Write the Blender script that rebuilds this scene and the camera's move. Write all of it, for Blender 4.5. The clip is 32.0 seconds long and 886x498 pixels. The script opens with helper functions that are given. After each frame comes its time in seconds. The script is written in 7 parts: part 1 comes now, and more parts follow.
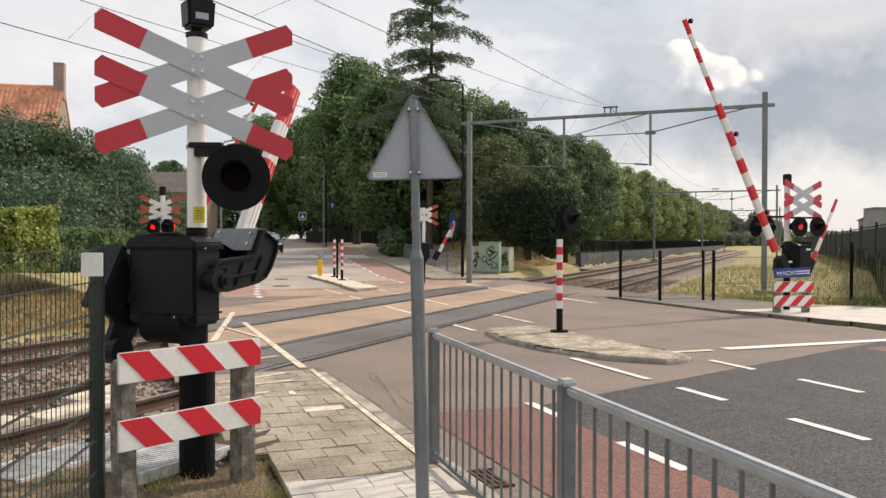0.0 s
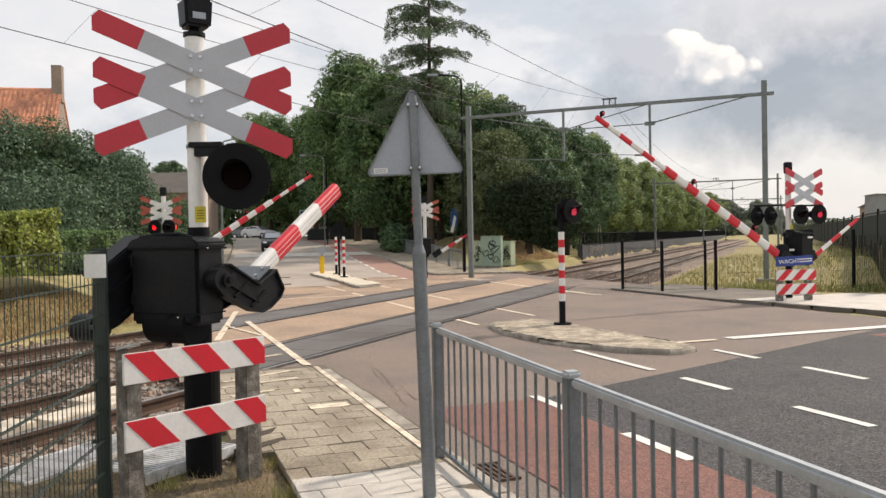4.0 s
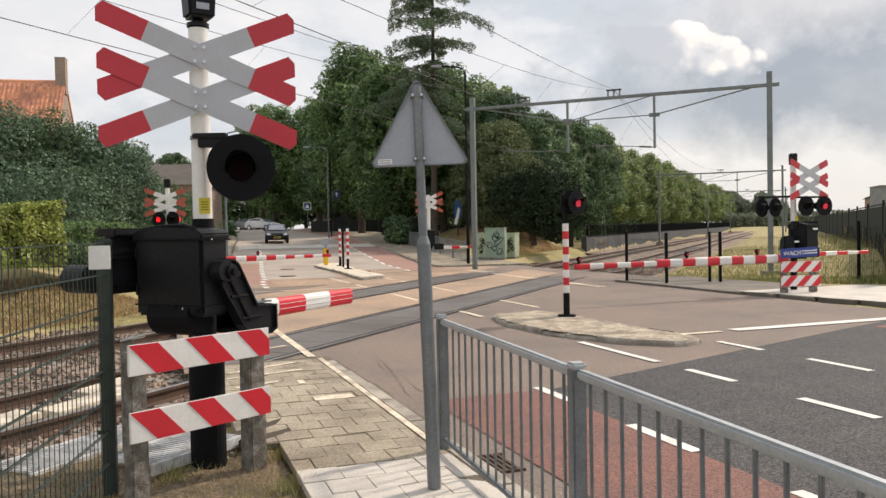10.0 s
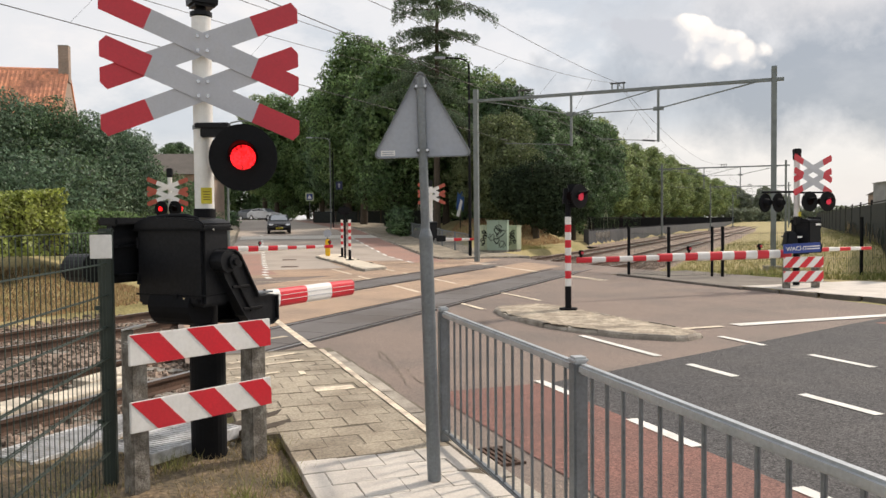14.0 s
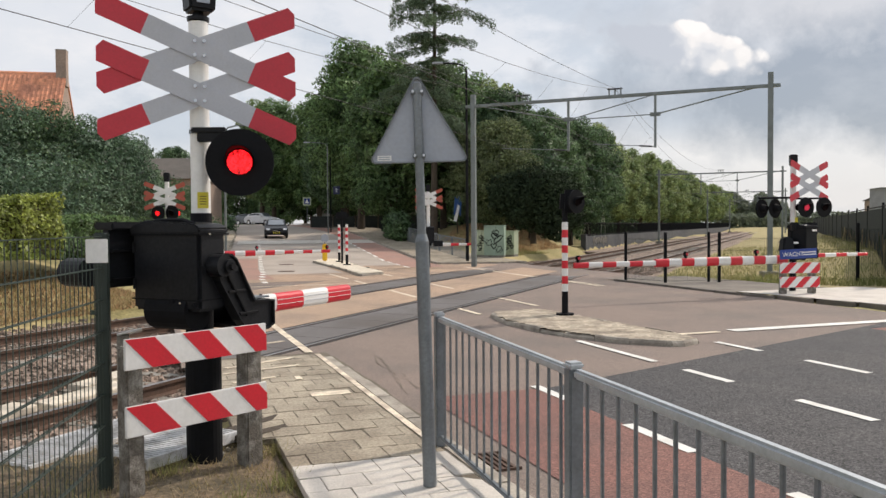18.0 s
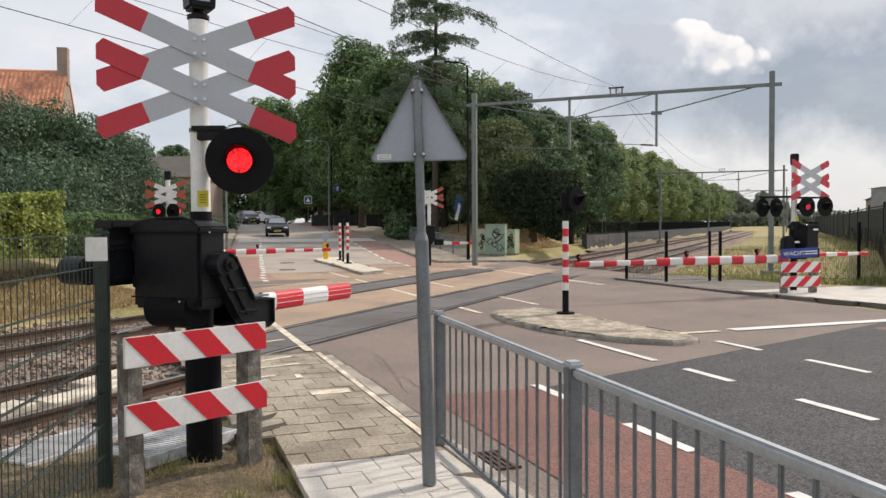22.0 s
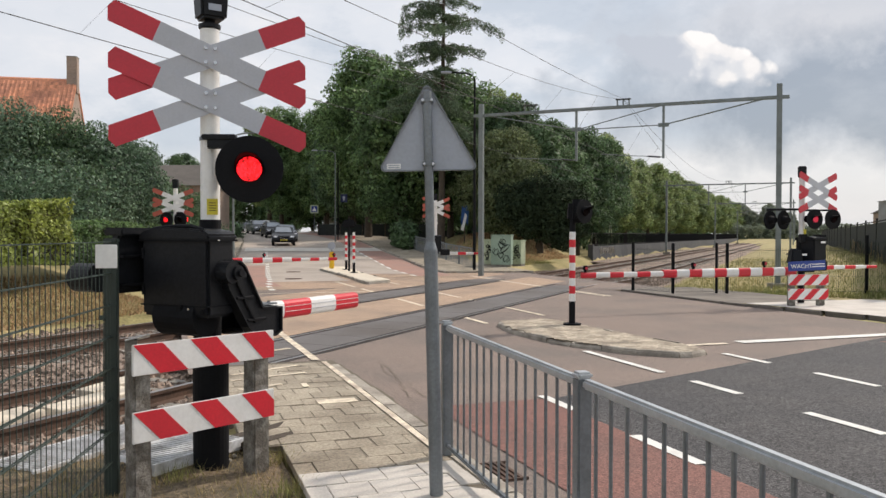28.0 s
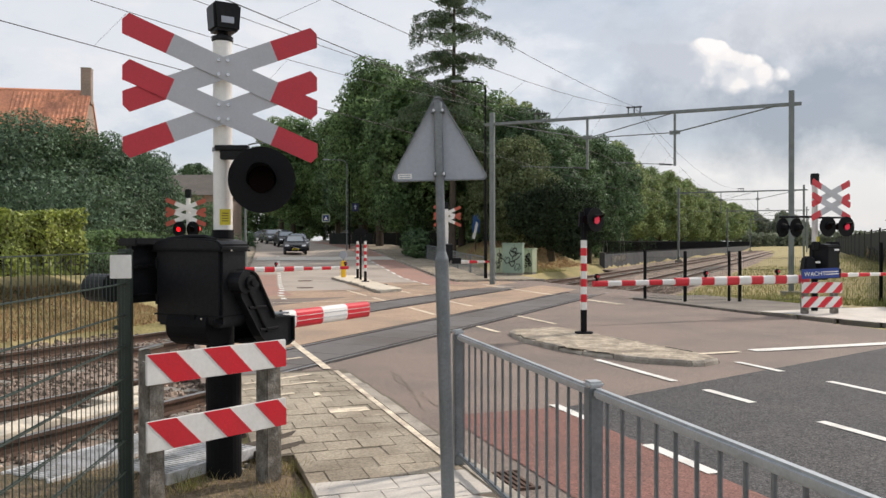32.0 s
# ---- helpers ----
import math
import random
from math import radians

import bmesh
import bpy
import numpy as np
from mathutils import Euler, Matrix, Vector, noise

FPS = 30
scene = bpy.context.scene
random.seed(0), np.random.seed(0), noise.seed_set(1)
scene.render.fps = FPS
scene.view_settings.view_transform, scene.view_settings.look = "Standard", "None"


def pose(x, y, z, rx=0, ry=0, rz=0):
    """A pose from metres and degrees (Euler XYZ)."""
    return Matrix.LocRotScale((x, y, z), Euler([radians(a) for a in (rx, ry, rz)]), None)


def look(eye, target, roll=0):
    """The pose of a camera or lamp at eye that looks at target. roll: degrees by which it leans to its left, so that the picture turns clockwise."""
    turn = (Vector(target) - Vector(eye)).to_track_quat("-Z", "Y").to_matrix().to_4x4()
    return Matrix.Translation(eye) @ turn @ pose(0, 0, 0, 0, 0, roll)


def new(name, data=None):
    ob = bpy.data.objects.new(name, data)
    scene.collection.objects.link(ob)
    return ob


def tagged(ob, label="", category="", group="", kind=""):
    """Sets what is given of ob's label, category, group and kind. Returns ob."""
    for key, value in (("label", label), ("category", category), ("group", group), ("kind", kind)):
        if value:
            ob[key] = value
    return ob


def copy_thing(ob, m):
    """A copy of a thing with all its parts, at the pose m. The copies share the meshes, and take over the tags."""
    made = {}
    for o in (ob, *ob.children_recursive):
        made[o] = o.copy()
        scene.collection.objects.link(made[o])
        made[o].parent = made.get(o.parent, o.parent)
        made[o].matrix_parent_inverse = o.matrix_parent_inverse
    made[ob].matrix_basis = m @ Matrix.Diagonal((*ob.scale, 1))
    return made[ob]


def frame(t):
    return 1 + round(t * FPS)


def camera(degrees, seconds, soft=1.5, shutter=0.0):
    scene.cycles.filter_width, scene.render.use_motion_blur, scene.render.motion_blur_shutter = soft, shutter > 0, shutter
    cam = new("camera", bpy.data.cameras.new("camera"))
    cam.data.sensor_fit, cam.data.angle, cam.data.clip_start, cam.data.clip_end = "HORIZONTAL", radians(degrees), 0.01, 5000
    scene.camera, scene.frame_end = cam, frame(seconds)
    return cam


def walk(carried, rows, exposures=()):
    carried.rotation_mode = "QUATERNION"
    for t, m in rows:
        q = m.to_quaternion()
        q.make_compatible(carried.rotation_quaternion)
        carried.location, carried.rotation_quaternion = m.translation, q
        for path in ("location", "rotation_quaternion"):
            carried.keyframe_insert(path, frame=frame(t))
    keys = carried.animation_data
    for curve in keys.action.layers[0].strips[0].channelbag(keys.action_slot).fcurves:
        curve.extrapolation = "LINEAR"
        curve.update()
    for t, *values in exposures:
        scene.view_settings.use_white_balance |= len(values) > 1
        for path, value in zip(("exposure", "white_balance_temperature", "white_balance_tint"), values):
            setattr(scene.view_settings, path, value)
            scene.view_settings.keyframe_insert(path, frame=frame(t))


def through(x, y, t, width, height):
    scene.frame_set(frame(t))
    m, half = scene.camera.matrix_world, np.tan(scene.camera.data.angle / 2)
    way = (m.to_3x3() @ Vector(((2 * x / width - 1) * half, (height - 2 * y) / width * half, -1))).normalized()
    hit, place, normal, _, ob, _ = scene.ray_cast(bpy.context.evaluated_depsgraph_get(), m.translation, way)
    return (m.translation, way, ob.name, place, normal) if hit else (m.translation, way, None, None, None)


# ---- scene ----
# Level crossing seen from the pavement; x to the right, y ahead, z up, road surface at the crossing z = 0.
cam = camera(57.8, 32.0, soft=1.5)

# seconds, place, turn: a phone held in the hand
ROWS = [
    (0.0, 0.003, -0.018, 1.855, 89.452, -0.095, -0.654),
    (0.5, 0.006, 0.005, 1.854, 89.482, -0.134, -0.206),
    (1.0, -0.003, -0.001, 1.855, 89.671, 0.14, -0.073),
    (1.5, -0.007, 0.004, 1.856, 89.163, 0.44, -0.136),
    (2.0, -0.014, 0.015, 1.853, 89.188, 0.381, -0.328),
    (2.5, -0.011, -0.012, 1.854, 89.264, 0.402, -0.58),
    (3.0, -0.01, 0.001, 1.857, 89.423, 0.489, -0.879),
    (3.5, -0.006, -0.02, 1.854, 89.268, 0.815, -0.835),
    (5.5, 0.009, -0.02, 1.851, 88.974, 1.322, -0.063),
    (6.0, 0.009, -0.01, 1.85, 88.97, 1.345, -0.148),
    (6.5, 0.009, -0.006, 1.851, 88.907, 1.37, -0.282),
    (7.0, 0.004, 0.003, 1.852, 88.709, 1.086, -0.187),
    (7.5, 0.001, -0.007, 1.852, 88.932, 0.749, 0.08),
    (8.0, -0.004, -0.013, 1.852, 88.93, 0.768, -0.051),
    (8.5, 0.002, -0.018, 1.85, 88.888, 0.956, -0.156),
    (9.0, -0.002, -0.006, 1.852, 89.012, 0.994, -0.204),
    (9.5, -0.004, 0.008, 1.849, 88.722, 1.011, -0.242),
    (10.0, -0.007, -0.006, 1.848, 88.536, 1.067, -0.299),
    (10.5, -0.006, -0.001, 1.848, 88.416, 0.98, -0.431),
    (11.0, -0.006, -0.004, 1.847, 88.038, 0.76, -0.465),
    (11.5, -0.007, 0.009, 1.848, 87.99, 0.467, -0.289),
    (12.0, -0.008, 0.002, 1.851, 88.007, 0.411, -0.195),
    (12.5, -0.005, -0.001, 1.847, 87.955, 0.433, -0.099),
    (13.0, -0.008, 0.002, 1.848, 87.808, 0.472, -0.062),
    (13.5, -0.005, 0.008, 1.848, 87.931, 0.527, -0.09),
    (14.0, -0.009, 0.013, 1.85, 87.965, 0.523, -0.143),
    (14.5, -0.01, 0.012, 1.85, 88.142, 0.464, -0.194),
    (16.5, -0.005, 0.011, 1.852, 88.321, 0.385, 0.183),
    (17.0, -0.002, 0.004, 1.852, 88.304, 0.386, -0.197),
    (17.5, -0.001, -0.002, 1.849, 88.406, 0.419, -0.418),
    (18.0, -0.001, 0.009, 1.851, 88.317, 0.393, -0.331),
    (18.5, 0.003, 0.011, 1.847, 88.075, 0.386, -0.212),
    (19.0, 0.004, 0.006, 1.851, 87.923, 0.294, -0.176),
    (19.5, 0.006, 0.006, 1.85, 87.823, 0.248, -0.341),
    (20.0, 0.002, 0.007, 1.846, 87.855, 0.217, -0.562),
    (20.5, 0.005, 0.002, 1.848, 88.181, 0.336, -0.438),
    (21.0, 0.008, -0.002, 1.85, 88.364, 0.486, -0.247),
    (21.5, 0.008, 0.007, 1.849, 88.194, 0.398, -0.301),
    (22.0, 0.008, 0.013, 1.852, 88.219, 0.306, -0.253),
    (22.5, 0.004, 0.01, 1.851, 88.516, 0.307, -0.244),
    (23.0, -0.0, 0.0, 1.85, 88.749, 0.0, -0.0),
    (23.5, -0.002, 0.011, 1.849, 89.044, 0.05, 0.356),
    (24.0, -0.002, 0.0, 1.85, 88.985, 0.053, 0.492),
    (24.5, -0.009, 0.01, 1.848, 89.269, -0.246, 0.324),
    (25.0, -0.013, 0.009, 1.848, 89.375, -0.288, 0.144),
    (25.5, -0.012, 0.012, 1.847, 89.232, -0.448, 0.057),
    (27.5, -0.014, 0.011, 1.848, 88.982, -0.293, 0.064),
    (28.0, -0.014, 0.011, 1.848, 88.951, -0.102, 0.157),
    (28.5, -0.011, 0.018, 1.848, 88.854, 0.026, 0.297),
    (29.0, -0.011, 0.016, 1.849, 88.887, -0.195, 0.28),
    (29.5, -0.013, 0.007, 1.848, 89.02, -0.11, 0.341),
    (30.0, -0.013, -0.009, 1.855, 89.104, 0.02, 0.472),
    (30.5, -0.011, -0.003, 1.853, 89.233, -0.271, 0.5),
    (31.0, -0.011, 0.001, 1.854, 89.226, -0.286, 0.606),
    (31.5, -0.01, -0.016, 1.854, 89.209, -0.158, 0.818),
    (32.0, -0.012, -0.011, 1.855, 89.552, 0.087, 0.963),
]

walk(cam, [(t, pose(x, y, z, rx, ry, rz)) for t, x, y, z, rx, ry, rz in ROWS],
     [(0, 0.13, 7050, 14), (14, 0.13, 7050, 14), (19, 0.03, 6700, 13), (32, 0.03, 6700, 13)])

# ---------------------------------------------------------------- light
world = bpy.data.worlds.new("sky")
scene.world = world
world.use_nodes = True
SUN_EL, SUN_AZ = radians(42), radians(54)      # azimuth from +y towards +x


def build_world():
    nt = world.node_tree
    n, l = nt.nodes, nt.links
    n.clear()
    out = n.new("ShaderNodeOutputWorld")
    bg = n.new("ShaderNodeBackground")
    sky = n.new("ShaderNodeTexSky")
    sky.sky_type, sky.sun_disc = "NISHITA", False
    sky.sun_elevation, sky.sun_rotation = SUN_EL, SUN_AZ
    sky.air_density, sky.dust_density = 1.0, 2.0
    tc = n.new("ShaderNodeTexCoord")

    def math_node(op, a, b=None, clamp=False):
        m = n.new("ShaderNodeMath")
        m.operation, m.use_clamp = op, clamp
        for i, v in enumerate((a, b)):
            if v is None:
                continue
            if isinstance(v, (int, float)):
                m.inputs[i].default_value = v
            else:
                l.new(v, m.inputs[i])
        return m.outputs[0]

    def noise_node(scale, detail, rough, stretch, seed=0.0):
        mp = n.new("ShaderNodeMapping")
        mp.inputs["Scale"].default_value = stretch
        mp.inputs["Location"].default_value = (seed, seed * 0.7, seed * 1.3)
        l.new(tc.outputs["Generated"], mp.inputs["Vector"])
        t = n.new("ShaderNodeTexNoise")
        t.inputs["Scale"].default_value = scale
        t.inputs["Detail"].default_value = detail
        t.inputs["Roughness"].default_value = rough
        l.new(mp.outputs[0], t.inputs["Vector"])
        return t.outputs["Fac"]

    def ramp(fac, stops):
        r = n.new("ShaderNodeValToRGB")
        r.color_ramp.interpolation = "EASE"
        e = r.color_ramp.elements
        e[0].position, e[0].color = stops[0][0], (*stops[0][1], 1)
        e[1].position, e[1].color = stops[-1][0], (*stops[-1][1], 1)
        for p, c in stops[1:-1]:
            k = e.new(p)
            k.color = (*c, 1)
        l.new(fac, r.inputs[0])
        return r.outputs[0]

    def mix(fac, a, b):
        m = n.new("ShaderNodeMix")
        m.data_type = "RGBA"
        for s, v in ((0, fac), (6, a), (7, b)):
            if isinstance(v, (int, float)):
                m.inputs[s].default_value = v
            elif isinstance(v, tuple):
                m.inputs[s].default_value = (*v, 1)
            else:
                l.new(v, m.inputs[s])
        return m.outputs[2]

    # layered cloud: broad grey and white banks, flattened towards the horizon
    broad = noise_node(1.7, 4, 0.5, (1, 1, 2.6), 3.1)
    fine = noise_node(6.5, 9, 0.62, (1, 1, 2.0), 7.7)
    both = math_node("ADD", math_node("MULTIPLY", broad, 0.62), math_node("MULTIPLY", fine, 0.38))
    cloud = ramp(both, [(0.34, (0.47, 0.55, 0.65)), (0.45, (0.62, 0.70, 0.785)), (0.53, (0.81, 0.86, 0.915)), (0.63, (0.95, 0.965, 0.985))])
    # the cumulus over the railway, sunlit on top and grey below
    def blob(direction, width, height, wobble, gain=2.2):
        d = Vector(direction).normalized()
        side = Vector((d.y, -d.x, 0)).normalized()
        up = side.cross(d)
        vals = []
        for axis, size in ((side, width), (up, height)):
            dp = n.new("ShaderNodeVectorMath")
            dp.operation = "DOT_PRODUCT"
            l.new(tc.outputs["Generated"], dp.inputs[0])
            dp.inputs[1].default_value = axis
            vals.append(math_node("POWER", math_node("DIVIDE", dp.outputs["Value"], size), 2.0))
        dist = math_node("SQRT", math_node("ADD", vals[0], vals[1]))
        w = math_node("MULTIPLY", math_node("SUBTRACT", noise_node(10.0, 6, 0.6, (1, 1, 1), 1.7), 0.5), wobble)
        f = n.new("ShaderNodeVectorMath")
        f.operation = "DOT_PRODUCT"
        l.new(tc.outputs["Generated"], f.inputs[0])
        f.inputs[1].default_value = d
        ahead = math_node("GREATER_THAN", f.outputs["Value"], 0.2)
        edge = math_node("SUBTRACT", 1.0, math_node("ADD", dist, w))
        return math_node("MULTIPLY", math_node("MULTIPLY", edge, gain, True), ahead)

    grey = blob((0.47, 1.0, 0.168), 0.34, 0.080, 1.6, 1.75)
    veil = blob((0.50, 1.0, 0.27), 0.28, 0.06, 2.2, 1.2)
    low = blob((0.22, 1.0, 0.055), 0.9, 0.075, 0.7)
    cloud = mix(math_node("MULTIPLY", low, 0.55), cloud, (0.92, 0.92, 0.91))
    cloud = mix(math_node("MULTIPLY", veil, 0.7), cloud, (0.54, 0.58, 0.63))
    cloud = mix(math_node("MULTIPLY", grey, math_node("ADD", 0.30, math_node("MULTIPLY", fine, 1.15)), True), cloud, (0.33, 0.395, 0.475))

    # one heaped cloud: a tilted body, broken into puffs, lit from the upper right
    def dot(axis):
        dp = n.new("ShaderNodeVectorMath")
        dp.operation = "DOT_PRODUCT"
        l.new(tc.outputs["Generated"], dp.inputs[0])
        dp.inputs[1].default_value = axis
        return dp.outputs["Value"]

    d = Vector((0.302, 1.0, 0.219)).normalized()
    side = Vector((d.y, -d.x, 0)).normalized()
    up = side.cross(d)
    tilt = radians(-14)
    ax, az = side * math.cos(tilt) + up * math.sin(tilt), up * math.cos(tilt) - side * math.sin(tilt)
    u, v = dot(ax), dot(az)

    def puffs(scale, seed):
        t = n.new("ShaderNodeTexVoronoi")
        t.feature = "SMOOTH_F1"
        t.inputs["Scale"].default_value = scale
        t.inputs["Smoothness"].default_value = 0.35
        warp = n.new("ShaderNodeTexNoise")
        warp.inputs["Scale"].default_value, warp.inputs["Detail"].default_value = scale * 1.3, 4
        l.new(tc.outputs["Generated"], warp.inputs["Vector"])
        sc = n.new("ShaderNodeVectorMath")
        sc.operation = "MULTIPLY_ADD"
        l.new(warp.outputs["Color"], sc.inputs[0])
        sc.inputs[1].default_value = (0.6 / scale,) * 3
        l.new(tc.outputs["Generated"], sc.inputs[2])
        l.new(sc.outputs[0], t.inputs["Vector"])
        return t.outputs["Distance"]

    body = math_node("SQRT", math_node("ADD", math_node("POWER", math_node("ABSOLUTE", math_node("DIVIDE", u, 0.099)), 2.0), math_node("POWER", math_node("ABSOLUTE", math_node("DIVIDE", v, 0.0275)), 2.0)))
    big, tiny = puffs(24.0, 1.0), puffs(58.0, 2.0)
    lump = math_node("ADD", math_node("MULTIPLY", big, 0.62), math_node("MULTIPLY", tiny, 0.30))
    edge = math_node("SUBTRACT", 1.47, math_node("ADD", body, lump))
    ahead = math_node("GREATER_THAN", dot(d), 0.2)
    # crisp on the upper side, soft below
    crisp = math_node("ADD", 2.2, math_node("MULTIPLY", math_node("ADD", math_node("DIVIDE", v, 0.0275), 0.7, True), 6.0))
    mask = math_node("MULTIPLY", math_node("MULTIPLY", edge, crisp, True), ahead)
    shade = math_node("ADD", math_node("ADD", math_node("MULTIPLY", math_node("DIVIDE", v, 0.0275), 0.30), math_node("MULTIPLY", math_node("DIVIDE", u, 0.074), 0.38)), math_node("SUBTRACT", 1.12, math_node("MULTIPLY", lump, 1.75)), True)
    tone = ramp(shade, [(0.10, (0.56, 0.61, 0.68)), (0.40, (0.76, 0.79, 0.82)), (0.62, (0.96, 0.95, 0.93)), (0.85, (1.05, 1.04, 1.01))])
    cloud = mix(mask, cloud, tone)
    # Nishita sky shines through the cloud deck a little
    scaled = n.new("ShaderNodeVectorMath")
    scaled.operation = "SCALE"
    l.new(sky.outputs[0], scaled.inputs[0])
    scaled.inputs["Scale"].default_value = 0.10
    col = mix(0.85, scaled.outputs[0], cloud)
    l.new(col, bg.inputs["Color"])
    bg.inputs["Strength"].default_value = 1.0
    l.new(bg.outputs[0], out.inputs["Surface"])


build_world()
sun = new("sun", bpy.data.lights.new("sun", "SUN"))
sun.data.energy, sun.data.angle, sun.data.color = 3.0, radians(4), (1.0, 0.92, 0.82)
sun.matrix_world = look((math.sin(SUN_AZ) * math.cos(SUN_EL) * 50, math.cos(SUN_AZ) * math.cos(SUN_EL) * 50, math.sin(SUN_EL) * 50), (0, 0, 0))
scene.view_settings.exposure = 0.0

# ---------------------------------------------------------------- materials


def material(name, colour, rough=0.7, metal=0.0, vary=0.15, scale=6.0, fine=60.0, bump=0.0, second=None, amount=0.5, emit=0.0, spec=0.5, island=0.0, random_tint=0.0, through=0.0, cells=0.0, cell=90.0):
    """A surface with two scales of variation: broad stains towards second, and fine grain."""
    m = bpy.data.materials.new(name)
    m.use_nodes = True
    nt = m.node_tree
    n, l = nt.nodes, nt.links
    b = n["Principled BSDF"]
    b.inputs["Roughness"].default_value = rough
    b.inputs["Metallic"].default_value = metal
    b.inputs["Specular IOR Level"].default_value = spec
    tc = n.new("ShaderNodeTexCoord")
    geo = n.new("ShaderNodeNewGeometry")
    second = second or tuple(c * 0.6 for c in colour)

    def tex(s, detail):
        t = n.new("ShaderNodeTexNoise")
        t.inputs["Scale"].default_value = s
        t.inputs["Detail"].default_value = detail
        l.new(geo.outputs["Position"], t.inputs["Vector"])
        return t.outputs["Fac"]

    big, small = tex(scale, 5), tex(fine, 3)
    r = n.new("ShaderNodeValToRGB")
    r.color_ramp.elements[0].position, r.color_ramp.elements[1].position = 0.42, 0.68
    r.color_ramp.elements[0].color, r.color_ramp.elements[1].color = (0, 0, 0, 1), (amount, amount, amount, 1)
    l.new(big, r.inputs[0])
    mx = n.new("ShaderNodeMix")
    mx.data_type = "RGBA"
    mx.inputs[6].default_value, mx.inputs[7].default_value = (*colour, 1), (*second, 1)
    l.new(r.outputs[0], mx.inputs[0])
    hsv = n.new("ShaderNodeHueSaturation")
    l.new(mx.outputs[2], hsv.inputs["Color"])
    mr = n.new("ShaderNodeMapRange")
    mr.inputs[1].default_value, mr.inputs[2].default_value = 0.25, 0.75
    mr.inputs[3].default_value, mr.inputs[4].default_value = 1 - vary, 1 + vary
    l.new(small, mr.inputs[0])
    val = mr.outputs[0]
    if cells:
        vo = n.new("ShaderNodeTexVoronoi")
        vo.inputs["Scale"].default_value = cell
        l.new(geo.outputs["Position"], vo.inputs["Vector"])
        sx = n.new("ShaderNodeSeparateColor")
        l.new(vo.outputs["Color"], sx.inputs[0])
        k = n.new("ShaderNodeMapRange")
        k.inputs[3].default_value, k.inputs[4].default_value = 1 - cells, 1 + cells
        l.new(sx.outputs[0], k.inputs[0])
        p = n.new("ShaderNodeMath")
        p.operation = "MULTIPLY"
        l.new(val, p.inputs[0]), l.new(k.outputs[0], p.inputs[1])
        val = p.outputs[0]
    for amount_, source in ((island, geo.outputs["Random Per Island"]), (random_tint, n.new("ShaderNodeObjectInfo").outputs["Random"])):
        if amount_:
            k = n.new("ShaderNodeMapRange")
            k.inputs[3].default_value, k.inputs[4].default_value = 1 - amount_, 1 + amount_
            l.new(source, k.inputs[0])
            p = n.new("ShaderNodeMath")
            p.operation = "MULTIPLY"
            l.new(val, p.inputs[0]), l.new(k.outputs[0], p.inputs[1])
            val = p.outputs[0]
    l.new(val, hsv.inputs["Value"])
    l.new(hsv.outputs[0], b.inputs["Base Color"])
    if bump:
        bp = n.new("ShaderNodeBump")
        bp.inputs["Strength"].default_value, bp.inputs["Distance"].default_value = bump, 0.01
        l.new(small, bp.inputs["Height"])
        l.new(bp.outputs[0], b.inputs["Normal"])
    if emit:
        b.inputs["Emission Strength"].default_value = emit
        l.new(hsv.outputs[0], b.inputs["Emission Color"])
    if through:
        tr = n.new("ShaderNodeBsdfTranslucent")
        l.new(hsv.outputs[0], tr.inputs["Color"])
        ms = n.new("ShaderNodeMixShader")
        ms.inputs[0].default_value = through
        l.new(b.outputs[0], ms.inputs[1]), l.new(tr.outputs[0], ms.inputs[2])
        l.new(ms.outputs[0], n["Material Output"].inputs["Surface"])
    return m


ASPHALT = material("asphalt_brown", (0.232, 0.178, 0.147), 0.85, 0, 0.45, 0.45, 85, 0.4, (0.165, 0.136, 0.118), 0.9, cells=0.28, cell=75)
ASPHALT_NEW = material("asphalt_dark", (0.055, 0.054, 0.056), 0.85, 0, 0.8, 0.7, 75, 0.8, (0.080, 0.075, 0.073), 0.6, cells=0.75, cell=62)
# far-side colours: the sunlight beyond the near track is mixed into these tones
ASPHALT_FAR = material("asphalt_grey", (0.43, 0.37, 0.315), 0.85, 0, 0.15, 0.4, 40, 0.2, (0.31, 0.265, 0.225), 0.8)
ASPHALT_TAN = material("asphalt_tan", (0.42, 0.295, 0.205), 0.85, 0, 0.35, 0.5, 70, 0.4, (0.29, 0.215, 0.162), 0.9, cells=0.2, cell=60)
RED_FAR_LIT = material("asphalt_red_far_lit", (0.37, 0.215, 0.170), 0.85, 0, 0.25, 0.5, 60, 0.3, (0.30, 0.200, 0.165), 0.8)
ISLAND_FAR_LIT = material("island_far_lit", (0.74, 0.66, 0.53), 0.9, 0, 0.15, 2.0, 34, 0.3, (0.55, 0.47, 0.36), 0.7)
RED_LANE = material("asphalt_red", (0.215, 0.100, 0.080), 0.85, 0, 0.4, 0.8, 80, 0.4, (0.160, 0.090, 0.075), 0.8, cells=0.4, cell=75)
PANEL = material("crossing_panel", (0.150, 0.138, 0.132), 0.6, 0, 0.25, 0.45, 60, 0.25, (0.098, 0.080, 0.068), 0.95, cells=0.15, cell=50)
LINE = material("road_paint", (0.78, 0.77, 0.72), 0.7, 0, 0.1, 3.0, 70, 0.1, (0.5, 0.48, 0.44), 0.5)
LINE_OLD = material("road_paint_worn", (0.80, 0.70, 0.54), 0.75, 0, 0.3, 5.0, 60, 0.1, (0.42, 0.34, 0.26), 0.95)
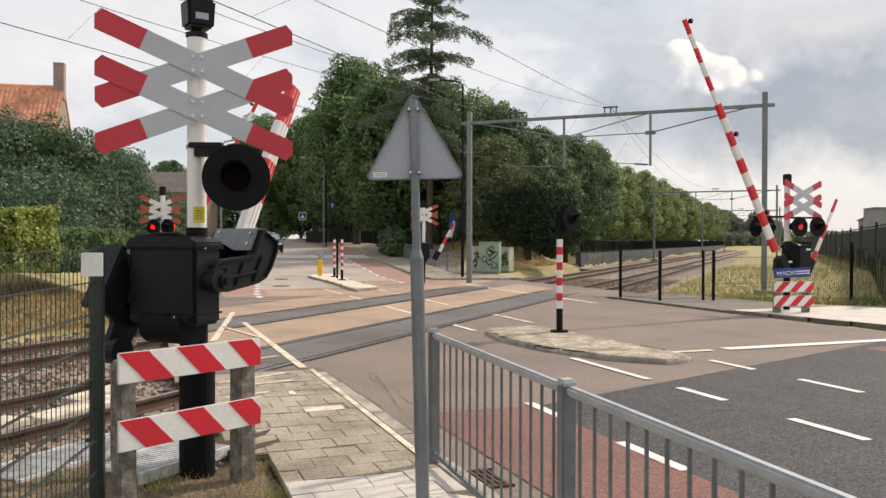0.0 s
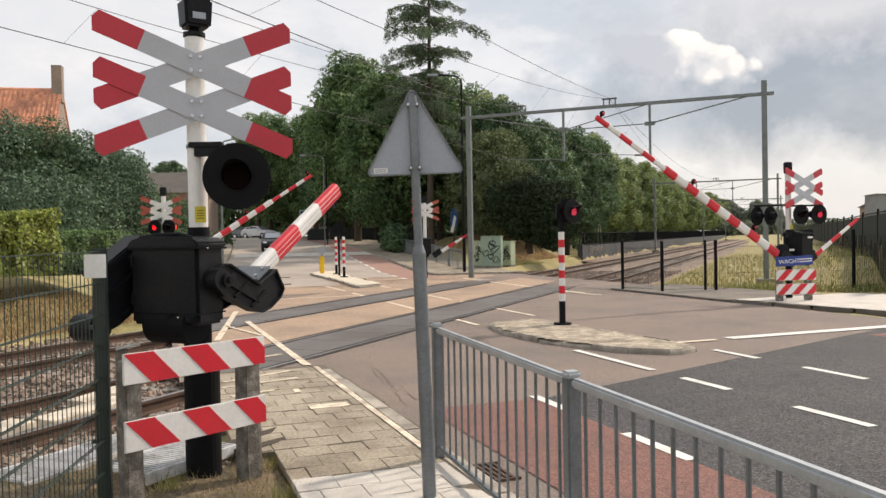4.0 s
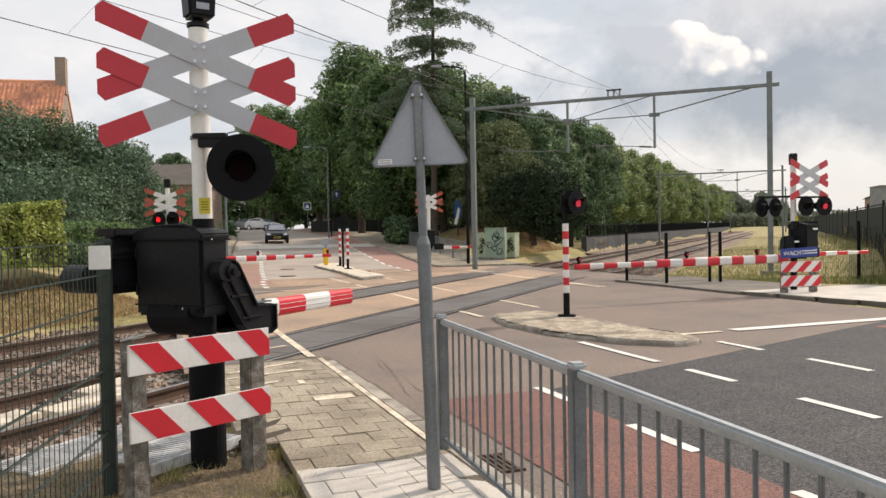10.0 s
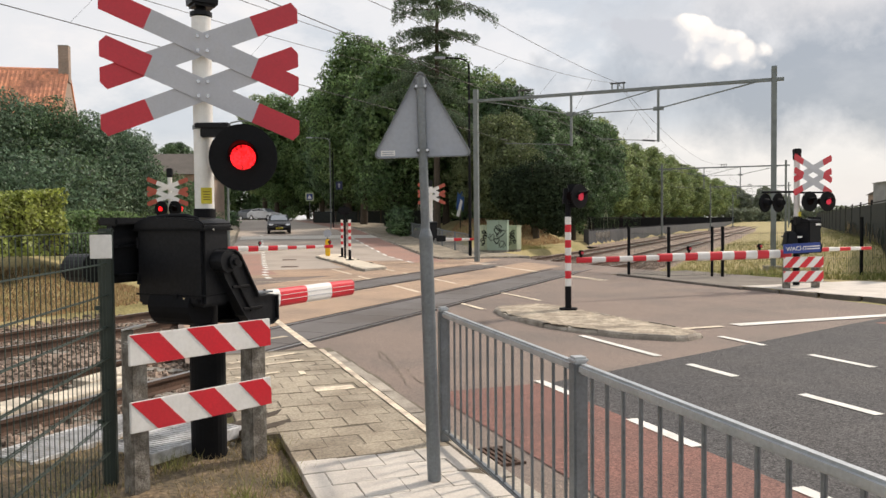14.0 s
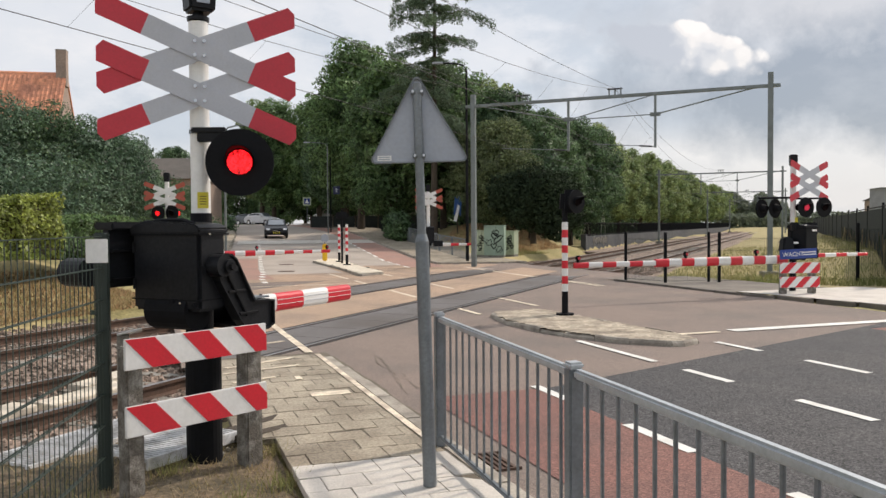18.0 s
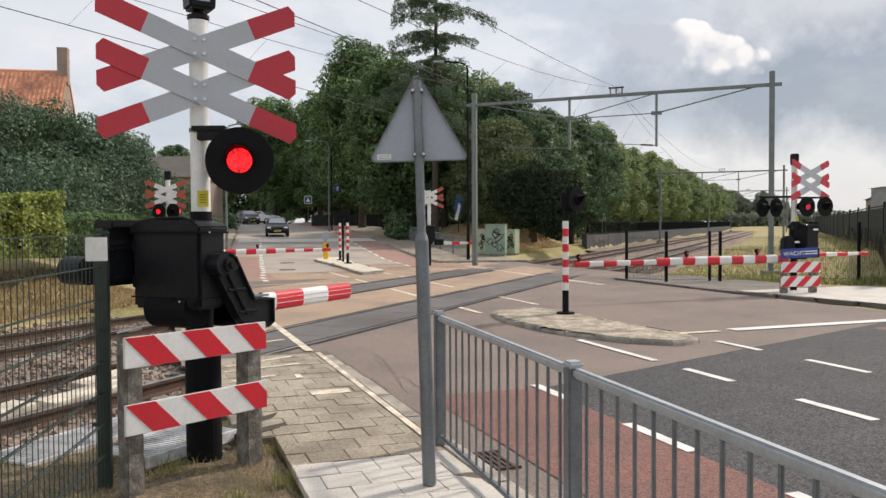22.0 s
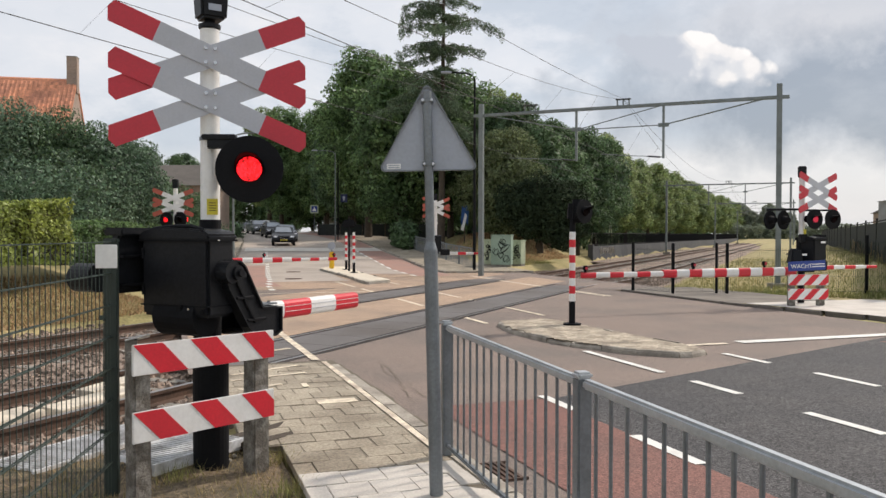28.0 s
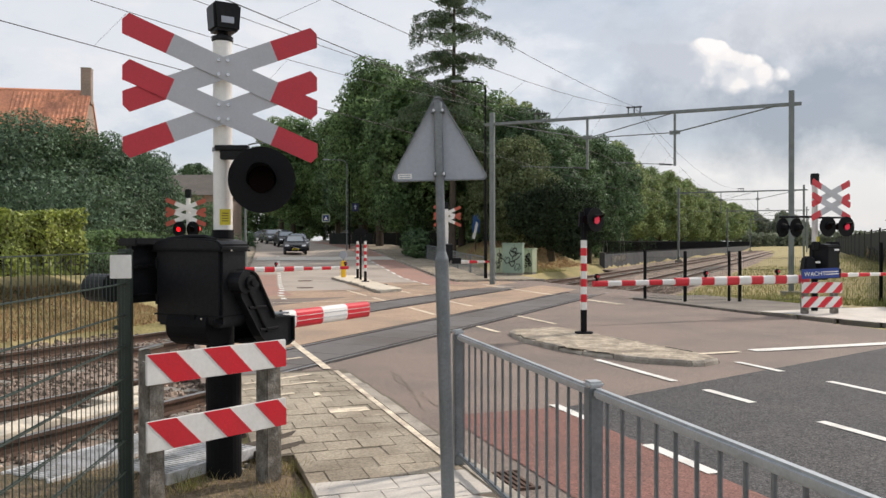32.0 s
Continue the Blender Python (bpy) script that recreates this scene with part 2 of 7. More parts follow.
TILE = material("paving_tile_old", (0.375, 0.325, 0.248), 0.9, 0, 0.35, 1.6, 45, 0.5, (0.235, 0.196, 0.145), 0.95, random_tint=0.11)
PAVE_GREY = material("paving_grey", (0.215, 0.19, 0.16), 0.9, 0, 0.3, 1.4, 40, 0.35, (0.15, 0.13, 0.11), 0.8)
TILE_NEW = material("paving_tile_pale", (0.62, 0.58, 0.52), 0.9, 0, 0.12, 2.0, 50, 0.25, (0.48, 0.44, 0.39), 0.7, random_tint=0.06)
KERB = material("kerb_concrete", (0.40, 0.36, 0.30), 0.9, 0, 0.25, 3.0, 45, 0.4, (0.20, 0.175, 0.145), 0.9, random_tint=0.12)
KERB_DARK = material("kerb_dark", (0.13, 0.115, 0.10), 0.9, 0, 0.25, 3.0, 45, 0.4, (0.20, 0.175, 0.145), 0.7, random_tint=0.15)
ISLAND = material("island_concrete", (0.45, 0.385, 0.295), 0.92, 0, 0.4, 2.4, 30, 0.7, (0.22, 0.18, 0.135), 0.95, cells=0.25, cell=9)
JOINT = material("joint_sand", (0.16, 0.135, 0.10), 0.95, 0, 0.2, 4, 60, 0.3)
CONCRETE = material("weathered_concrete", (0.30, 0.28, 0.245), 0.92, 0, 0.2, 7, 60, 0.5, (0.15, 0.14, 0.115), 0.9)
OLD_POST = material("lichened_post", (0.135, 0.12, 0.10), 0.95, 0, 0.35, 11, 70, 0.7, (0.36, 0.345, 0.31), 0.75)
STONE = material("ballast_stone", (0.27, 0.208, 0.165), 0.95, 0, 0.3, 1.5, 30, 0.8, (0.15, 0.11, 0.085), 0.8, island=0.55, cells=0.5, cell=22)
GRASS = material("dry_grass_ground", (0.40, 0.325, 0.160), 0.95, 0, 0.35, 0.35, 14, 0.8, (0.25, 0.235, 0.09), 0.9)
SOIL = material("dry_soil", (0.185, 0.135, 0.085), 0.95, 0, 0.6, 2.0, 30, 0.9, (0.07, 0.062, 0.036), 0.95, cells=0.3, cell=40)
BLADE = material("grass_blade", (0.33, 0.29, 0.12), 0.8, 0, 0.2, 0.5, 8, 0, (0.15, 0.21, 0.05), 0.9, island=0.35, through=0.25)
BLADE_DRY = material("dry_blade", (0.38, 0.29, 0.155), 0.8, 0, 0.2, 1.5, 8, 0, (0.22, 0.21, 0.08), 0.7, island=0.4, through=0.3)
BLADE_BROWN = material("brown_blade", (0.44, 0.29, 0.165), 0.85, 0, 0.2, 0.8, 8, 0, (0.30, 0.19, 0.105), 0.8, island=0.45, through=0.3)
STEEL = material("galvanised_steel", (0.20, 0.222, 0.238), 0.5, 0.5, 0.14, 7, 50, 0.12, (0.145, 0.162, 0.172), 0.7)
# same steel, paler: daylight on the railing's upper faces is in the colour
STEEL_TOP_LIT = material("galvanised_steel_top_lit", (0.50, 0.53, 0.55), 0.45, 0.5, 0.1, 8, 60, 0.1, (0.36, 0.39, 0.41), 0.6)
SIGN_BACK = material("aluminium_sign_back", (0.355, 0.385, 0.44), 0.45, 0.35, 0.06, 3, 40, 0.02, (0.33, 0.36, 0.41), 0.6)
BLACK = material("black_enamel", (0.0105, 0.0115, 0.0140), 0.42, 0, 0.3, 5, 40, 0.08, (0.0135, 0.0145, 0.0165), 0.7, spec=0.17)
BLACK_DULL = material("black_matt", (0.0075, 0.0080, 0.0098), 0.7, 0, 0.2, 5, 40, 0.05, spec=0.16)
WHITE = material("white_enamel", (0.80, 0.80, 0.78), 0.4, 0, 0.05, 4, 40, 0.02, (0.66, 0.65, 0.61), 0.6)
# white toned grey: shade on the crosses' face is mixed into it
WHITE_SHADED = material("reflective_white_shaded", (0.47, 0.49, 0.54), 0.4, 0, 0.05, 3, 60, 0.02, (0.41, 0.43, 0.475), 0.6)
RED = material("reflective_red", (0.66, 0.018, 0.034), 0.4, 0, 0.08, 3, 60, 0.02, (0.54, 0.020, 0.034), 0.6)
RED_DEEP = material("reflective_dark_red", (0.54, 0.030, 0.050), 0.42, 0, 0.08, 3, 60, 0.02, (0.46, 0.030, 0.048), 0.6)
ORANGE_RED = material("faded_red", (0.45, 0.10, 0.06), 0.5, 0, 0.08, 4, 60, 0.02)
YELLOW = material("yellow_plastic", (0.85, 0.52, 0.02), 0.5, 0, 0.06, 5, 40, 0.02)
YELLOW_STICKER = material("yellow_sticker", (0.72, 0.62, 0.05), 0.5, 0, 0.05, 5, 40, 0.0)
BLUE = material("blue_sign", (0.02, 0.055, 0.28), 0.4, 0, 0.05, 5, 40, 0.0)
# sign blue darkened: the trees' shade is put into the colour
BLUE_SHADED = material("blue_sign_shaded", (0.012, 0.022, 0.075), 0.6, 0, 0.1, 5, 40, 0.0)
RUST = material("rusty_steel", (0.125, 0.075, 0.053), 0.8, 0.3, 0.25, 3, 40, 0.3, (0.055, 0.04, 0.032), 0.8)
RAIL_TOP = material("polished_rail", (0.36, 0.34, 0.33), 0.35, 0.85, 0.1, 3, 50, 0.05)
FENCE = material("green_coated_wire", (0.035, 0.055, 0.045), 0.5, 0.1, 0.1, 5, 40, 0.02)
FENCE_POST = material("green_fence_post", (0.028, 0.042, 0.036), 0.5, 0.1, 0.12, 5, 40, 0.03)
DARK_SCREEN = material("dark_screen_fence", (0.019, 0.025, 0.023), 0.9, 0, 0.3, 2, 25, 0.2, (0.03, 0.034, 0.028), 0.7)
MAST = material("mast_galvanised", (0.19, 0.217, 0.217), 0.55, 0.3, 0.1, 4, 30, 0.05, (0.14, 0.162, 0.16), 0.7)
WIRE = material("overhead_wire", (0.05, 0.05, 0.055), 0.6, 0.5, 0.05)
WALL_DARK = material("dark_retaining_wall", (0.062, 0.066, 0.072), 0.9, 0, 0.25, 1.0, 20, 0.2, (0.11, 0.11, 0.11), 0.6)
LEAF = material("leaf_green", (0.158, 0.250, 0.094), 0.6, 0, 0.2, 0.35, 9, 0, (0.072, 0.136, 0.056), 0.9, island=0.7, through=0.42)
LEAF_DARK = material("leaf_dark", (0.112, 0.188, 0.082), 0.6, 0, 0.2, 0.3, 9, 0, (0.048, 0.094, 0.048), 0.9, island=0.7, through=0.32)
LEAF_BLACK = material("leaf_evergreen", (0.036, 0.054, 0.028), 0.8, 0, 0.2, 0.3, 9, 0, (0.024, 0.038, 0.022), 0.9, island=0.5, through=0.1, spec=0.12)
LEAF_BANK = material("leaf_blue_green", (0.110, 0.178, 0.105), 0.6, 0, 0.2, 0.45, 9, 0, (0.058, 0.104, 0.064), 0.95, island=0.65, through=0.28)
# light green greyed a little: slight haze over the tree row is included
LEAF_LIGHT = material("leaf_light", (0.275, 0.340, 0.138), 0.6, 0, 0.2, 0.5, 9, 0, (0.150, 0.230, 0.102), 0.9, island=0.6, through=0.4)
LEAF_OLIVE = material("leaf_olive", (0.165, 0.205, 0.090), 0.6, 0, 0.2, 0.5, 9, 0, (0.095, 0.130, 0.058), 0.9, island=0.6, through=0.32)
# greyed and lightened: distance haze is put into this leaf colour
LEAF_HAZED = material("leaf_green_hazed", (0.215, 0.250, 0.170), 0.7, 0, 0.2, 0.2, 4, 0, (0.150, 0.185, 0.140), 0.9, island=0.35, through=0.38)
LEAF_HEDGE = material("leaf_hedge", (0.285, 0.335, 0.070), 0.5, 0, 0.2, 0.8, 9, 0, (0.150, 0.210, 0.048), 0.9, island=0.6, through=0.36)
NEEDLE = material("conifer_needle", (0.125, 0.180, 0.105), 0.7, 0, 0.2, 0.5, 9, 0, (0.085, 0.130, 0.080), 0.9, island=0.55, through=0.34)
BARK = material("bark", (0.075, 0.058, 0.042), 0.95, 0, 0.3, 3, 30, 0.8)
ROOF = material("clay_roof_tile", (0.66, 0.285, 0.165), 0.85, 0, 0.25, 0.9, 10, 0.2, (0.46, 0.205, 0.135), 0.8, random_tint=0.3)
ROOF_DARK = material("dark_roof_tile", (0.13, 0.115, 0.10), 0.85, 0, 0.15, 1, 12, 0.2)
BRICK = material("house_brick", (0.36, 0.275, 0.225), 0.9, 0, 0.25, 1.2, 16, 0.3, (0.26, 0.21, 0.18), 0.7)
PLASTER = material("pale_wall", (0.52, 0.48, 0.42), 0.9, 0, 0.08, 0.8, 10, 0.1)
GREY_WALL = material("grey_wall", (0.30, 0.31, 0.32), 0.9, 0, 0.08, 0.8, 10, 0.1)
GLASS = material("window_glass", (0.03, 0.035, 0.04), 0.08, 0, 0.05, 1, 10, 0, spec=0.8)
# pale, half-metal base colour stands in for sky mirrored in the glass
SCREEN_GLASS = material("car_glass_sky_tone", (0.30, 0.33, 0.36), 0.08, 0.45, 0.05, 1, 10, 0, spec=1.0)
CAR_BLACK = material("car_paint_black", (0.006, 0.0065, 0.009), 0.32, 0.0, 0.03, 2, 20, 0, spec=0.35)
CAR_GREY = material("car_paint_grey", (0.15, 0.16, 0.17), 0.25, 0.3, 0.03, 2, 20, 0, spec=0.7)
CAR_WHITE = material("car_paint_white", (0.62, 0.62, 0.62), 0.3, 0.0, 0.03, 2, 20, 0, spec=0.6)
CAR_BROWN = material("car_paint_brown", (0.14, 0.07, 0.045), 0.25, 0.2, 0.03, 2, 20, 0, spec=0.7)
TYRE = material("tyre_rubber", (0.015, 0.015, 0.016), 0.85, 0, 0.1, 8, 60, 0.1)
CHROME = material("chrome", (0.55, 0.55, 0.56), 0.2, 0.9, 0.04, 8, 60, 0)
HEADLIGHT = material("headlight_glass", (0.70, 0.74, 0.80), 0.15, 0.2, 0.05, 8, 60, 0, emit=0.25)
CABINET = material("cabinet_green", (0.30, 0.40, 0.31), 0.6, 0, 0.06, 1.5, 20, 0.05, (0.25, 0.33, 0.25), 0.7)
CABINET_PALE = material("cabinet_pale_green", (0.46, 0.52, 0.36), 0.6, 0, 0.06, 1.5, 20, 0.05, (0.38, 0.44, 0.30), 0.7)
LAMP_ON = material("lit_red_lamp", (1.0, 0.010, 0.016), 0.4, 0, 0.0, 5, 60, 0, (1.0, 0.012, 0.02), emit=1.25, cells=0.85, cell=70)
LAMP_DIM = material("lit_red_lamp_far", (0.55, 0.015, 0.05), 0.4, 0, 0.0, 5, 60, 0, (0.45, 0.015, 0.045), emit=0.45)
LAMP_OFF = material("unlit_red_lens", (0.004, 0.0007, 0.0009), 0.7, 0, 0.1, 20, 90, 0.2, spec=0.06)
COVER = material("pale_cover_plate", (0.74, 0.66, 0.53), 0.85, 0, 0.2, 3, 40, 0.2, (0.30, 0.27, 0.225), 0.85)
GRATE = material("grate_steel", (0.72, 0.73, 0.74), 0.5, 0.15, 0.15, 6, 40, 0.1, (0.28, 0.27, 0.25), 0.8)
FLAG_BLUE = material("blue_canvas", (0.03, 0.09, 0.25), 0.8, 0, 0.1, 2, 20, 0.1)
RUBBER = material("groove_rubber", (0.035, 0.033, 0.033), 0.9, 0, 0.2, 3, 30, 0.1)

# ---------------------------------------------------------------- mesh helpers


def finish(bm, smooth=False):
    me = bpy.data.meshes.new("mesh")
    bm.normal_update()
    bm.to_mesh(me)
    bm.free()
    if smooth:
        for p in me.polygons:
            p.use_smooth = True
    return me


def part(name, bm, mat, parent=None, label="", at=None, smooth=False):
    """One mesh object under a thing or a part."""
    me = bm if isinstance(bm, bpy.types.Mesh) else finish(bm, smooth)
    if not me.materials:
        me.materials.append(mat)
    ob = new(name, me)
    if parent is not None:
        ob.parent = parent
    if at is not None:
        ob.matrix_basis = at
    if label:
        ob["label"] = label
    return ob


def box(sx, sy, sz, at=(0, 0, 0), rot=None, bevel=0.0, bm=None, taper=1.0):
    """A box centred on at; taper narrows its top."""
    own = bmesh.new()
    v = bmesh.ops.create_cube(own, size=1)["verts"]
    for p in v:
        k = taper if p.co.z > 0 else 1.0
        p.co = Vector((p.co.x * sx * k, p.co.y * sy * k, p.co.z * sz))
    if bevel:
        bmesh.ops.bevel(own, geom=own.edges[:], offset=bevel, segments=2, affect="EDGES", clamp_overlap=True)
    m = Matrix.Translation(at) @ (rot.to_4x4() if rot is not None else Matrix())
    bmesh.ops.transform(own, matrix=m, verts=own.verts[:])
    return merge(bm, own)


def merge(bm, own):
    if bm is None:
        return own
    tmp = bpy.data.meshes.new("tmp")
    own.to_mesh(tmp)
    own.free()
    bm.from_mesh(tmp)
    bpy.data.meshes.remove(tmp)
    return bm


def tube(a, b, ra, rb=None, sides=12, bm=None, caps=True):
    """A round bar from a to b."""
    a, b = Vector(a), Vector(b)
    rb = ra if rb is None else rb
    own = bmesh.new()
    bmesh.ops.create_cone(own, cap_ends=caps, segments=sides, radius1=ra, radius2=rb, depth=(b - a).length)
    m = Matrix.Translation((a + b) / 2) @ (b - a).to_track_quat("Z", "Y").to_matrix().to_4x4()
    bmesh.ops.transform(own, matrix=m, verts=own.verts[:])
    return merge(bm, own)


def prism(points, depth, axis="y", bm=None, bevel=0.0):
    """A flat outline (x, z) pushed out by depth along y, centred; axis z: an outline (x, y) raised by depth."""
    own = bmesh.new()
    h = depth / 2
    if axis == "y":
        lo = [own.verts.new((x, -h, z)) for x, z in points]
        hi = [own.verts.new((x, h, z)) for x, z in points]
    else:
        lo = [own.verts.new((x, y, 0)) for x, y in points]
        hi = [own.verts.new((x, y, depth)) for x, y in points]
    own.faces.new(lo), own.faces.new(hi[::-1])
    k = len(points)
    for i in range(k):
        own.faces.new((lo[i], hi[i], hi[(i + 1) % k], lo[(i + 1) % k]))
    bmesh.ops.recalc_face_normals(own, faces=own.faces[:])
    if bevel:
        bmesh.ops.bevel(own, geom=own.edges[:], offset=bevel, segments=2, affect="EDGES", clamp_overlap=True)
    return merge(bm, own)


def path_tube(points, r, sides=8, bm=None):
    """One bent bar through the points."""
    pts = [Vector(p) for p in points]
    own = bmesh.new()
    rings = []
    for i, p in enumerate(pts):
        d = (pts[min(i + 1, len(pts) - 1)] - pts[max(i - 1, 0)]).normalized()
        ref = Vector((0, 0, 1)) if abs(d.z) < 0.8 else Vector((1, 0, 0))
        u = d.cross(ref).normalized()
        v = d.cross(u)
        rings.append([own.verts.new(p + (u * math.cos(k * 2 * math.pi / sides) + v * math.sin(k * 2 * math.pi / sides)) * r) for k in range(sides)])
    for x, y in zip(rings[:-1], rings[1:]):
        for k in range(sides):
            own.faces.new((x[k], x[(k + 1) % sides], y[(k + 1) % sides], y[k]))
    own.faces.new(rings[0]), own.faces.new(rings[-1][::-1])
    bmesh.ops.recalc_face_normals(own, faces=own.faces[:])
    return merge(bm, own)


def quads(verts, faces):
    me = bpy.data.meshes.new("mesh")
    me.from_pydata(verts, [], faces)
    me.update()
    return me


def empty(name, m=None):
    ob = new(name)
    if m is not None:
        ob.matrix_basis = m
    return ob


# ---------------------------------------------------------------- plan
# Track: q across (to the right of the way it runs), p along. Road: s across, r along.
TX, TY = 0.402, 0.916
RX, RY = -0.332, 0.943
RAIL_Q = (-6.82, -8.255, -10.80, -12.235)


def T(q, p):
    return q * TY + p * TX, -q * TX + p * TY


def to_track(x, y):
    return x * TY - y * TX, x * TX + y * TY


ROAD_TABLE = []


def heading(r):
    if r < 31:
        return 0.0
    if r < 35:
        return 0.115 * (r - 31) / 4
    if r < 68:
        return 0.115
    return max(-0.12, 0.115 - (r - 68) * 0.012)


def fill_road():
    x, y = 7.24 * RY, 7.24 * -RX
    x, y = x + RX * -40, y + RY * -40
    base = math.atan2(RX, RY)
    for i in range(0, 401):
        r = -40 + i * 0.5
        a = base + heading(r)
        ROAD_TABLE.append((x, y, a))
        x, y = x + math.sin(a) * 0.5, y + math.cos(a) * 0.5


fill_road()


def R(s, r):
    """The road: s metres across (7.24 is the middle), r along."""
    f = (r + 40) / 0.5
    i = max(0, min(399, int(f)))
    x, y, a = ROAD_TABLE[i]
    d = (f - i) * 0.5
    return x + math.sin(a) * d + (s - 7.24) * math.cos(a), y + math.cos(a) * d - (s - 7.24) * math.sin(a)


def road_z(r):
    return 0.0 if r < 41 else min(2.1, (r - 41) * 0.04)


def smooth_step(a, b, v):
    k = max(0.0, min(1.0, (v - a) / (b - a)))
    return k * k * (3 - 2 * k)


def road_near(x, y):
    """s and r of a place, by the nearest piece of the middle line."""
    s0, r0 = x * RY - y * RX, x * RX + y * RY
    if r0 < 30:
        return s0, r0
    best = min(range(0, 401, 4), key=lambda i: (ROAD_TABLE[i][0] - x) ** 2 + (ROAD_TABLE[i][1] - y) ** 2)
    rx, ry, a = ROAD_TABLE[best]
    return 7.24 + (x - rx) * math.cos(a) - (y - ry) * math.sin(a), -40 + best * 0.5 + (x - rx) * math.sin(a) + (y - ry) * math.cos(a)


def track_z(p):
    """The rails dip a little beyond the road."""
    return -0.17 * smooth_step(28, 37, p)


def ground_z(x, y):
    if abs(x) > 120 or y > 200 or y < -60:
        return 0.6
    q, p = to_track(x, y)
    s, r = road_near(x, y)
    on_road = max(0.0, min(1.0, 1 - max(1.0 - s, s - 16.5, 0) / 6))
    z = -0.07 + road_z(r) * (on_road if q < -14 else 0)
    if -14.6 < q < -4.9 and not 0.5 < s < 15.5:
        z = -0.42 + track_z(p)
    if q < -14.4 and s < 0.5:
        z = max(z, -0.1 + 1.7 * smooth_step(0, 6.5, min(-14.4 - q, 0.5 - s)))
    if q < -15.2 and s > 14.5 and p < 66:
        z = max(z, -0.15 + 2.0 * smooth_step(0, 6.0, min(-15.2 - q, (s - 14.5) * 1.2, 66 - p)))
    if -16.1 < q <= -14.6 and p > 62:
        z = -0.42 + track_z(p)
    if q > -4.9 and s > 15.5:
        z = -0.05 - 0.15 * smooth_step(24, 30, y) + 0.95 * smooth_step(-1.2, 2.8, q) * smooth_step(28.5, 34, p)
    return z + 0.04 * noise.noise((x * 0.7, y * 0.7, 0))


def build_ground():
    xs = np.unique(np.round(np.concatenate([np.arange(-46, 46.1, 0.8), np.array([-2500, -1200, -600, -300, -180, -120, -90, -70, -56, 56, 70, 90, 120, 180, 300, 600, 1200, 2500])]), 3))
    ys = np.unique(np.round(np.concatenate([np.arange(-12, 92.1, 0.8), np.array([-2500, -800, -300, -100, -50, -30, -20, 100, 110, 125, 150, 190, 260, 400, 700, 1300, 3500])]), 3))
    verts = [(float(x), float(y), ground_z(float(x), float(y))) for y in ys for x in xs]
    w = len(xs)
    faces = [(j * w + i, j * w + i + 1, (j + 1) * w + i + 1, (j + 1) * w + i) for j in range(len(ys) - 1) for i in range(w - 1)]
    me = quads(verts, faces)
    me.materials.append(GRASS)
    for p in me.polygons:
        p.use_smooth = True
    tagged(new("ground", me), "dry yellow-green grass ground beside road and railway", "ground", kind="structure")


def strip(name, s0, s1, r0, r1, z, mat, step=1.0, s0_end=None, s1_end=None):
    """A surface laid along the road; its top lies at z over the road's own height."""
    k = max(1, int(math.ceil((r1 - r0) / step)))
    verts, faces = [], []
    for i in range(k + 1):
        f = i / k
        r = r0 + (r1 - r0) * f
        a = s0 + ((s0_end if s0_end is not None else s0) - s0) * f
        b = s1 + ((s1_end if s1_end is not None else s1) - s1) * f
        for s in (a, b):
            verts.append((*R(s, r), z + road_z(r)))
        if i:
            j = 2 * i
            faces.append((j - 2, j - 1, j + 1, j))
    me = quads(verts, faces)
    return part(name, me, mat)


def outline(name, pts, z, mat, thick=0.0):
    """A flat patch, or a slab if thick, with its top at z."""
    bm = bmesh.new()
    if thick:
        bm = prism(pts, thick, "z")
        bmesh.ops.translate(bm, verts=bm.verts[:], vec=(0, 0, z - thick))
    else:
        bm.faces.new([bm.verts.new((x, y, z)) for x, y in pts])
        bmesh.ops.recalc_face_normals(bm, faces=bm.faces[:])
        if bm.faces[:][0].normal.z < 0:
            bmesh.ops.reverse_faces(bm, faces=bm.faces[:])
    return part(name, bm, mat)


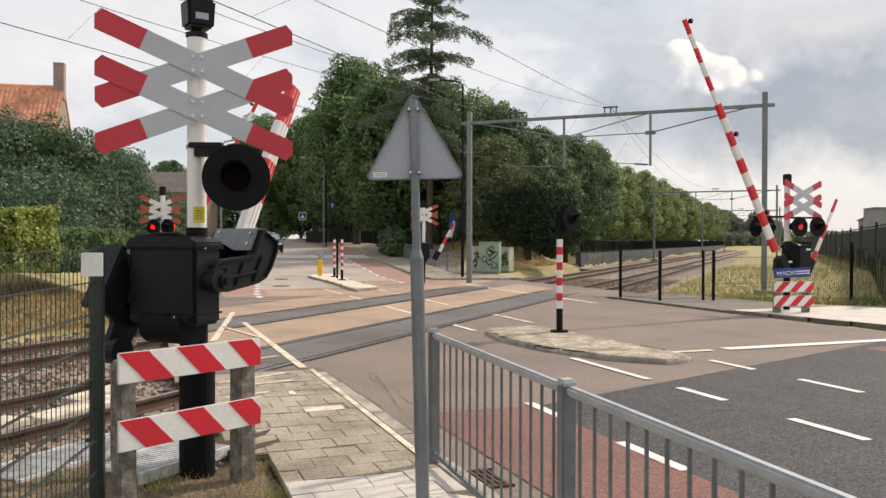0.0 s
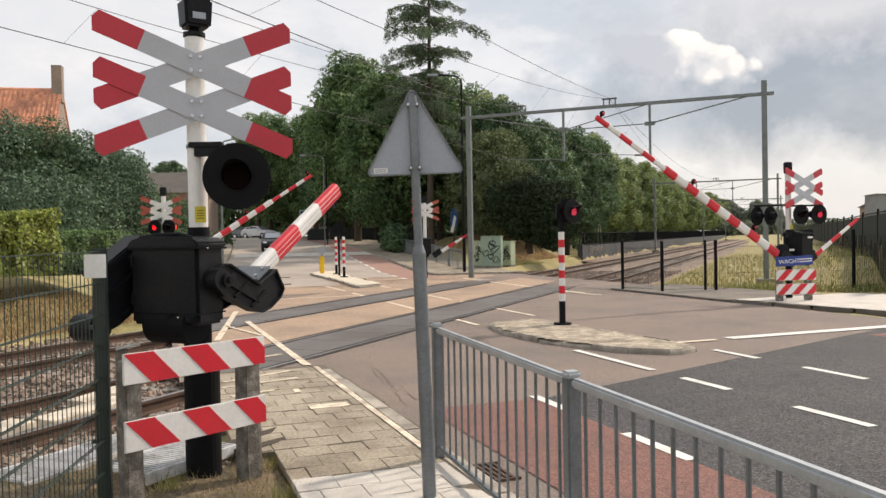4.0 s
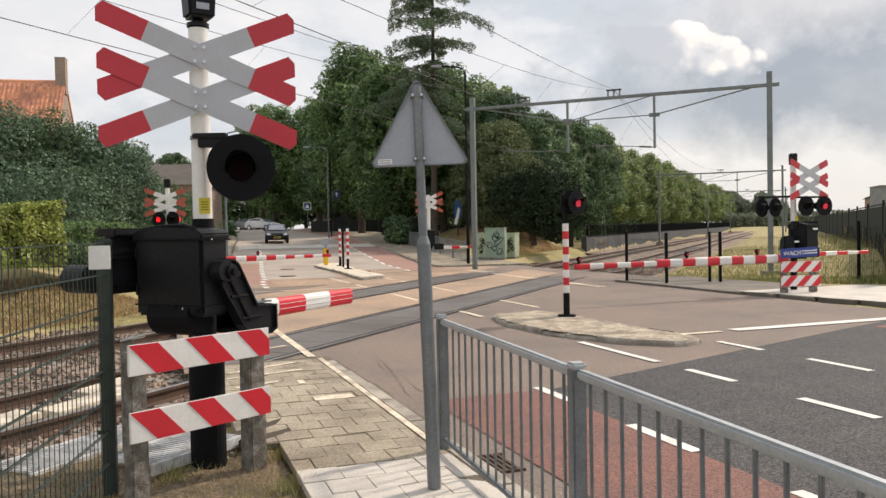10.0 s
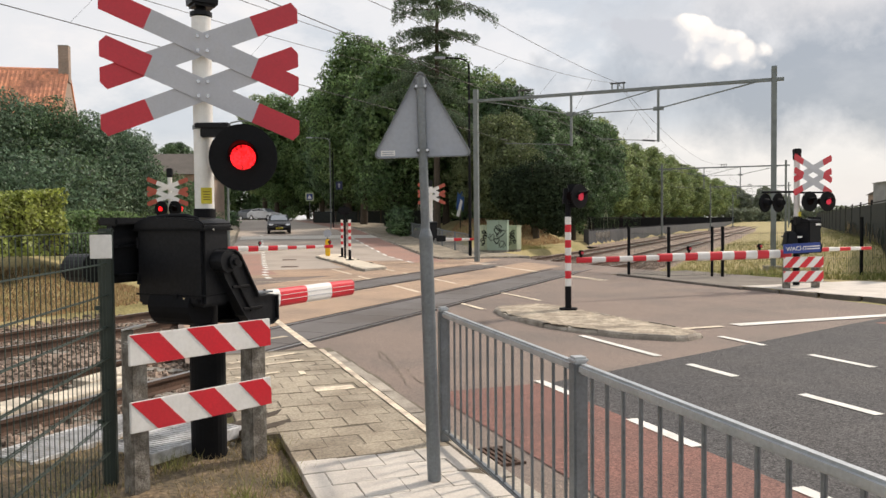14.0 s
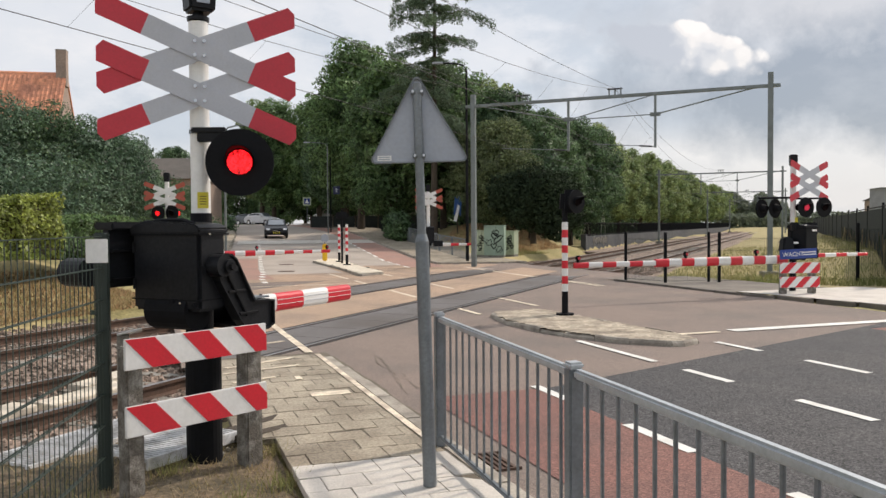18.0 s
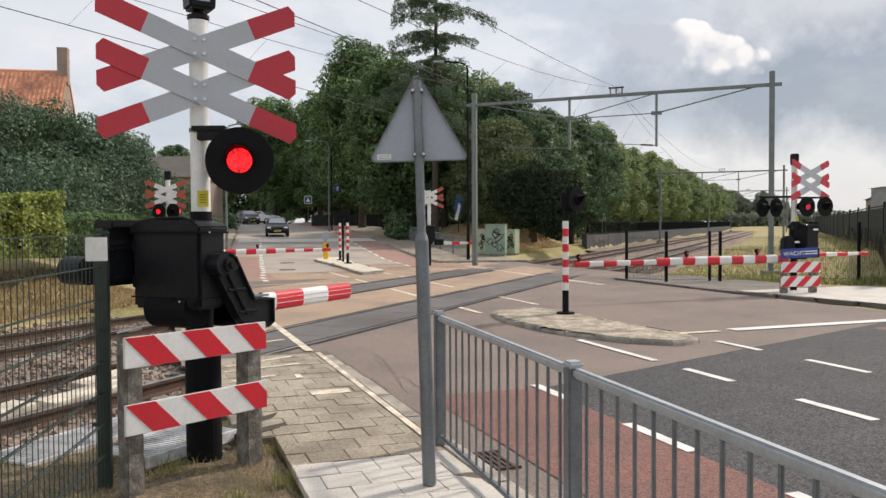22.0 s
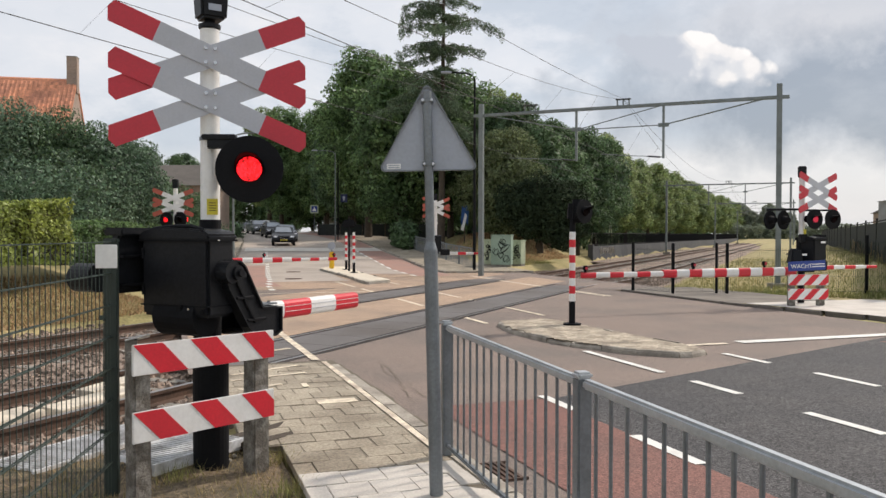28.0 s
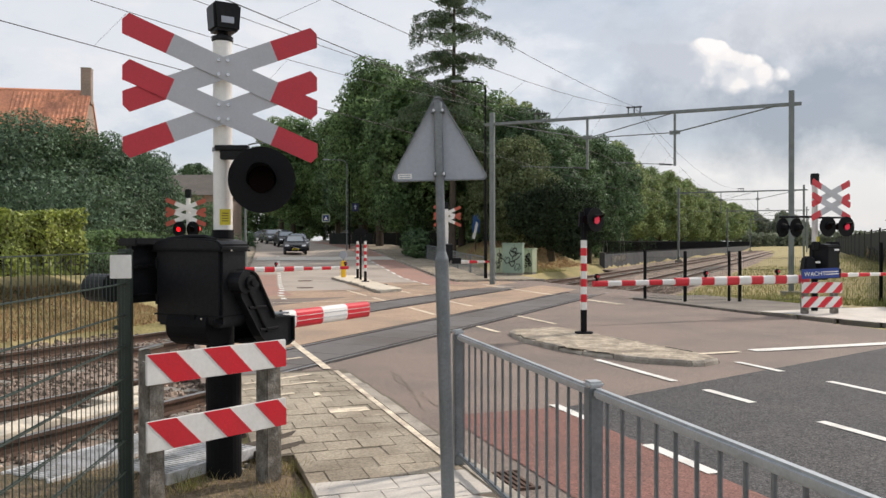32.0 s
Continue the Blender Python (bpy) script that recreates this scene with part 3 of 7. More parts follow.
def build_road():
    road = strip("road", 2.3, 14.2, -14, 158, 0.0, ASPHALT)
    tagged(road, "worn brownish asphalt road over the level crossing", "road", kind="structure")

    def lay(name, *a, label="", **k):
        ob = strip(name, *a, **k)
        ob.parent = road
        if label:
            ob["label"] = label
        return ob

    lay("far_surface", 2.3, 14.2, 31, 158, 0.004, ASPHALT_FAR, label="grey asphalt, far-side sunlight in its paler tone")
    # newer dark asphalt before the crossing, with an oblique edge
    pts = [R(4.05, -14), R(14.2, -14), R(14.2, 11.7), R(9.0, 9.85), R(4.05, 8.07)]
    ob = outline("dark_surface", pts, 0.004, ASPHALT_NEW)
    ob.parent = road
    ob["label"] = "new dark grey asphalt"
    for nm, a, b, r0, r1, m in (("cycle_lane", 2.72, 4.05, -14, 8.1, RED_LANE), ("cycle_lane", 11.7, 13.9, -14, 10.6, RED_LANE), ("cycle_lane", 2.3, 3.95, 28.5, 44, RED_FAR_LIT), ("cycle_lane", 10.45, 12.2, 34.0, 90, RED_FAR_LIT)):
        lay(nm, a, b, r0, r1, 0.008, m, label="red asphalt cycle lane")
    # tan asphalt between and beyond the tracks, sunlight there put into its tone
    def along(q, s):
        # p of the place where a line along the track meets a line along the road
        (x0, y0), (x1, y1) = T(q, 0), T(q, 1)
        s0, s1 = x0 * RY - y0 * RX, x1 * RY - y1 * RX
        return (s - s0) / (s1 - s0)
    for qa, qb in ((-8.42, -10.64), (-12.40, -14.3)):
        ob = outline("infill", [T(qa, along(qa, 0.4)), T(qa, along(qa, 15.0)), T(qb, along(qb, 15.0)), T(qb, along(qb, 0.4))], 0.009, ASPHALT_TAN)
        ob.parent = road
        ob["label"] = "tan asphalt between the tracks"
    lay("infill", 2.3, 7.0, 27.0, 31.2, 0.0072, ASPHALT_TAN, label="tan asphalt beyond the tracks")
    lay("infill", 7.0, 12.9, 29.5, 36.4, 0.0072, ASPHALT_TAN, label="tan asphalt beyond the tracks")
    # cracks in the old surface
    rc = random.Random(77)
    for s0, r0, ds, dr, n_ in ((2.75, 6.6, 0.15, 4.6, 26), (2.62, 8.3, 0.25, 2.6, 16), (5.1, 11.2, 0.5, 2.6, 14), (5.4, 14.0, 2.2, 0.4, 14), (6.4, 12.0, 1.4, 1.0, 10), (11.0, 12.6, 0.6, 4.0, 16), (4.2, 13.0, 2.8, 1.2, 16)):
        line = [(s0 + ds * k / n_ + rc.uniform(-0.05, 0.05), r0 + dr * k / n_ + rc.uniform(-0.05, 0.05)) for k in range(n_ + 1)]
        wd = [rc.uniform(0.002, 0.007) for _ in line]
        vs = [(*R(a + (w_ if abs(dr) > abs(ds) else 0), b + (0 if abs(dr) > abs(ds) else w_)), 0.0062) for (a, b), w_ in zip(line, wd)] + [(*R(a - (w_ if abs(dr) > abs(ds) else 0), b - (0 if abs(dr) > abs(ds) else w_)), 0.0062) for (a, b), w_ in zip(line, wd)]
        k = len(line)
        ob = part("crack", quads(vs, [(i, i + 1, k + i + 1, k + i) for i in range(k - 1)]), JOINT, road, "dark crack in the asphalt")
    lay("road_table", 2.6, 13.6, 56.5, 60.5, 0.03, TILE_NEW, label="pale paved crossing table")
    w = 0.06
    # broken lines before the crossing
    for s, ends in ((6.28, ((9.12, 11.21), (7.6, 8.47), (5.62, 6.58), (3.6, 4.5), (1.6, 2.5), (-0.4, 0.5))), (8.2, ((9.31, 10.28), (7.44, 8.44), (5.5, 6.4), (3.5, 4.4), (1.5, 2.4)))):
        for a, b in ends:
            lay("line_dash", s - w, s + w, a, b, 0.012, LINE, label="white painted dash")
    for a, b in ((7.45, 8.24), (5.36, 6.33), (3.3, 4.3), (1.2, 2.2), (-0.9, 0.1)):
        lay("line_dash", 4.0, 4.12, a, b, 0.014, LINE, label="white painted dash")
    for a, b in ((-1, 0.2), (2.2, 3.4), (5.2, 6.4), (8.2, 9.4)):
        lay("line_dash", 11.62, 11.74, a, b, 0.014, LINE, label="white painted dash")
    # across the tracks
    for a, b in ((15.3, 18.1), (19.6, 22.1), (23.4, 26.4), (27.4, 30.6)):
        lay("line_dash", 6.30 - w, 6.30 + w, a, b, 0.012, LINE_OLD, label="worn white painted dash")
    for a, b in ((16.4, 19.0), (20.2, 21.1), (21.9, 24.0), (25.0, 27.2), (28.2, 30.4)):
        lay("line_dash", 8.16 - w, 8.16 + w, a, b, 0.012, LINE_OLD, label="worn white painted dash")
    lay("edge_line", 12.42, 12.55, 21.0, 33.5, 0.012, LINE_OLD, s0_end=12.75, s1_end=12.88, label="worn cream edge line")
    lay("edge_line", 12.62, 12.72, 21.0, 27.5, 0.013, LINE_OLD, label="worn cream edge line")
    lay("edge_line", 2.07, 2.135, 6.2, 11.0, 0.0885, LINE_OLD, s0_end=2.05, s1_end=2.12, label="worn cream edge line")
    lay("edge_line", 2.02, 2.14, 11.6, 18.5, 0.0225, LINE_OLD, s0_end=1.92, s1_end=2.04, label="worn cream edge line")
    lay("give_way_line", 9.3, 13.7, 11.14, 11.42, 0.014, LINE, label="white stop line")
    lay("line_dash", 8.2, 9.0, 11.15, 11.3, 0.013, LINE_OLD)
    # far side: cycle lane dashes
    for i in range(24):
        r = 26.5 + i * 1.5
        lay("line_dash", 3.28 + 0.72 * smooth_step(26, 34, r), 3.46 + 0.72 * smooth_step(26, 34, r), r, r + 0.75, 0.014, LINE, label="white painted dash")
    for i in range(13):
        r = 34 + i * 2.4
        lay("line_dash", 10.34, 10.48, r, r + 1.3, 0.014, LINE, label="white painted dash")
    # stop line of the far side, across the oncoming half
    lay("give_way_line", 2.6, 6.1, 25.0, 25.12, 0.013, LINE_OLD, label="worn white line")
    # drain covers
    for s, r in ((5.0, 33.0), (5.3, 39.0)):
        part("manhole_cover", prism([(0.35 * math.cos(k * 0.5236), 0.35 * math.sin(k * 0.5236)) for k in range(12)], 0.02, "z"), RUST, road, "iron manhole cover", at=pose(*R(s, r), 0.0))


def build_crossing():
    """Panels, rails and grooves where road and railway meet."""
    deck = empty("crossing_deck")
    tagged(deck, "level crossing deck of dark grey concrete panels between rails", "crossing", kind="structure")
    for qa, qb, start, end in ((RAIL_Q[0], RAIL_Q[1], 8.9, 27.0), (RAIL_Q[2], RAIL_Q[3], 12.9, 30.8)):
        k = 0
        p = start
        while p < end:
            pts = [T(qa - 0.115, p + 0.008), T(qa - 0.115, p + 1.19), T(qb + 0.115, p + 1.19), T(qb + 0.115, p + 0.008)]
            ob = outline("panel", pts, 0.016, PANEL, 0.05)
            ob.parent = deck
            p += 1.2
    for q, start, end in zip(RAIL_Q, (8.6, 9.2, 12.6, 13.2), (26.6, 27.0, 29.8, 30.2)):
        for off, wdt, zz, mt, nm in ((-0.075, 0.07, 0.012, RUBBER, "groove"), (0.07, 0.06, 0.012, RUBBER, "groove")):
            pts = [T(q + off - wdt / 2, start), T(q + off - wdt / 2, end), T(q + off + wdt / 2, end), T(q + off + wdt / 2, start)]
            ob = outline(nm, pts, zz, mt, 0.03)
            ob.parent = deck


def build_track():
    # rails with head, web and foot
    for i, q in enumerate(RAIL_Q):
        prof = [(-0.036, 0.0), (-0.036, -0.035), (-0.010, -0.045), (-0.010, -0.13), (-0.07, -0.15), (-0.07, -0.165), (0.07, -0.165), (0.07, -0.15), (0.010, -0.13), (0.010, -0.045), (0.036, -0.035), (0.036, 0.0)]
        stations = list(np.concatenate([np.arange(-30, 60, 1.5), np.arange(60, 420, 10)]))
        verts, faces = [], []
        k = len(prof)
        for j, p in enumerate(stations):
            zt = 0.020 + track_z(p)
            for a, z in prof:
                verts.append((*T(q + a, p), z + zt))
            if j:
                for c in range(k):
                    d = (c + 1) % k
                    faces.append(((j - 1) * k + c, (j - 1) * k + d, j * k + d, j * k + c))
        me = quads(verts, faces)
        me.materials.append(RUST), me.materials.append(RAIL_TOP)
        for n_, f in enumerate(me.polygons):
            if n_ % k == k - 1:
                f.material_index = 1
        ob = part("rail", me, RUST)
        tagged(ob, "rusty steel rail with a polished running face", "rail", "rails of the two tracks", "structure")
    # ballast bed, a raised body of stones on both sides of the road
    rng = random.Random(5)
    for name, p0, p1, q0, q1 in (("ballast_bed", -30, 13.0, -14.2, -5.2), ("ballast_bed", 29.5, 66, -14.2, -4.6), ("ballast_bed", 62, 300, -16.1, -4.9)):
        verts, faces = [], []
        ps = np.concatenate([np.arange(p0, min(p1, 62), 0.35), np.arange(62, p1 + 1, 8)]) if p1 > 62 else np.arange(p0, p1, 0.35)
        qs = np.linspace(q0, q1, 30)
        for j, p in enumerate(ps):
            for i, q in enumerate(qs):
                edge = min(i, len(qs) - 1 - i)
                s_here = T(q, p)[0] * RY - T(q, p)[1] * RX
                z = -0.15 + track_z(p) - (0.30 if edge == 0 else 0.10 if edge == 1 else 0.0) + rng.uniform(-0.025, 0.025)
                if 1.6 < s_here < 14.6:
                    z = -0.3
                verts.append((*T(q, p), z))
        w = len(qs)
        for j in range(len(ps) - 1):
            for i in range(w - 1):
                faces.append((j * w + i, j * w + i + 1, (j + 1) * w + i + 1, (j + 1) * w + i))
        ob = part(name, quads(verts, faces), STONE)
        tagged(ob, "grey-brown crushed stone ballast under the tracks", "ballast", kind="stuff")
    # sleepers
    sleeper = finish(box(2.5, 0.26, 0.2, bevel=0.02, taper=0.93))
    sleeper.materials.append(CONCRETE)
    bed = empty("sleepers")
    tagged(bed, "grey concrete sleepers under the rails", "sleepers", kind="structure")
    turn = -math.degrees(math.atan2(TX, TY))
    for qc, left, right in ((-7.54, 8.7, 27.4), (-11.52, 12.7, 31.4)):
        for k in range(150):
            p = -12 + k * 0.6
            if left < p < right:
                continue
            ob = part("sleeper", sleeper, CONCRETE, bed, at=pose(*T(qc, p), -0.235 + track_z(p), 0, 0, turn))


# ---------------------------------------------------------------- pavements and kerbs


def build_pavement():
    """Near pavement: single tiles in half bond on a sand bed, pale new ones towards the railing."""
    bed = strip("pavement", 0.93, 2.12, -8, 6.75, 0.0755, JOINT)
    more = strip("bed", 0.62, 2.12, 6.76, 11.05, 0.0755, JOINT)
    more.parent = bed
    tagged(bed, "pavement of weathered grey-beige concrete tiles beside the road", "pavement", kind="structure")
    tile = finish(box(0.297, 0.297, 0.06, bevel=0.004))
    tile.materials.append(TILE)
    half = finish(box(0.147, 0.297, 0.06, bevel=0.004))
    half.materials.append(TILE)
    pale = finish(box(0.298, 0.298, 0.06, bevel=0.003))
    pale.materials.append(TILE_NEW)
    pale_half = finish(box(0.148, 0.298, 0.06, bevel=0.003))
    pale_half.materials.append(TILE_NEW)
    turn = math.degrees(math.atan2(-RX, RY))
    rng = random.Random(2)
    for k in range(34):
        r = 0.9 + k * 0.302
        s = 0.92 - (0.302 if r > 6.8 else 0.0) + (0.151 if k % 2 else 0.0)
        new_row = r < 6.0
        cells = [(s + 0.15 + i * 0.302, False) for i in range(5)] + ([(s - 0.075, True), (2.051, True)] if k % 2 else [])
        for c, is_half in cells:
            if c > 2.02 and not is_half:
                continue
            me = (pale_half if is_half else pale) if new_row else (half if is_half else tile)
            x, y = R(c, r)
            part("tile", me, TILE, bed, at=pose(x, y, 0.05 + rng.uniform(-0.004, 0.004), rng.uniform(-0.5, 0.5), rng.uniform(-0.5, 0.5), turn + rng.uniform(-0.6, 0.6)))
    # kerb stones along the road
    kerb = finish(box(0.16, 0.985, 0.25, bevel=0.012))
    kerb.materials.append(KERB)
    line = empty("kerb")
    tagged(line, "row of weathered concrete kerb stones along the road", "kerb", kind="structure")
    for k in range(19):
        x, y = R(2.215, -7.5 + k)
        part("kerb_stone", kerb, KERB, line, at=pose(x, y, -0.04 - 0.06 * smooth_step(8, 12, -7.5 + k), 0, 0, turn))
    # white tile and marks on the pavement
    for s, r, a, b in ((1.72, 8.35, 0.42, 0.2), (1.55, 9.35, 0.07, 0.22), (1.0, 8.75, 0.07, 0.18), (0.85, 7.9, 0.2, 0.16)):
        x, y = R(s, r)
        part("paint_mark", box(a, b, 0.006, (0, 0, 0)), LINE_OLD, bed, "patch of worn white paint", at=pose(x, y, 0.0865, 0, 0, turn))
    # crossing footway: cream lines over the asphalt beside the panels
    for a, b in (((0.8, 10.3), (1.7, 10.8)), ((0.75, 9.9), (1.7, 10.2)), ((0.8, 9.3), (1.3, 9.5))):
        (xa, ya), (xb, yb) = R(*a), R(*b)
        L_ = math.hypot(xb - xa, yb - ya)
        part("paint_mark", box(L_, 0.07, 0.006), LINE_OLD, bed, "worn cream line", at=pose((xa + xb) / 2, (ya + yb) / 2, 0.0875, 0, 0, math.degrees(math.atan2(yb - ya, xb - xa))))
    for a, b, w_ in (((2.0, 21.2), (1.08, 15.2), 0.12), ((1.45, 17.7), (1.95, 15.6), 0.08), ((0.6, 12.2), (1.9, 12.9), 0.09)):
        (xa, ya), (xb, yb) = R(*a), R(*b)
        L_ = math.hypot(xb - xa, yb - ya)
        part("paint_mark", box(L_, w_, 0.006), LINE_OLD, bed, "worn cream line", at=pose((xa + xb) / 2, (ya + yb) / 2, 0.022, 0, 0, math.degrees(math.atan2(yb - ya, xb - xa))))
    ramp = strip("ramp", 0.62, 2.3, 11.06, 11.45, 0.03, JOINT)
    ramp.parent = bed
    foot = strip("footway", 0.3, 2.3, 11.0, 31, 0.006, ASPHALT)
    tagged(foot, "worn asphalt footway across the railway", "pavement", kind="structure")

    rgt = random.Random(31)
    for r0, r1, wide in ((5.9, 11.2, 0.13), (-2.0, 5.4, 0.12)):
        k = int((r1 - r0) / 0.12)
        edge = [R(2.30, r0 + (r1 - r0) * i / k) for i in range(k + 1)]
        rim = [R(2.33 + wide * (0.5 + 0.5 * noise.noise((i * 0.11, r0, 0.5))) + rgt.uniform(0, 0.02), r0 + (r1 - r0) * i / k) for i in range(k + 1)]
        vs = [(x, y, 0.0095) for x, y in edge] + [(x, y, 0.0095) for x, y in rim]
        dirt = part("gutter_dirt", quads(vs, [(i, k + 1 + i, k + 2 + i, i + 1) for i in range(k)]), JOINT)
        tagged(dirt, "dark grit swept into the gutter along the kerb", "dirt", kind="stuff")
    # gully by the kerb
    g = empty("gully", pose(*R(2.42, 5.7), 0.0, 0, 0, turn))
    tagged(g, "rusty cast iron gully grate in the gutter", "gully")
    for i in range(6):
        part("bar", box(0.025, 0.42, 0.02, (-0.12 + i * 0.048, 0, 0.012)), RUST, g)
    for yy in (-0.22, 0.22):
        part("frame", box(0.34, 0.02, 0.02, (0, yy, 0.012)), RUST, g)

    # right-hand pavement with its kerb, and the pale concrete apron
    right = strip("pavement", 14.25, 17.6, 17.3, 23.3, 0.05, PAVE_GREY, s1_end=17.2)
    flush = strip("footway", 14.2, 16.6, 23.3, 36.4, 0.006, ASPHALT, s0_end=12.9, s1_end=16.2)
    tagged(flush, "worn asphalt footway across the railway", "pavement", kind="structure")
    tagged(right, "sandy grey tiled pavement before the fence", "pavement", kind="structure")
    apron = outline("pavement", [R(14.35, 17.2), R(18.4, 17.2), R(22.0, 9), R(26, -4), R(18, -8), R(15.2, 8), R(15.1, 12.5)], 0.062, TILE_NEW)
    tagged(apron, "pale concrete paved apron", "pavement", kind="structure")
    rk = empty("kerb")
    tagged(rk, "dark weathered kerb along the far side of the road", "kerb", kind="structure")
    stone = finish(box(0.16, 0.985, 0.25, bevel=0.012))
    stone.materials.append(KERB)
    dark_stone = finish(box(0.13, 0.985, 0.25, bevel=0.02))
    dark_stone.materials.append(KERB_DARK)
    for k in range(11):
        r = 12.3 + k
        s = 14.15 + 0.95 * smooth_step(17.5, 12, r)
        x, y = R(s, r)
        part("kerb_stone", dark_stone, KERB_DARK, rk, at=pose(x, y, -0.066, 0, 0, turn + (7 if r < 17 else 0)))
    # far pavements on both sides; the right one's darker tile holds painted shade
    for nm, a, b, r0, r1, m in (("pavement", 12.4, 16.6, 36.5, 100, TILE), ("pavement", -0.2, 2.2, 29, 100, TILE)):
        ob = strip(nm, a, b, r0, r1, 0.10, m)
        tagged(ob, "pale paved footpath beside the far road", "pavement", kind="structure")
    for s0, s1, r in ((12.4, 16.6, 36.43), (-0.2, 2.2, 28.93)):
        fk = empty("kerb")
        tagged(fk, "concrete kerb across the end of the footpath", "kerb", kind="structure")
        k = math.ceil(s1 - s0)
        for i in range(k):
            x, y = R(s0 + (i + 0.5) * (s1 - s0) / k, r)
            part("kerb_stone", stone, KERB, fk, at=pose(x, y, -0.035 + road_z(r), 0, 0, turn + 90 - 6))
    for s, r0, n_ in ((12.33, 36.5, 44), (2.25, 29, 50)):
        fk = empty("kerb")
        tagged(fk, "concrete kerb of the far road", "kerb", kind="structure")
        for k in range(n_):
            r = r0 + k
            (xa, ya), (xb, yb) = R(s, r), R(s, r + 1)
            part("kerb_stone", stone, KERB, fk, at=pose((xa + xb) / 2, (ya + yb) / 2, -0.02 + road_z(r + 0.5), 0, 0, math.degrees(math.atan2(yb - ya, xb - xa)) - 90))


def island(pts, label, z=0.13, top=None):
    ob = empty("traffic_island")
    tagged(ob, label, "traffic island", "traffic islands", "structure")
    # rounded outline
    k = len(pts)
    ring = []
    for i in range(k):
        a, b, c = Vector(pts[i - 1]), Vector(pts[i]), Vector(pts[(i + 1) % k])
        for f in (0.0, 0.5, 1.0):
            e, g = b.lerp(a, 0.18), b.lerp(c, 0.18)
            ring.append(e.lerp(b, f).lerp(b.lerp(g, f), f))
    centre = sum(ring, Vector((0, 0))) / len(ring)
    inner = [centre + (v - centre) * (1 - 0.13 / max(0.3, (v - centre).length)) for v in ring]
    rng = random.Random(int(abs(centre.x) * 100))
    # kerb stones round the edge, settled unevenly
    line = [ring[i].lerp(ring[(i + 1) % len(ring)], f) for i in range(len(ring)) for f in (0.0, 0.5)]
    length = [0.0]
    for i in range(len(line)):
        length.append(length[-1] + (line[(i + 1) % len(line)] - line[i]).length)

    def at(d):
        d %= length[-1]
        i = max(j for j in range(len(line)) if length[j] <= d)
        f = (d - length[i]) / max(1e-6, length[i + 1] - length[i])
        return line[i].lerp(line[(i + 1) % len(line)], f)

    count = max(8, round(length[-1] / 0.62))
    for k in range(count):
        d0, d1 = length[-1] * k / count + 0.006, length[-1] * (k + 1) / count - 0.006
        hz = z + rng.uniform(-0.028, 0.012)
        lean = rng.uniform(-0.015, 0.02)
        bm = bmesh.new()
        rowsv = []
        for j in range(4):
            p = at(d0 + (d1 - d0) * j / 3)
            inw = (centre - p).normalized()
            jig = rng.uniform(-0.012, 0.012)
            prof = ((0.0, -0.05), (0.012 + jig, hz - 0.035), (0.040 + jig, hz + rng.uniform(-0.012, 0.004)), (0.15, hz + lean), (0.15, -0.05))
            rowsv.append([bm.verts.new((*(p + inw * o), zz)) for o, zz in prof])
        for r0, r1 in zip(rowsv[:-1], rowsv[1:]):
            for c in range(5):
                bm.faces.new((r0[c], r0[(c + 1) % 5], r1[(c + 1) % 5], r1[c]))
        bm.faces.new(rowsv[0]), bm.faces.new(rowsv[-1][::-1])
        bmesh.ops.recalc_face_normals(bm, faces=bm.faces[:])
        part("kerb_stone", bm, KERB, ob, "worn concrete kerb stone")

    # rough top between the stones
    def inside(x, y):
        hit = False
        for i in range(len(ring)):
            p, q = ring[i - 1], ring[i]
            if (p.y > y) != (q.y > y) and x < (q.x - p.x) * (y - p.y) / (q.y - p.y) + p.x:
                hit = not hit
        return hit

    x0, x1, y0, y1 = min(v.x for v in ring), max(v.x for v in ring), min(v.y for v in ring), max(v.y for v in ring)
    g = 0.10
    index, verts, faces = {}, [], []
    for j in range(int((y1 - y0) / g) + 1):
        for i in range(int((x1 - x0) / g) + 1):
            cell = [(i, j), (i + 1, j), (i + 1, j + 1), (i, j + 1)]
            if not all(inside(x0 + a * g, y0 + c * g) for a, c in cell):
                continue
            for c in cell:
                if c not in index:
                    index[c] = len(verts)
                    x, y = x0 + c[0] * g, y0 + c[1] * g
                    verts.append((x, y, z + 0.004 + 0.008 * noise.noise((x * 1.6, y * 1.6, 2.0)) + 0.006 * noise.noise((x * 6, y * 6, 5.0))))
            faces.append([index[c] for c in cell])
    part("top", quads(verts, faces), top or ISLAND, ob, "crumbling cream concrete top")
    part("bed", prism([tuple(v) for v in inner], z - 0.008, "z"), top or ISLAND, ob, "cement bed between the stones")
    return ob


def bollard(at, scale=1.0, lamp=True):
    """A red and white banded post on a foot plate."""
    ob = empty("bollard", pose(*at))
    tagged(ob, "red and white banded traffic post on the island", "bollard", "posts on the traffic islands")
    part("foot_plate", prism([(-0.17, -0.04), (-0.12, -0.13), (0.12, -0.13), (0.17, -0.04), (0.17, 0.04), (0.12, 0.13), (-0.12, 0.13), (-0.17, 0.04)], 0.035, "z"), BLACK_DULL, ob, "black bolted foot plate")
    part("shaft", tube((0, 0, 0.03), (0, 0, 0.46), 0.062, sides=16), BLACK_DULL, ob, "black lower post", smooth=False)
    z = 0.46
    for i in range(9):
        h = 0.15
        part("band", tube((0, 0, z), (0, 0, z + h), 0.061, sides=16), (WHITE, RED)[i % 2], ob, ("white band", "red band")[i % 2])
        z += h
    return ob


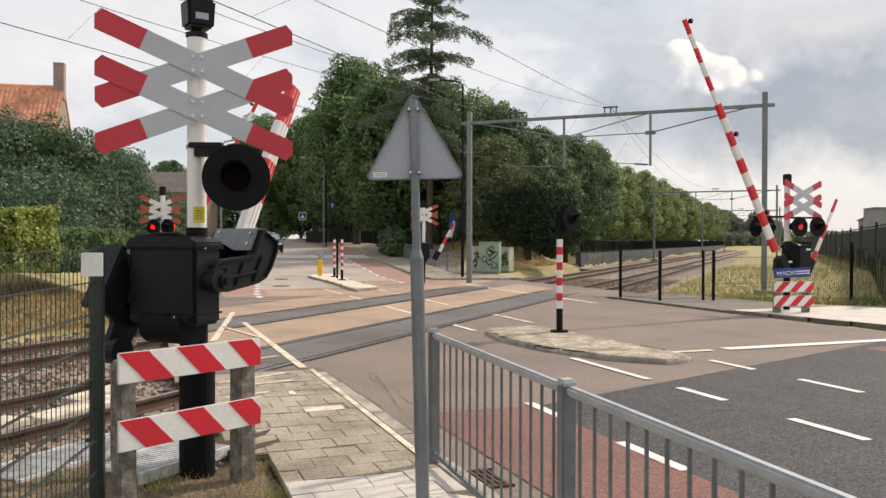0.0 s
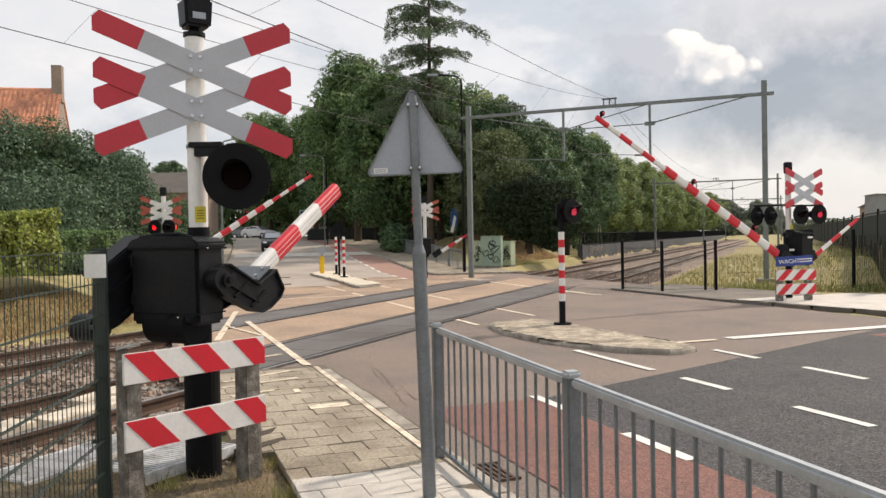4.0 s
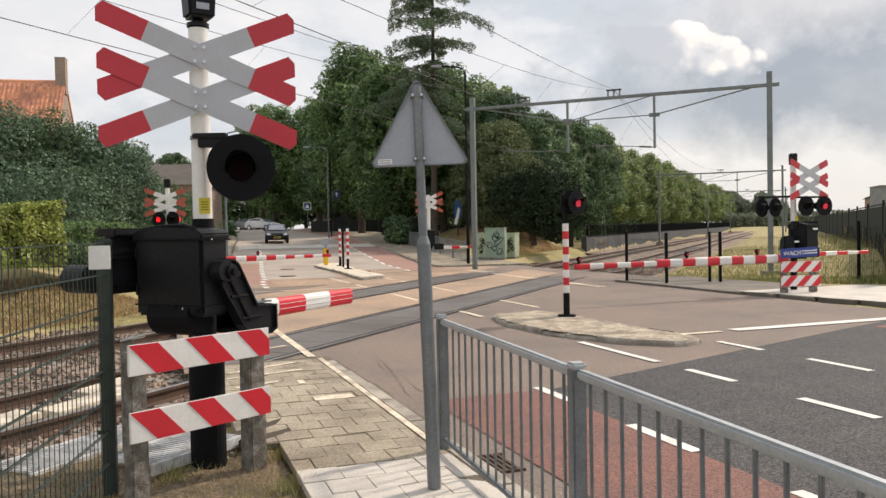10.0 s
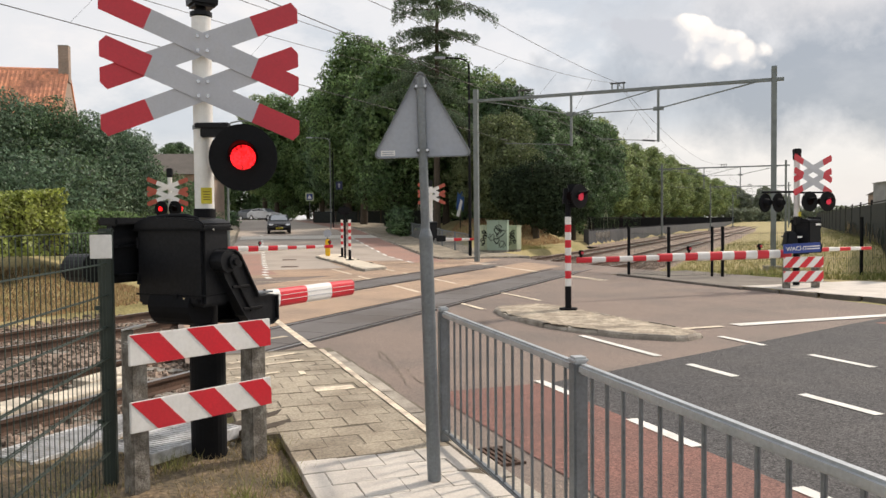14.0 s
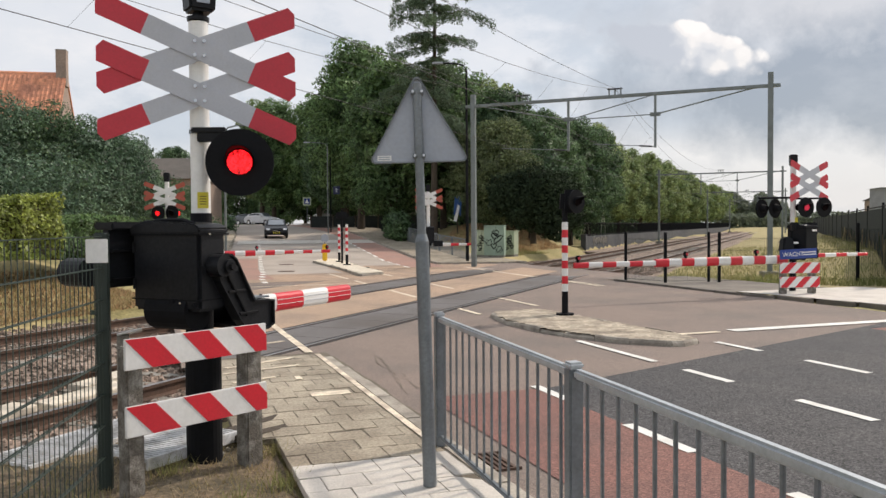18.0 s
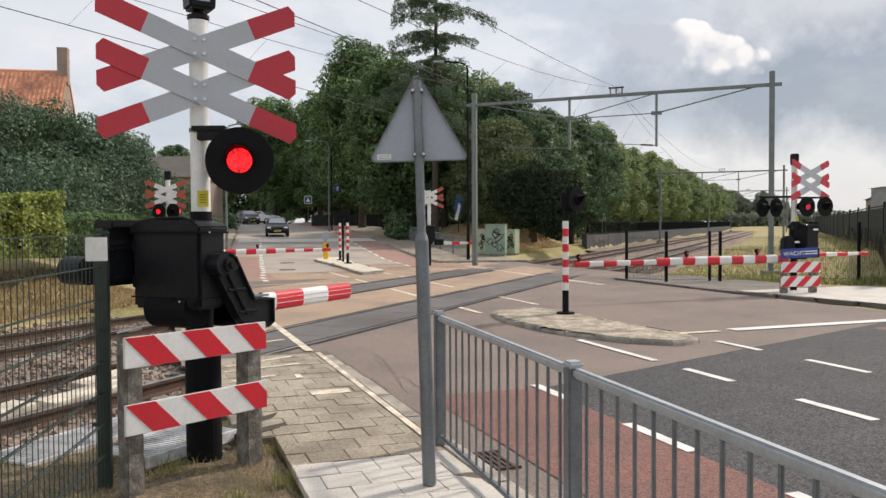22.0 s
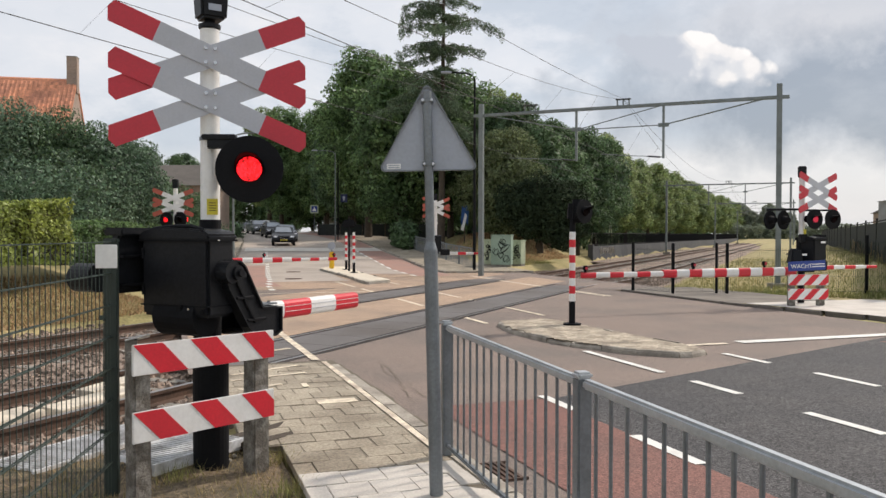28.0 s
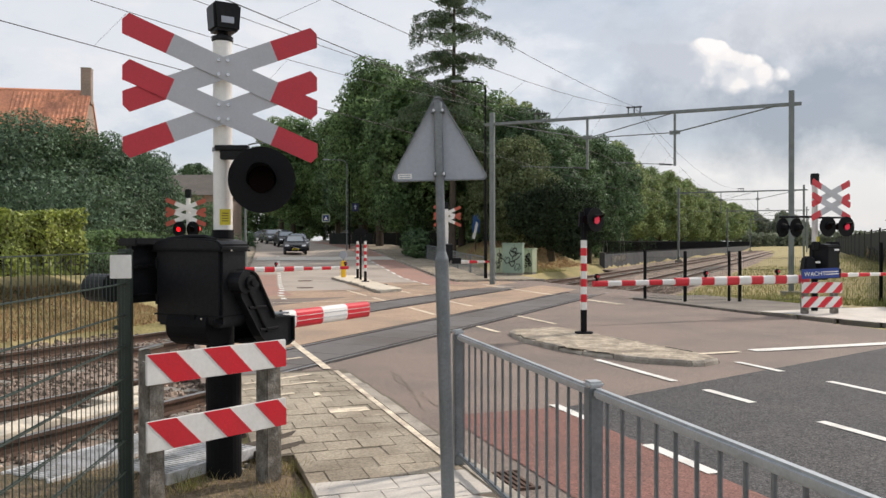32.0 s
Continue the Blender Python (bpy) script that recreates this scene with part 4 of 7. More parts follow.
def pedestrian_railing():
    """Pedestrian railing of square posts and round bars."""
    a, b = Vector((0.0, 6.41)), Vector((0.677, 4.04))
    d = (b - a).normalized()
    step = (b - a).length
    zb, top = 0.08, 1.10
    posts = [a + d * step * i for i in range(4)]
    for i in range(3):
        p0, p1 = posts[i], posts[i + 1]
        ob = empty("railing", pose(p0.x, p0.y, zb, 0, 0, math.degrees(math.atan2(d.y, d.x))))
        tagged(ob, "galvanised steel pedestrian railing panel with upright bars", "railing", "panels of the pedestrian railing")
        L = step
        part("post", box(0.075, 0.075, top - 0.05, (0, 0, top / 2 - 0.025), bevel=0.008), STEEL, ob)
        part("post_cap", box(0.085, 0.085, 0.035, (0, 0, top - 0.038), bevel=0.012), STEEL_TOP_LIT, ob)
        part("top_rail", box(L - 0.09, 0.05, 0.05, (L / 2, 0, top - 0.075), bevel=0.012), STEEL_TOP_LIT, ob)
        part("bottom_rail", box(L - 0.09, 0.04, 0.03, (L / 2, 0, 0.085), bevel=0.008), STEEL, ob)
        bar = finish(box(0.022, 0.013, top - 0.195, (0, 0, (top - 0.005) / 2), bevel=0.003))
        k = 16
        for j in range(1, k):
            part("bar", bar, STEEL, ob, at=pose(L * j / k, 0, 0))


def triangle_sign():
    ob = empty("warning_sign", pose(-0.07, 5.42, 0.085, 0, -1.45, 2))
    tagged(ob, "triangular warning sign seen from its bare aluminium back", "traffic sign")
    part("pole_foot", tube((0, 0, 0), (0, 0, 1.66), 0.046, sides=20), STEEL, ob, smooth=False)
    part("pole_collar", tube((0, 0, 1.66), (0, 0, 1.71), 0.046, 0.031, sides=20), STEEL, ob)
    part("pole", tube((0, 0, 1.70), (0, 0, 2.72), 0.0295, sides=20), STEEL, ob)
    z0, w, h = 2.195, 0.325, 0.575
    pts = []
    for cx, cz, a0 in ((-w + 0.03, z0 + 0.025, 150), (w - 0.03, z0 + 0.025, 270), (0, z0 + h - 0.03, 30)):
        for k in range(5):
            a = radians(a0 + k * 30)
            pts.append((cx + 0.028 * math.cos(a), cz + 0.028 * math.sin(a)))
    part("plate", prism(pts, 0.004), SIGN_BACK, ob, at=pose(0, 0.045, 0))
    # folded rim
    c = Vector((0, z0 + h / 3))
    bm = bmesh.new()
    k = len(pts)
    out, inn = [Vector(p) for p in pts], [c + (Vector(p) - c) * 0.962 for p in pts]
    for i in range(k):
        j = (i + 1) % k
        quad = [(out[i], 0), (out[j], 0), (out[j], 1), (out[i], 1)]
        for y0, y1, u, v in ((0.02, 0.045, out, out), (0.02, 0.045, inn, inn)):
            vs = [bm.verts.new((u[i].x, y0, u[i].y)), bm.verts.new((u[j].x, y0, u[j].y)), bm.verts.new((v[j].x, y1, v[j].y)), bm.verts.new((v[i].x, y1, v[i].y))]
            bm.faces.new(vs)
        vs = [bm.verts.new((p.x, 0.02, p.y)) for p in (out[i], out[j], inn[j], inn[i])]
        bm.faces.new(vs)
    part("rim", bm, STEEL, ob, "folded edge")
    for z in (2.235, 2.66):
        bm = box(0.085, 0.075, 0.03, (0, 0.005, z), bevel=0.006)
        part("clamp", bm, STEEL, ob, "pole clamp")
        part("bolt", tube((0.03, -0.045, z), (0.03, -0.03, z), 0.009, sides=8), CHROME, ob)
        part("bolt", tube((-0.03, -0.045, z), (-0.03, -0.03, z), 0.009, sides=8), CHROME, ob)
    st = part("sticker", box(0.095, 0.002, 0.036, (-0.235, 0.0405, 2.228)), WHITE, ob, "small pale inspection sticker")
    for k in range(2):
        part("print_bar", box(0.075, 0.002, 0.006, (-0.235, 0.039, 2.235 - k * 0.014)), SIGN_BACK, st)


def striped_board(w, h, bands, flip=1):
    """Outlines of the slanted red bands on a board."""
    out = []
    slant = h * 0.95 * flip
    step = w / (bands + 0.38)
    for i in range(-2, bands + 3):
        if i % 2 or (flip > 0 and i < 0):
            continue
        a = -w / 2 + i * step - (slant if flip < 0 else 0.0)
        poly = [(a, h / 2), (a + step, h / 2), (a + step + slant, -h / 2), (a + slant, -h / 2)]
        # clip to the board
        def cut(poly, lim, sign):
            res = []
            for j in range(len(poly)):
                p, q = poly[j - 1], poly[j]
                ip, iq = sign * p[0] <= sign * lim, sign * q[0] <= sign * lim
                if ip != iq:
                    f = (lim - p[0]) / (q[0] - p[0])
                    res.append((lim, p[1] + f * (q[1] - p[1])))
                if iq:
                    res.append(q)
            return res
        poly = cut(cut(poly, w / 2, 1), -w / 2, -1)
        if len(poly) >= 3:
            out.append(poly)
    return out


def barrier_boards(at, turn, w, zs, h, label, posts, flip=1):
    ob = empty("barrier_board", pose(*at, 0, 0, turn))
    tagged(ob, label, "guard board", "striped guard boards")
    for z in zs:
        b = part("board", box(w, 0.025, h, (0, 0, z), bevel=0.004), WHITE, ob, "white board with slanted red stripes")
        for poly in striped_board(w, h - 0.004, 5, flip):
            part("stripe", prism(poly, 0.003), RED, b, "slanted red stripe", at=pose(0, -0.0145, z))
    for x, size in posts:
        part("post", box(size, size, max(zs) + h * 0.35, (x, 0.02 + size / 2, (max(zs) + h * 0.35) / 2 - 0.03), bevel=0.012, taper=0.93), OLD_POST, ob, "weathered concrete post")
    return ob


# ---------------------------------------------------------------- crossing signals and barriers

LENSES = []      # lens, pose in its thing, first half of the cycle or the second
BOOMS = []       # boom, pose in its thing, rows of seconds and degrees


def crossbuck(parent, y, z, dark=True, red=None, white=None, scale=1.0):
    """Two diagonal crosses, one over the other; the descending bar lies in front."""
    red, white = red or RED_DEEP, white or WHITE_SHADED
    L, w = 0.80 * scale, 0.165 * scale
    for k, zc in enumerate((z, z - 0.348 * scale)):
        for front, sgn in ((0, 1), (1, -1)):
            m = pose(0, y - 0.012 * front - 0.001 * k, zc, 0, -22.5 * sgn, 0)
            bm = prism([(-0.425 * scale, -w / 2), (0.425 * scale, -w / 2), (0.425 * scale, w / 2), (-0.425 * scale, w / 2)], 0.006)
            bar = part("cross_bar", bm, white, parent, "white bar with red ends, shade in its grey tone", at=m)
            for e in (-1, 1):
                tip = [(0.425, -0.0825), (0.762, -0.0825), (0.802, 0.0165), (0.774, 0.0825), (0.425, 0.0825)]
                pts = [(e * a * scale, e * sgn * b * scale) for a, b in tip]
                part("red_end", prism(pts, 0.006), red, bar, "red bar end")
            if scale == 1.0 and front:
                for bx in (-0.035, 0.035):
                    for bz in (-0.05, 0.06):
                        v = m.inverted() @ Vector((bx, y - 0.02, zc + bz))
                        part("bolt", tube((v.x, v.y, v.z), (v.x, v.y - 0.012, v.z), 0.014, sides=8), CHROME, bar)


def signal_lamp(parent, x, y, z, radius, half, face=0.0, hood=True, size=0.37, deep=0.24):
    """A round black backboard with a hood and a red lens; an invented drum turns it lit or dark."""
    m = pose(x, y, z, 0, 0, face)
    ring = []
    b = part("backboard", tube((0, 0.012, 0), (0, -0.012, 0), radius, sides=40, bm=tube((0, 0.03, 0), (0, 0.012, 0), radius * 0.93, radius, sides=40)), BLACK_DULL, parent, "round black backboard", at=m)
    part("housing", tube((0, 0.03, 0), (0, 0.16, 0), radius * 0.42, radius * 0.30, sides=20), BLACK, b)
    lr = radius * size
    bm = bmesh.new()
    n_ = 18
    for i in range(n_):
        a0, a1 = radians(-20 + 220 * i / n_), radians(-20 + 220 * (i + 1) / n_)
        f0, f1 = (deep * max(0.25, math.sin(max(0.0, min(math.pi, a)))) for a in (a0, a1))
        for ra in (lr * 1.12, lr * 1.19):
            vs = [bm.verts.new((ra * math.cos(a), yy, ra * math.sin(a))) for a, yy in ((a0, -0.012), (a1, -0.012), (a1, -f1), (a0, -f0))]
            bm.faces.new(vs)
    if hood:
        part("hood", bm, BLACK_DULL, b, "black sun hood", smooth=True)
    else:
        bm.free()
    back = lr + 0.06
    # added drum: a glowing and a dark disc take turns at the front
    lens = part("lens", tube((0, -back - 0.001, 0), (0, -back - 0.010, 0), lr, lr * 0.97, sides=28), LAMP_DIM if half in (1, 4) else LAMP_ON, parent, "red lens drum, its lit and dark faces stand in for flashing", at=m @ pose(0, back - 0.028, 0))
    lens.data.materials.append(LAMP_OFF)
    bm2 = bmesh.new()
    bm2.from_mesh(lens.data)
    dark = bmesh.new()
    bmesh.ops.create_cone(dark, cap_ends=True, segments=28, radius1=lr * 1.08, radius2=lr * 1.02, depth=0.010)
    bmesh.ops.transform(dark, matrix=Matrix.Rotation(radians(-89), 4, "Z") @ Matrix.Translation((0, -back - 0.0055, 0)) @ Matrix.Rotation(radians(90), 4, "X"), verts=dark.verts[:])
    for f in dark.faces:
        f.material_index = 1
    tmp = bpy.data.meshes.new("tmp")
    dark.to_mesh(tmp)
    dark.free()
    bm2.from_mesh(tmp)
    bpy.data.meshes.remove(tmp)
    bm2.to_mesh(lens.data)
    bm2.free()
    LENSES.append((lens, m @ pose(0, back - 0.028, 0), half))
    return b


def boom_part(thing, hub, length, thick, bands, rows, drop=-0.36, start=0.45, taper=0.75, lights=(), side=0.0, arm=True, holder=None, thin=0.0):
    """The moving half of a barrier: yoke arm, boom with bands, and their fittings; turns about the hub's y axis."""
    m = pose(*hub)
    if holder is not None:
        arm_ob = holder
    elif arm:
        arm_ob = part("boom_arm", prism([(-0.13, 0.02), (-0.10, 0.08), (-0.03, 0.115), (0.08, 0.12), (0.15, 0.09), (0.19, 0.03), (0.37, -0.25), (0.54, -0.27), (0.56, -0.48), (0.51, -0.53), (0.16, -0.54), (-0.02, -0.44), (-0.13, -0.20)], 0.15, bevel=0.02), BLACK, thing, "black cast boom holder", at=m)
        part("boom_socket", box(0.155, 0.20, 0.27, (0.455, 0, -0.40), bevel=0.02), BLACK, arm_ob, "black socket round the boom")
        part("hub", tube((0, 0.12, 0), (0, -0.088, 0), 0.055, sides=20), BLACK, arm_ob)
        part("hub_nut", tube((0, -0.085, 0), (0, -0.11, 0), 0.026, sides=6), BLACK_DULL, arm_ob)
        part("rib", prism([(0.02, 0.05), (0.10, 0.06), (0.31, -0.30), (0.17, -0.37)], 0.175, bevel=0.014), BLACK_DULL, arm_ob)
        part("clamp_plate", box(0.20, 0.13, 0.015, (0.46, 0, drop + thick / 2 + 0.012), bevel=0.004), STEEL, arm_ob, "grey steel clamp plate")
        for bx in (0.41, 0.52):
            part("bolt", tube((bx, -0.03, drop + thick / 2 + 0.02), (bx, -0.03, drop + thick / 2 + 0.04), 0.014, sides=6), CHROME, arm_ob)
    else:
        arm_ob = part("boom_arm", box(0.42, 0.12, 0.26, (0.08, 0, drop * 0.8), bevel=0.02), BLACK, thing, "black cast boom holder", at=m)
    step = (length - start) / bands
    for i in range(bands):
        x0, x1 = start + i * step, start + (i + 1) * step
        f0, f1 = 1 - (1 - taper) * i / bands, 1 - (1 - taper) * (i + 1) / bands
        if thin:
            f0 = f1 = 1.0 if i < bands * 0.45 else 0.9 if i < bands * 0.64 else thin
        h0, h1 = thick * f0 / 2, thick * f1 / 2
        bm = bmesh.new()
        sec = []
        for x, hh in ((x0, h0), (x1, h1)):
            wv = hh * 0.62
            ang = [2 * math.pi * (c + 0.5) / 16 for c in range(16)]
            sec.append([bm.verts.new((x, side + wv * math.copysign(abs(math.cos(a)) ** 0.7, math.cos(a)), drop + hh * math.copysign(abs(math.sin(a)) ** 0.7, math.sin(a)))) for a in ang])
        for c in range(16):
            bm.faces.new((sec[0][c], sec[0][(c + 1) % 16], sec[1][(c + 1) % 16], sec[1][c]))
        bm.faces.new(sec[0]), bm.faces.new(sec[1][::-1])
        bmesh.ops.recalc_face_normals(bm, faces=bm.faces[:])
        red = (bands - 1 - i) % 2 == 0
        part("boom_band", bm, RED if red else WHITE, arm_ob, ("white boom band", "red boom band")[red])
        if holder is not None:
            for dz in (-0.22, 0.30):
                yv = side - thick * 0.31 * (f0 + f1) / 2 * abs(1 - abs(dz) ** 2.86) ** 0.35 - 0.0015
                part("groove", box(x1 - x0 - 0.004, 0.003, 0.004, ((x0 + x1) / 2, yv, drop + dz * thick * 0.5)), WHITE if red else WHITE_SHADED, arm_ob, "pale edge line")
    for x in lights:
        i = int((x - start) / step)
        top_z = drop + thick / 2 * (1.0 if i < bands * 0.45 else 0.9 if i < bands * 0.64 else (thin or 1.0))
        lamp = part("boom_light", tube((x, 0, top_z), (x, 0, top_z + 0.05), 0.03, sides=8, bm=box(0.11, 0.10, 0.12, (x, 0, top_z + 0.10), bevel=0.025)), BLACK_DULL, arm_ob, "small boom lamp")
        for sg in (-1, 1):
            part("boom_lens", tube((x, sg * 0.048, top_z + 0.10), (x, sg * 0.06, top_z + 0.10), 0.034, sides=12), RED_DEEP, lamp, "round red lens")
    BOOMS.append((arm_ob, m, rows))
    return arm_ob


BOOM_ROWS = [(0, 62.3), (1, 54.5), (2, 46.7), (3, 38.8), (3.5, 35), (4.5, 27.5), (5.5, 20.3), (6, 16.8), (7, 9.7), (8, 4), (8.5, 1.5), (9, 0), (9.5, 0), (20, 0), (32, 0)]
ACROSS = math.degrees(math.atan2(-RX, RY))      # turn of signs that face along the road


def machine(parent, m, sx, sy, z0, z1):
    """Drive housing with a domed lid, seams and fittings."""
    h = z1 - z0
    b = part("housing", box(sx, sy, h - 0.07, (0, 0, z0 + (h - 0.07) / 2), bevel=0.025), BLACK, parent, "black drive housing", at=m)
    half = sy / 2 + 0.015
    lid = prism([(-half, -0.085), (-half, -0.045), (-half * 0.86, -0.012), (-half * 0.45, 0.004), (half * 0.30, 0.012), (half * 0.62, 0.0), (half * 0.86, -0.012), (half, -0.045), (half, -0.085)], sx + 0.03, bevel=0.012)
    part("lid", lid, BLACK, b, "black domed lid", at=pose(0, 0, z1, 0, 0, 90))
    part("lid_rim", box(sx + 0.038, sy + 0.038, 0.014, (0, 0, z1 - 0.088), bevel=0.004), BLACK_DULL, b)
    for zz in (z0 + h * 0.30, z0 + h * 0.72):
        part("hinge", tube((-sx / 2 - 0.006, sy * 0.46, zz - 0.04), (-sx / 2 - 0.006, sy * 0.46, zz + 0.04), 0.012, sides=8), BLACK_DULL, b)
    part("seam", box(sx + 0.008, sy + 0.008, 0.012, (0, 0, z0 + h * 0.13)), BLACK_DULL, b)
    part("latch", box(0.02, 0.05, 0.07, (-sx / 2 - 0.008, -sy * 0.1, z0 + 0.06), bevel=0.006), BLACK_DULL, b)
    part("latch", box(0.02, 0.04, 0.04, (-sx / 2 - 0.008, -sy * 0.42, z0 + 0.05), bevel=0.006), BLACK_DULL, b)
    part("belly", tube((-0.02, sy * 0.30, z0 - 0.0), (-0.02, -sy * 0.30, z0 - 0.0), 0.155, sides=20), BLACK_DULL, b)
    return b


def rim_strip(points, y0, y1, thick):
    """A flange that runs round an outline (x, z)."""
    k = len(points)
    pts = [Vector(p) for p in points]
    turned = sum(pts[i].x * pts[(i + 1) % k].y - pts[(i + 1) % k].x * pts[i].y for i in range(k))
    sign = 1 if turned > 0 else -1
    inner = []
    for i in range(k):
        e0, e1 = (pts[i] - pts[i - 1]).normalized(), (pts[(i + 1) % k] - pts[i]).normalized()
        n0, n1 = Vector((-e0.y, e0.x)) * sign, Vector((-e1.y, e1.x)) * sign
        m = (n0 + n1).normalized()
        inner.append(pts[i] + m * thick / max(0.4, m.dot(n0)))
    bm = bmesh.new()
    loops = [[bm.verts.new((p.x, y, p.y)) for p in line] for line, y in ((pts, y0), (pts, y1), (inner, y1), (inner, y0))]
    for j in range(4):
        a, b = loops[j], loops[(j + 1) % 4]
        for i in range(k):
            bm.faces.new((a[i], a[(i + 1) % k], b[(i + 1) % k], b[i]))
    bmesh.ops.recalc_face_normals(bm, faces=bm.faces[:])
    return bm


def near_yoke(base):
    """Cast yoke of two flanged side plates, with the clamp that grips the boom between them."""
    outer = [(-0.085, -0.02), (-0.07, 0.06), (0.0, 0.10), (0.09, 0.09), (0.15, 0.05), (0.36, -0.285), (0.60, -0.30), (0.60, -0.50), (0.52, -0.535), (0.36, -0.53), (0.26, -0.50), (0.18, -0.43), (-0.04, -0.12)]
    arm = part("boom_arm", prism(outer, 0.02, bevel=0.004), BLACK, base, "black cast boom holder")
    part("flange", rim_strip(outer, -0.035, 0.055, 0.014), BLACK, arm, "raised edge of the side plate")
    back = [(x, z) for x, z in outer]
    part("side_plate", prism(back, 0.02, bevel=0.004), BLACK, arm, at=pose(0, 0.455, 0))
    part("flange", rim_strip(back, 0.42, 0.50, 0.014), BLACK, arm)
    for x0, z0, x1, z1 in ((0.02, -0.02, 0.27, -0.40), (0.06, -0.20, 0.25, -0.20), (0.18, -0.38, 0.40, -0.38)):
        part("rib", tube((x0, -0.02, z0), (x1, -0.02, z1), 0.012, sides=6), BLACK_DULL, arm)
    part("hub", tube((0, 0.12, 0), (0, -0.10, 0), 0.055, sides=20), BLACK, arm)
    part("hub_nut", tube((0, -0.095, 0), (0, -0.125, 0), 0.028, sides=6), BLACK_DULL, arm)
    part("pin", tube((0.085, 0.02, -0.02), (0.085, -0.075, -0.02), 0.026, sides=12), BLACK, arm)
    # clamp: end frame, grey top plate with bolts, bottom plate
    part("boom_socket", box(0.03, 0.46, 0.21, (0.585, 0.235, -0.40), bevel=0.008), BLACK, arm, "black socket round the boom")
    part("boom_socket", box(0.20, 0.46, 0.03, (0.48, 0.235, -0.515), bevel=0.006), BLACK, arm, "black socket round the boom")
    part("clamp_plate", prism([(0.40, 0.02), (0.60, 0.02), (0.60, 0.46), (0.52, 0.46), (0.40, 0.20)], 0.015, "z", bevel=0.003), STEEL, arm, "grey steel clamp plate", at=pose(0, 0, -0.285))
    for bx, by in ((0.45, 0.07), (0.55, 0.07), (0.56, 0.40)):
        part("bolt", tube((bx, by, -0.272), (bx, by, -0.255), 0.014, sides=6), CHROME, arm)
    return arm


def near_signal():
    """Cross, lamp and pedestrian barrier beside the near pavement."""
    th = empty("crossing_signal", pose(-1.87, 6.35, 0, 0, 0, 0))
    tagged(th, "crossing post with double red-white cross, lamp and black barrier drive", "crossing signal", "signals of the level crossing")
    c = pose(0, 0, 0, 0, 0, ACROSS - 0.5)
    part("post_foot", tube((0, 0, 0.95), (0, 0, 1.96), 0.083, sides=24), BLACK_DULL, th, "black lower post")
    part("pedestal", tube((0, 0, -0.1), (0, 0, 0.96), 0.138, sides=24), BLACK_DULL, th, "stout black pedestal")
    part("post", tube((0, 0, 1.95), (0, 0, 3.45), 0.0745, sides=28), WHITE, th, "white round post", smooth=False)
    st = part("sticker", box(0.085, 0.004, 0.125, bevel=0.001), YELLOW_STICKER, th, "yellow information sticker", at=pose(0.036, -0.067, 2.06, 0, 0, 28))
    for k in range(4):
        part("print_bar", box(0.05, 0.003, 0.006, (0, -0.002, -0.03 + k * 0.02)), RUST, st)
    holder = empty("cross_frame", c)
    holder.parent = th
    crossbuck(holder, -0.10, 3.222)
    # floodlight on top of the post
    part("neck", tube((0.0, 0, 3.44), (0.0, 0, 3.52), 0.065, 0.04, sides=16), BLACK, th)
    part("neck_ring", tube((0.0, 0, 3.46), (0.0, 0, 3.49), 0.085, sides=16), BLACK, th)
    bm = box(0.20, 0.20, 0.22, (0, 0, 0), bevel=0.02, taper=1.12)
    head = part("loudspeaker", bm, BLACK, th, "black box-shaped sounder on top", at=pose(0.01, 0, 3.635, 0, 0, 33))
    part("grille", box(0.10, 0.006, 0.05, (-0.0, -0.108, -0.03)), SIGN_BACK, head, "grey label plate")
    # lamp on a bracket
    part("bracket", box(0.26, 0.08, 0.04, (0.10, -0.09, 2.60), bevel=0.006), BLACK, th, "black lamp bracket")
    part("bracket", box(0.22, 0.06, 0.07, (0.12, -0.09, 2.545), bevel=0.006), BLACK, th, "black lamp bracket")
    part("clamp", tube((0, 0, 2.58), (0, 0, 2.61), 0.082, sides=20), STEEL, th)
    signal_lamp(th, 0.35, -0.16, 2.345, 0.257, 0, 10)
    # barrier drive
    turn = math.degrees(math.atan2(0.907, 0.42))
    mm = pose(-0.13, -0.15, 0, 0, 0, turn)
    box_ob = machine(th, mm, 0.30, 0.66, 1.22, 1.885)
    part("cable", path_tube([Vector(v) for v in ((-0.12, 0.30, 1.855), (-0.13, 0.22, 1.885), (-0.10, 0.06, 1.905), (-0.09, -0.12, 1.905), (-0.12, -0.25, 1.88), (-0.14, -0.33, 1.82))], 0.016), BLACK_DULL, box_ob, "black cable over the lid")
    for px, py, pz in ((-0.155, -0.14, 1.285), (-0.05, -0.345, 1.80)):
        part("bolt", tube((px, py, pz), (px - 0.012, py - 0.012, pz), 0.008, sides=6), CHROME, box_ob)
    part("conduit", tube((-0.10, -0.02, 0.0), (-0.10, -0.02, 1.26), 0.03, sides=12), BLACK_DULL, th)
    part("hub_stub", tube((0.0, -0.30, 1.56), (0.0, -0.44, 1.56), 0.085, sides=20), BLACK, box_ob)
    swing = 63.55
    base = empty("yoke_seat", pose(0.22, -0.26, 1.554, 0, 0, swing))
    base.parent = th
    arm = near_yoke(base)
    boom_part(base, (0, 0, 0), 2.105, 0.163, 4, BOOM_ROWS, drop=-0.367, start=0.521, taper=0.95, side=0.24, holder=arm)
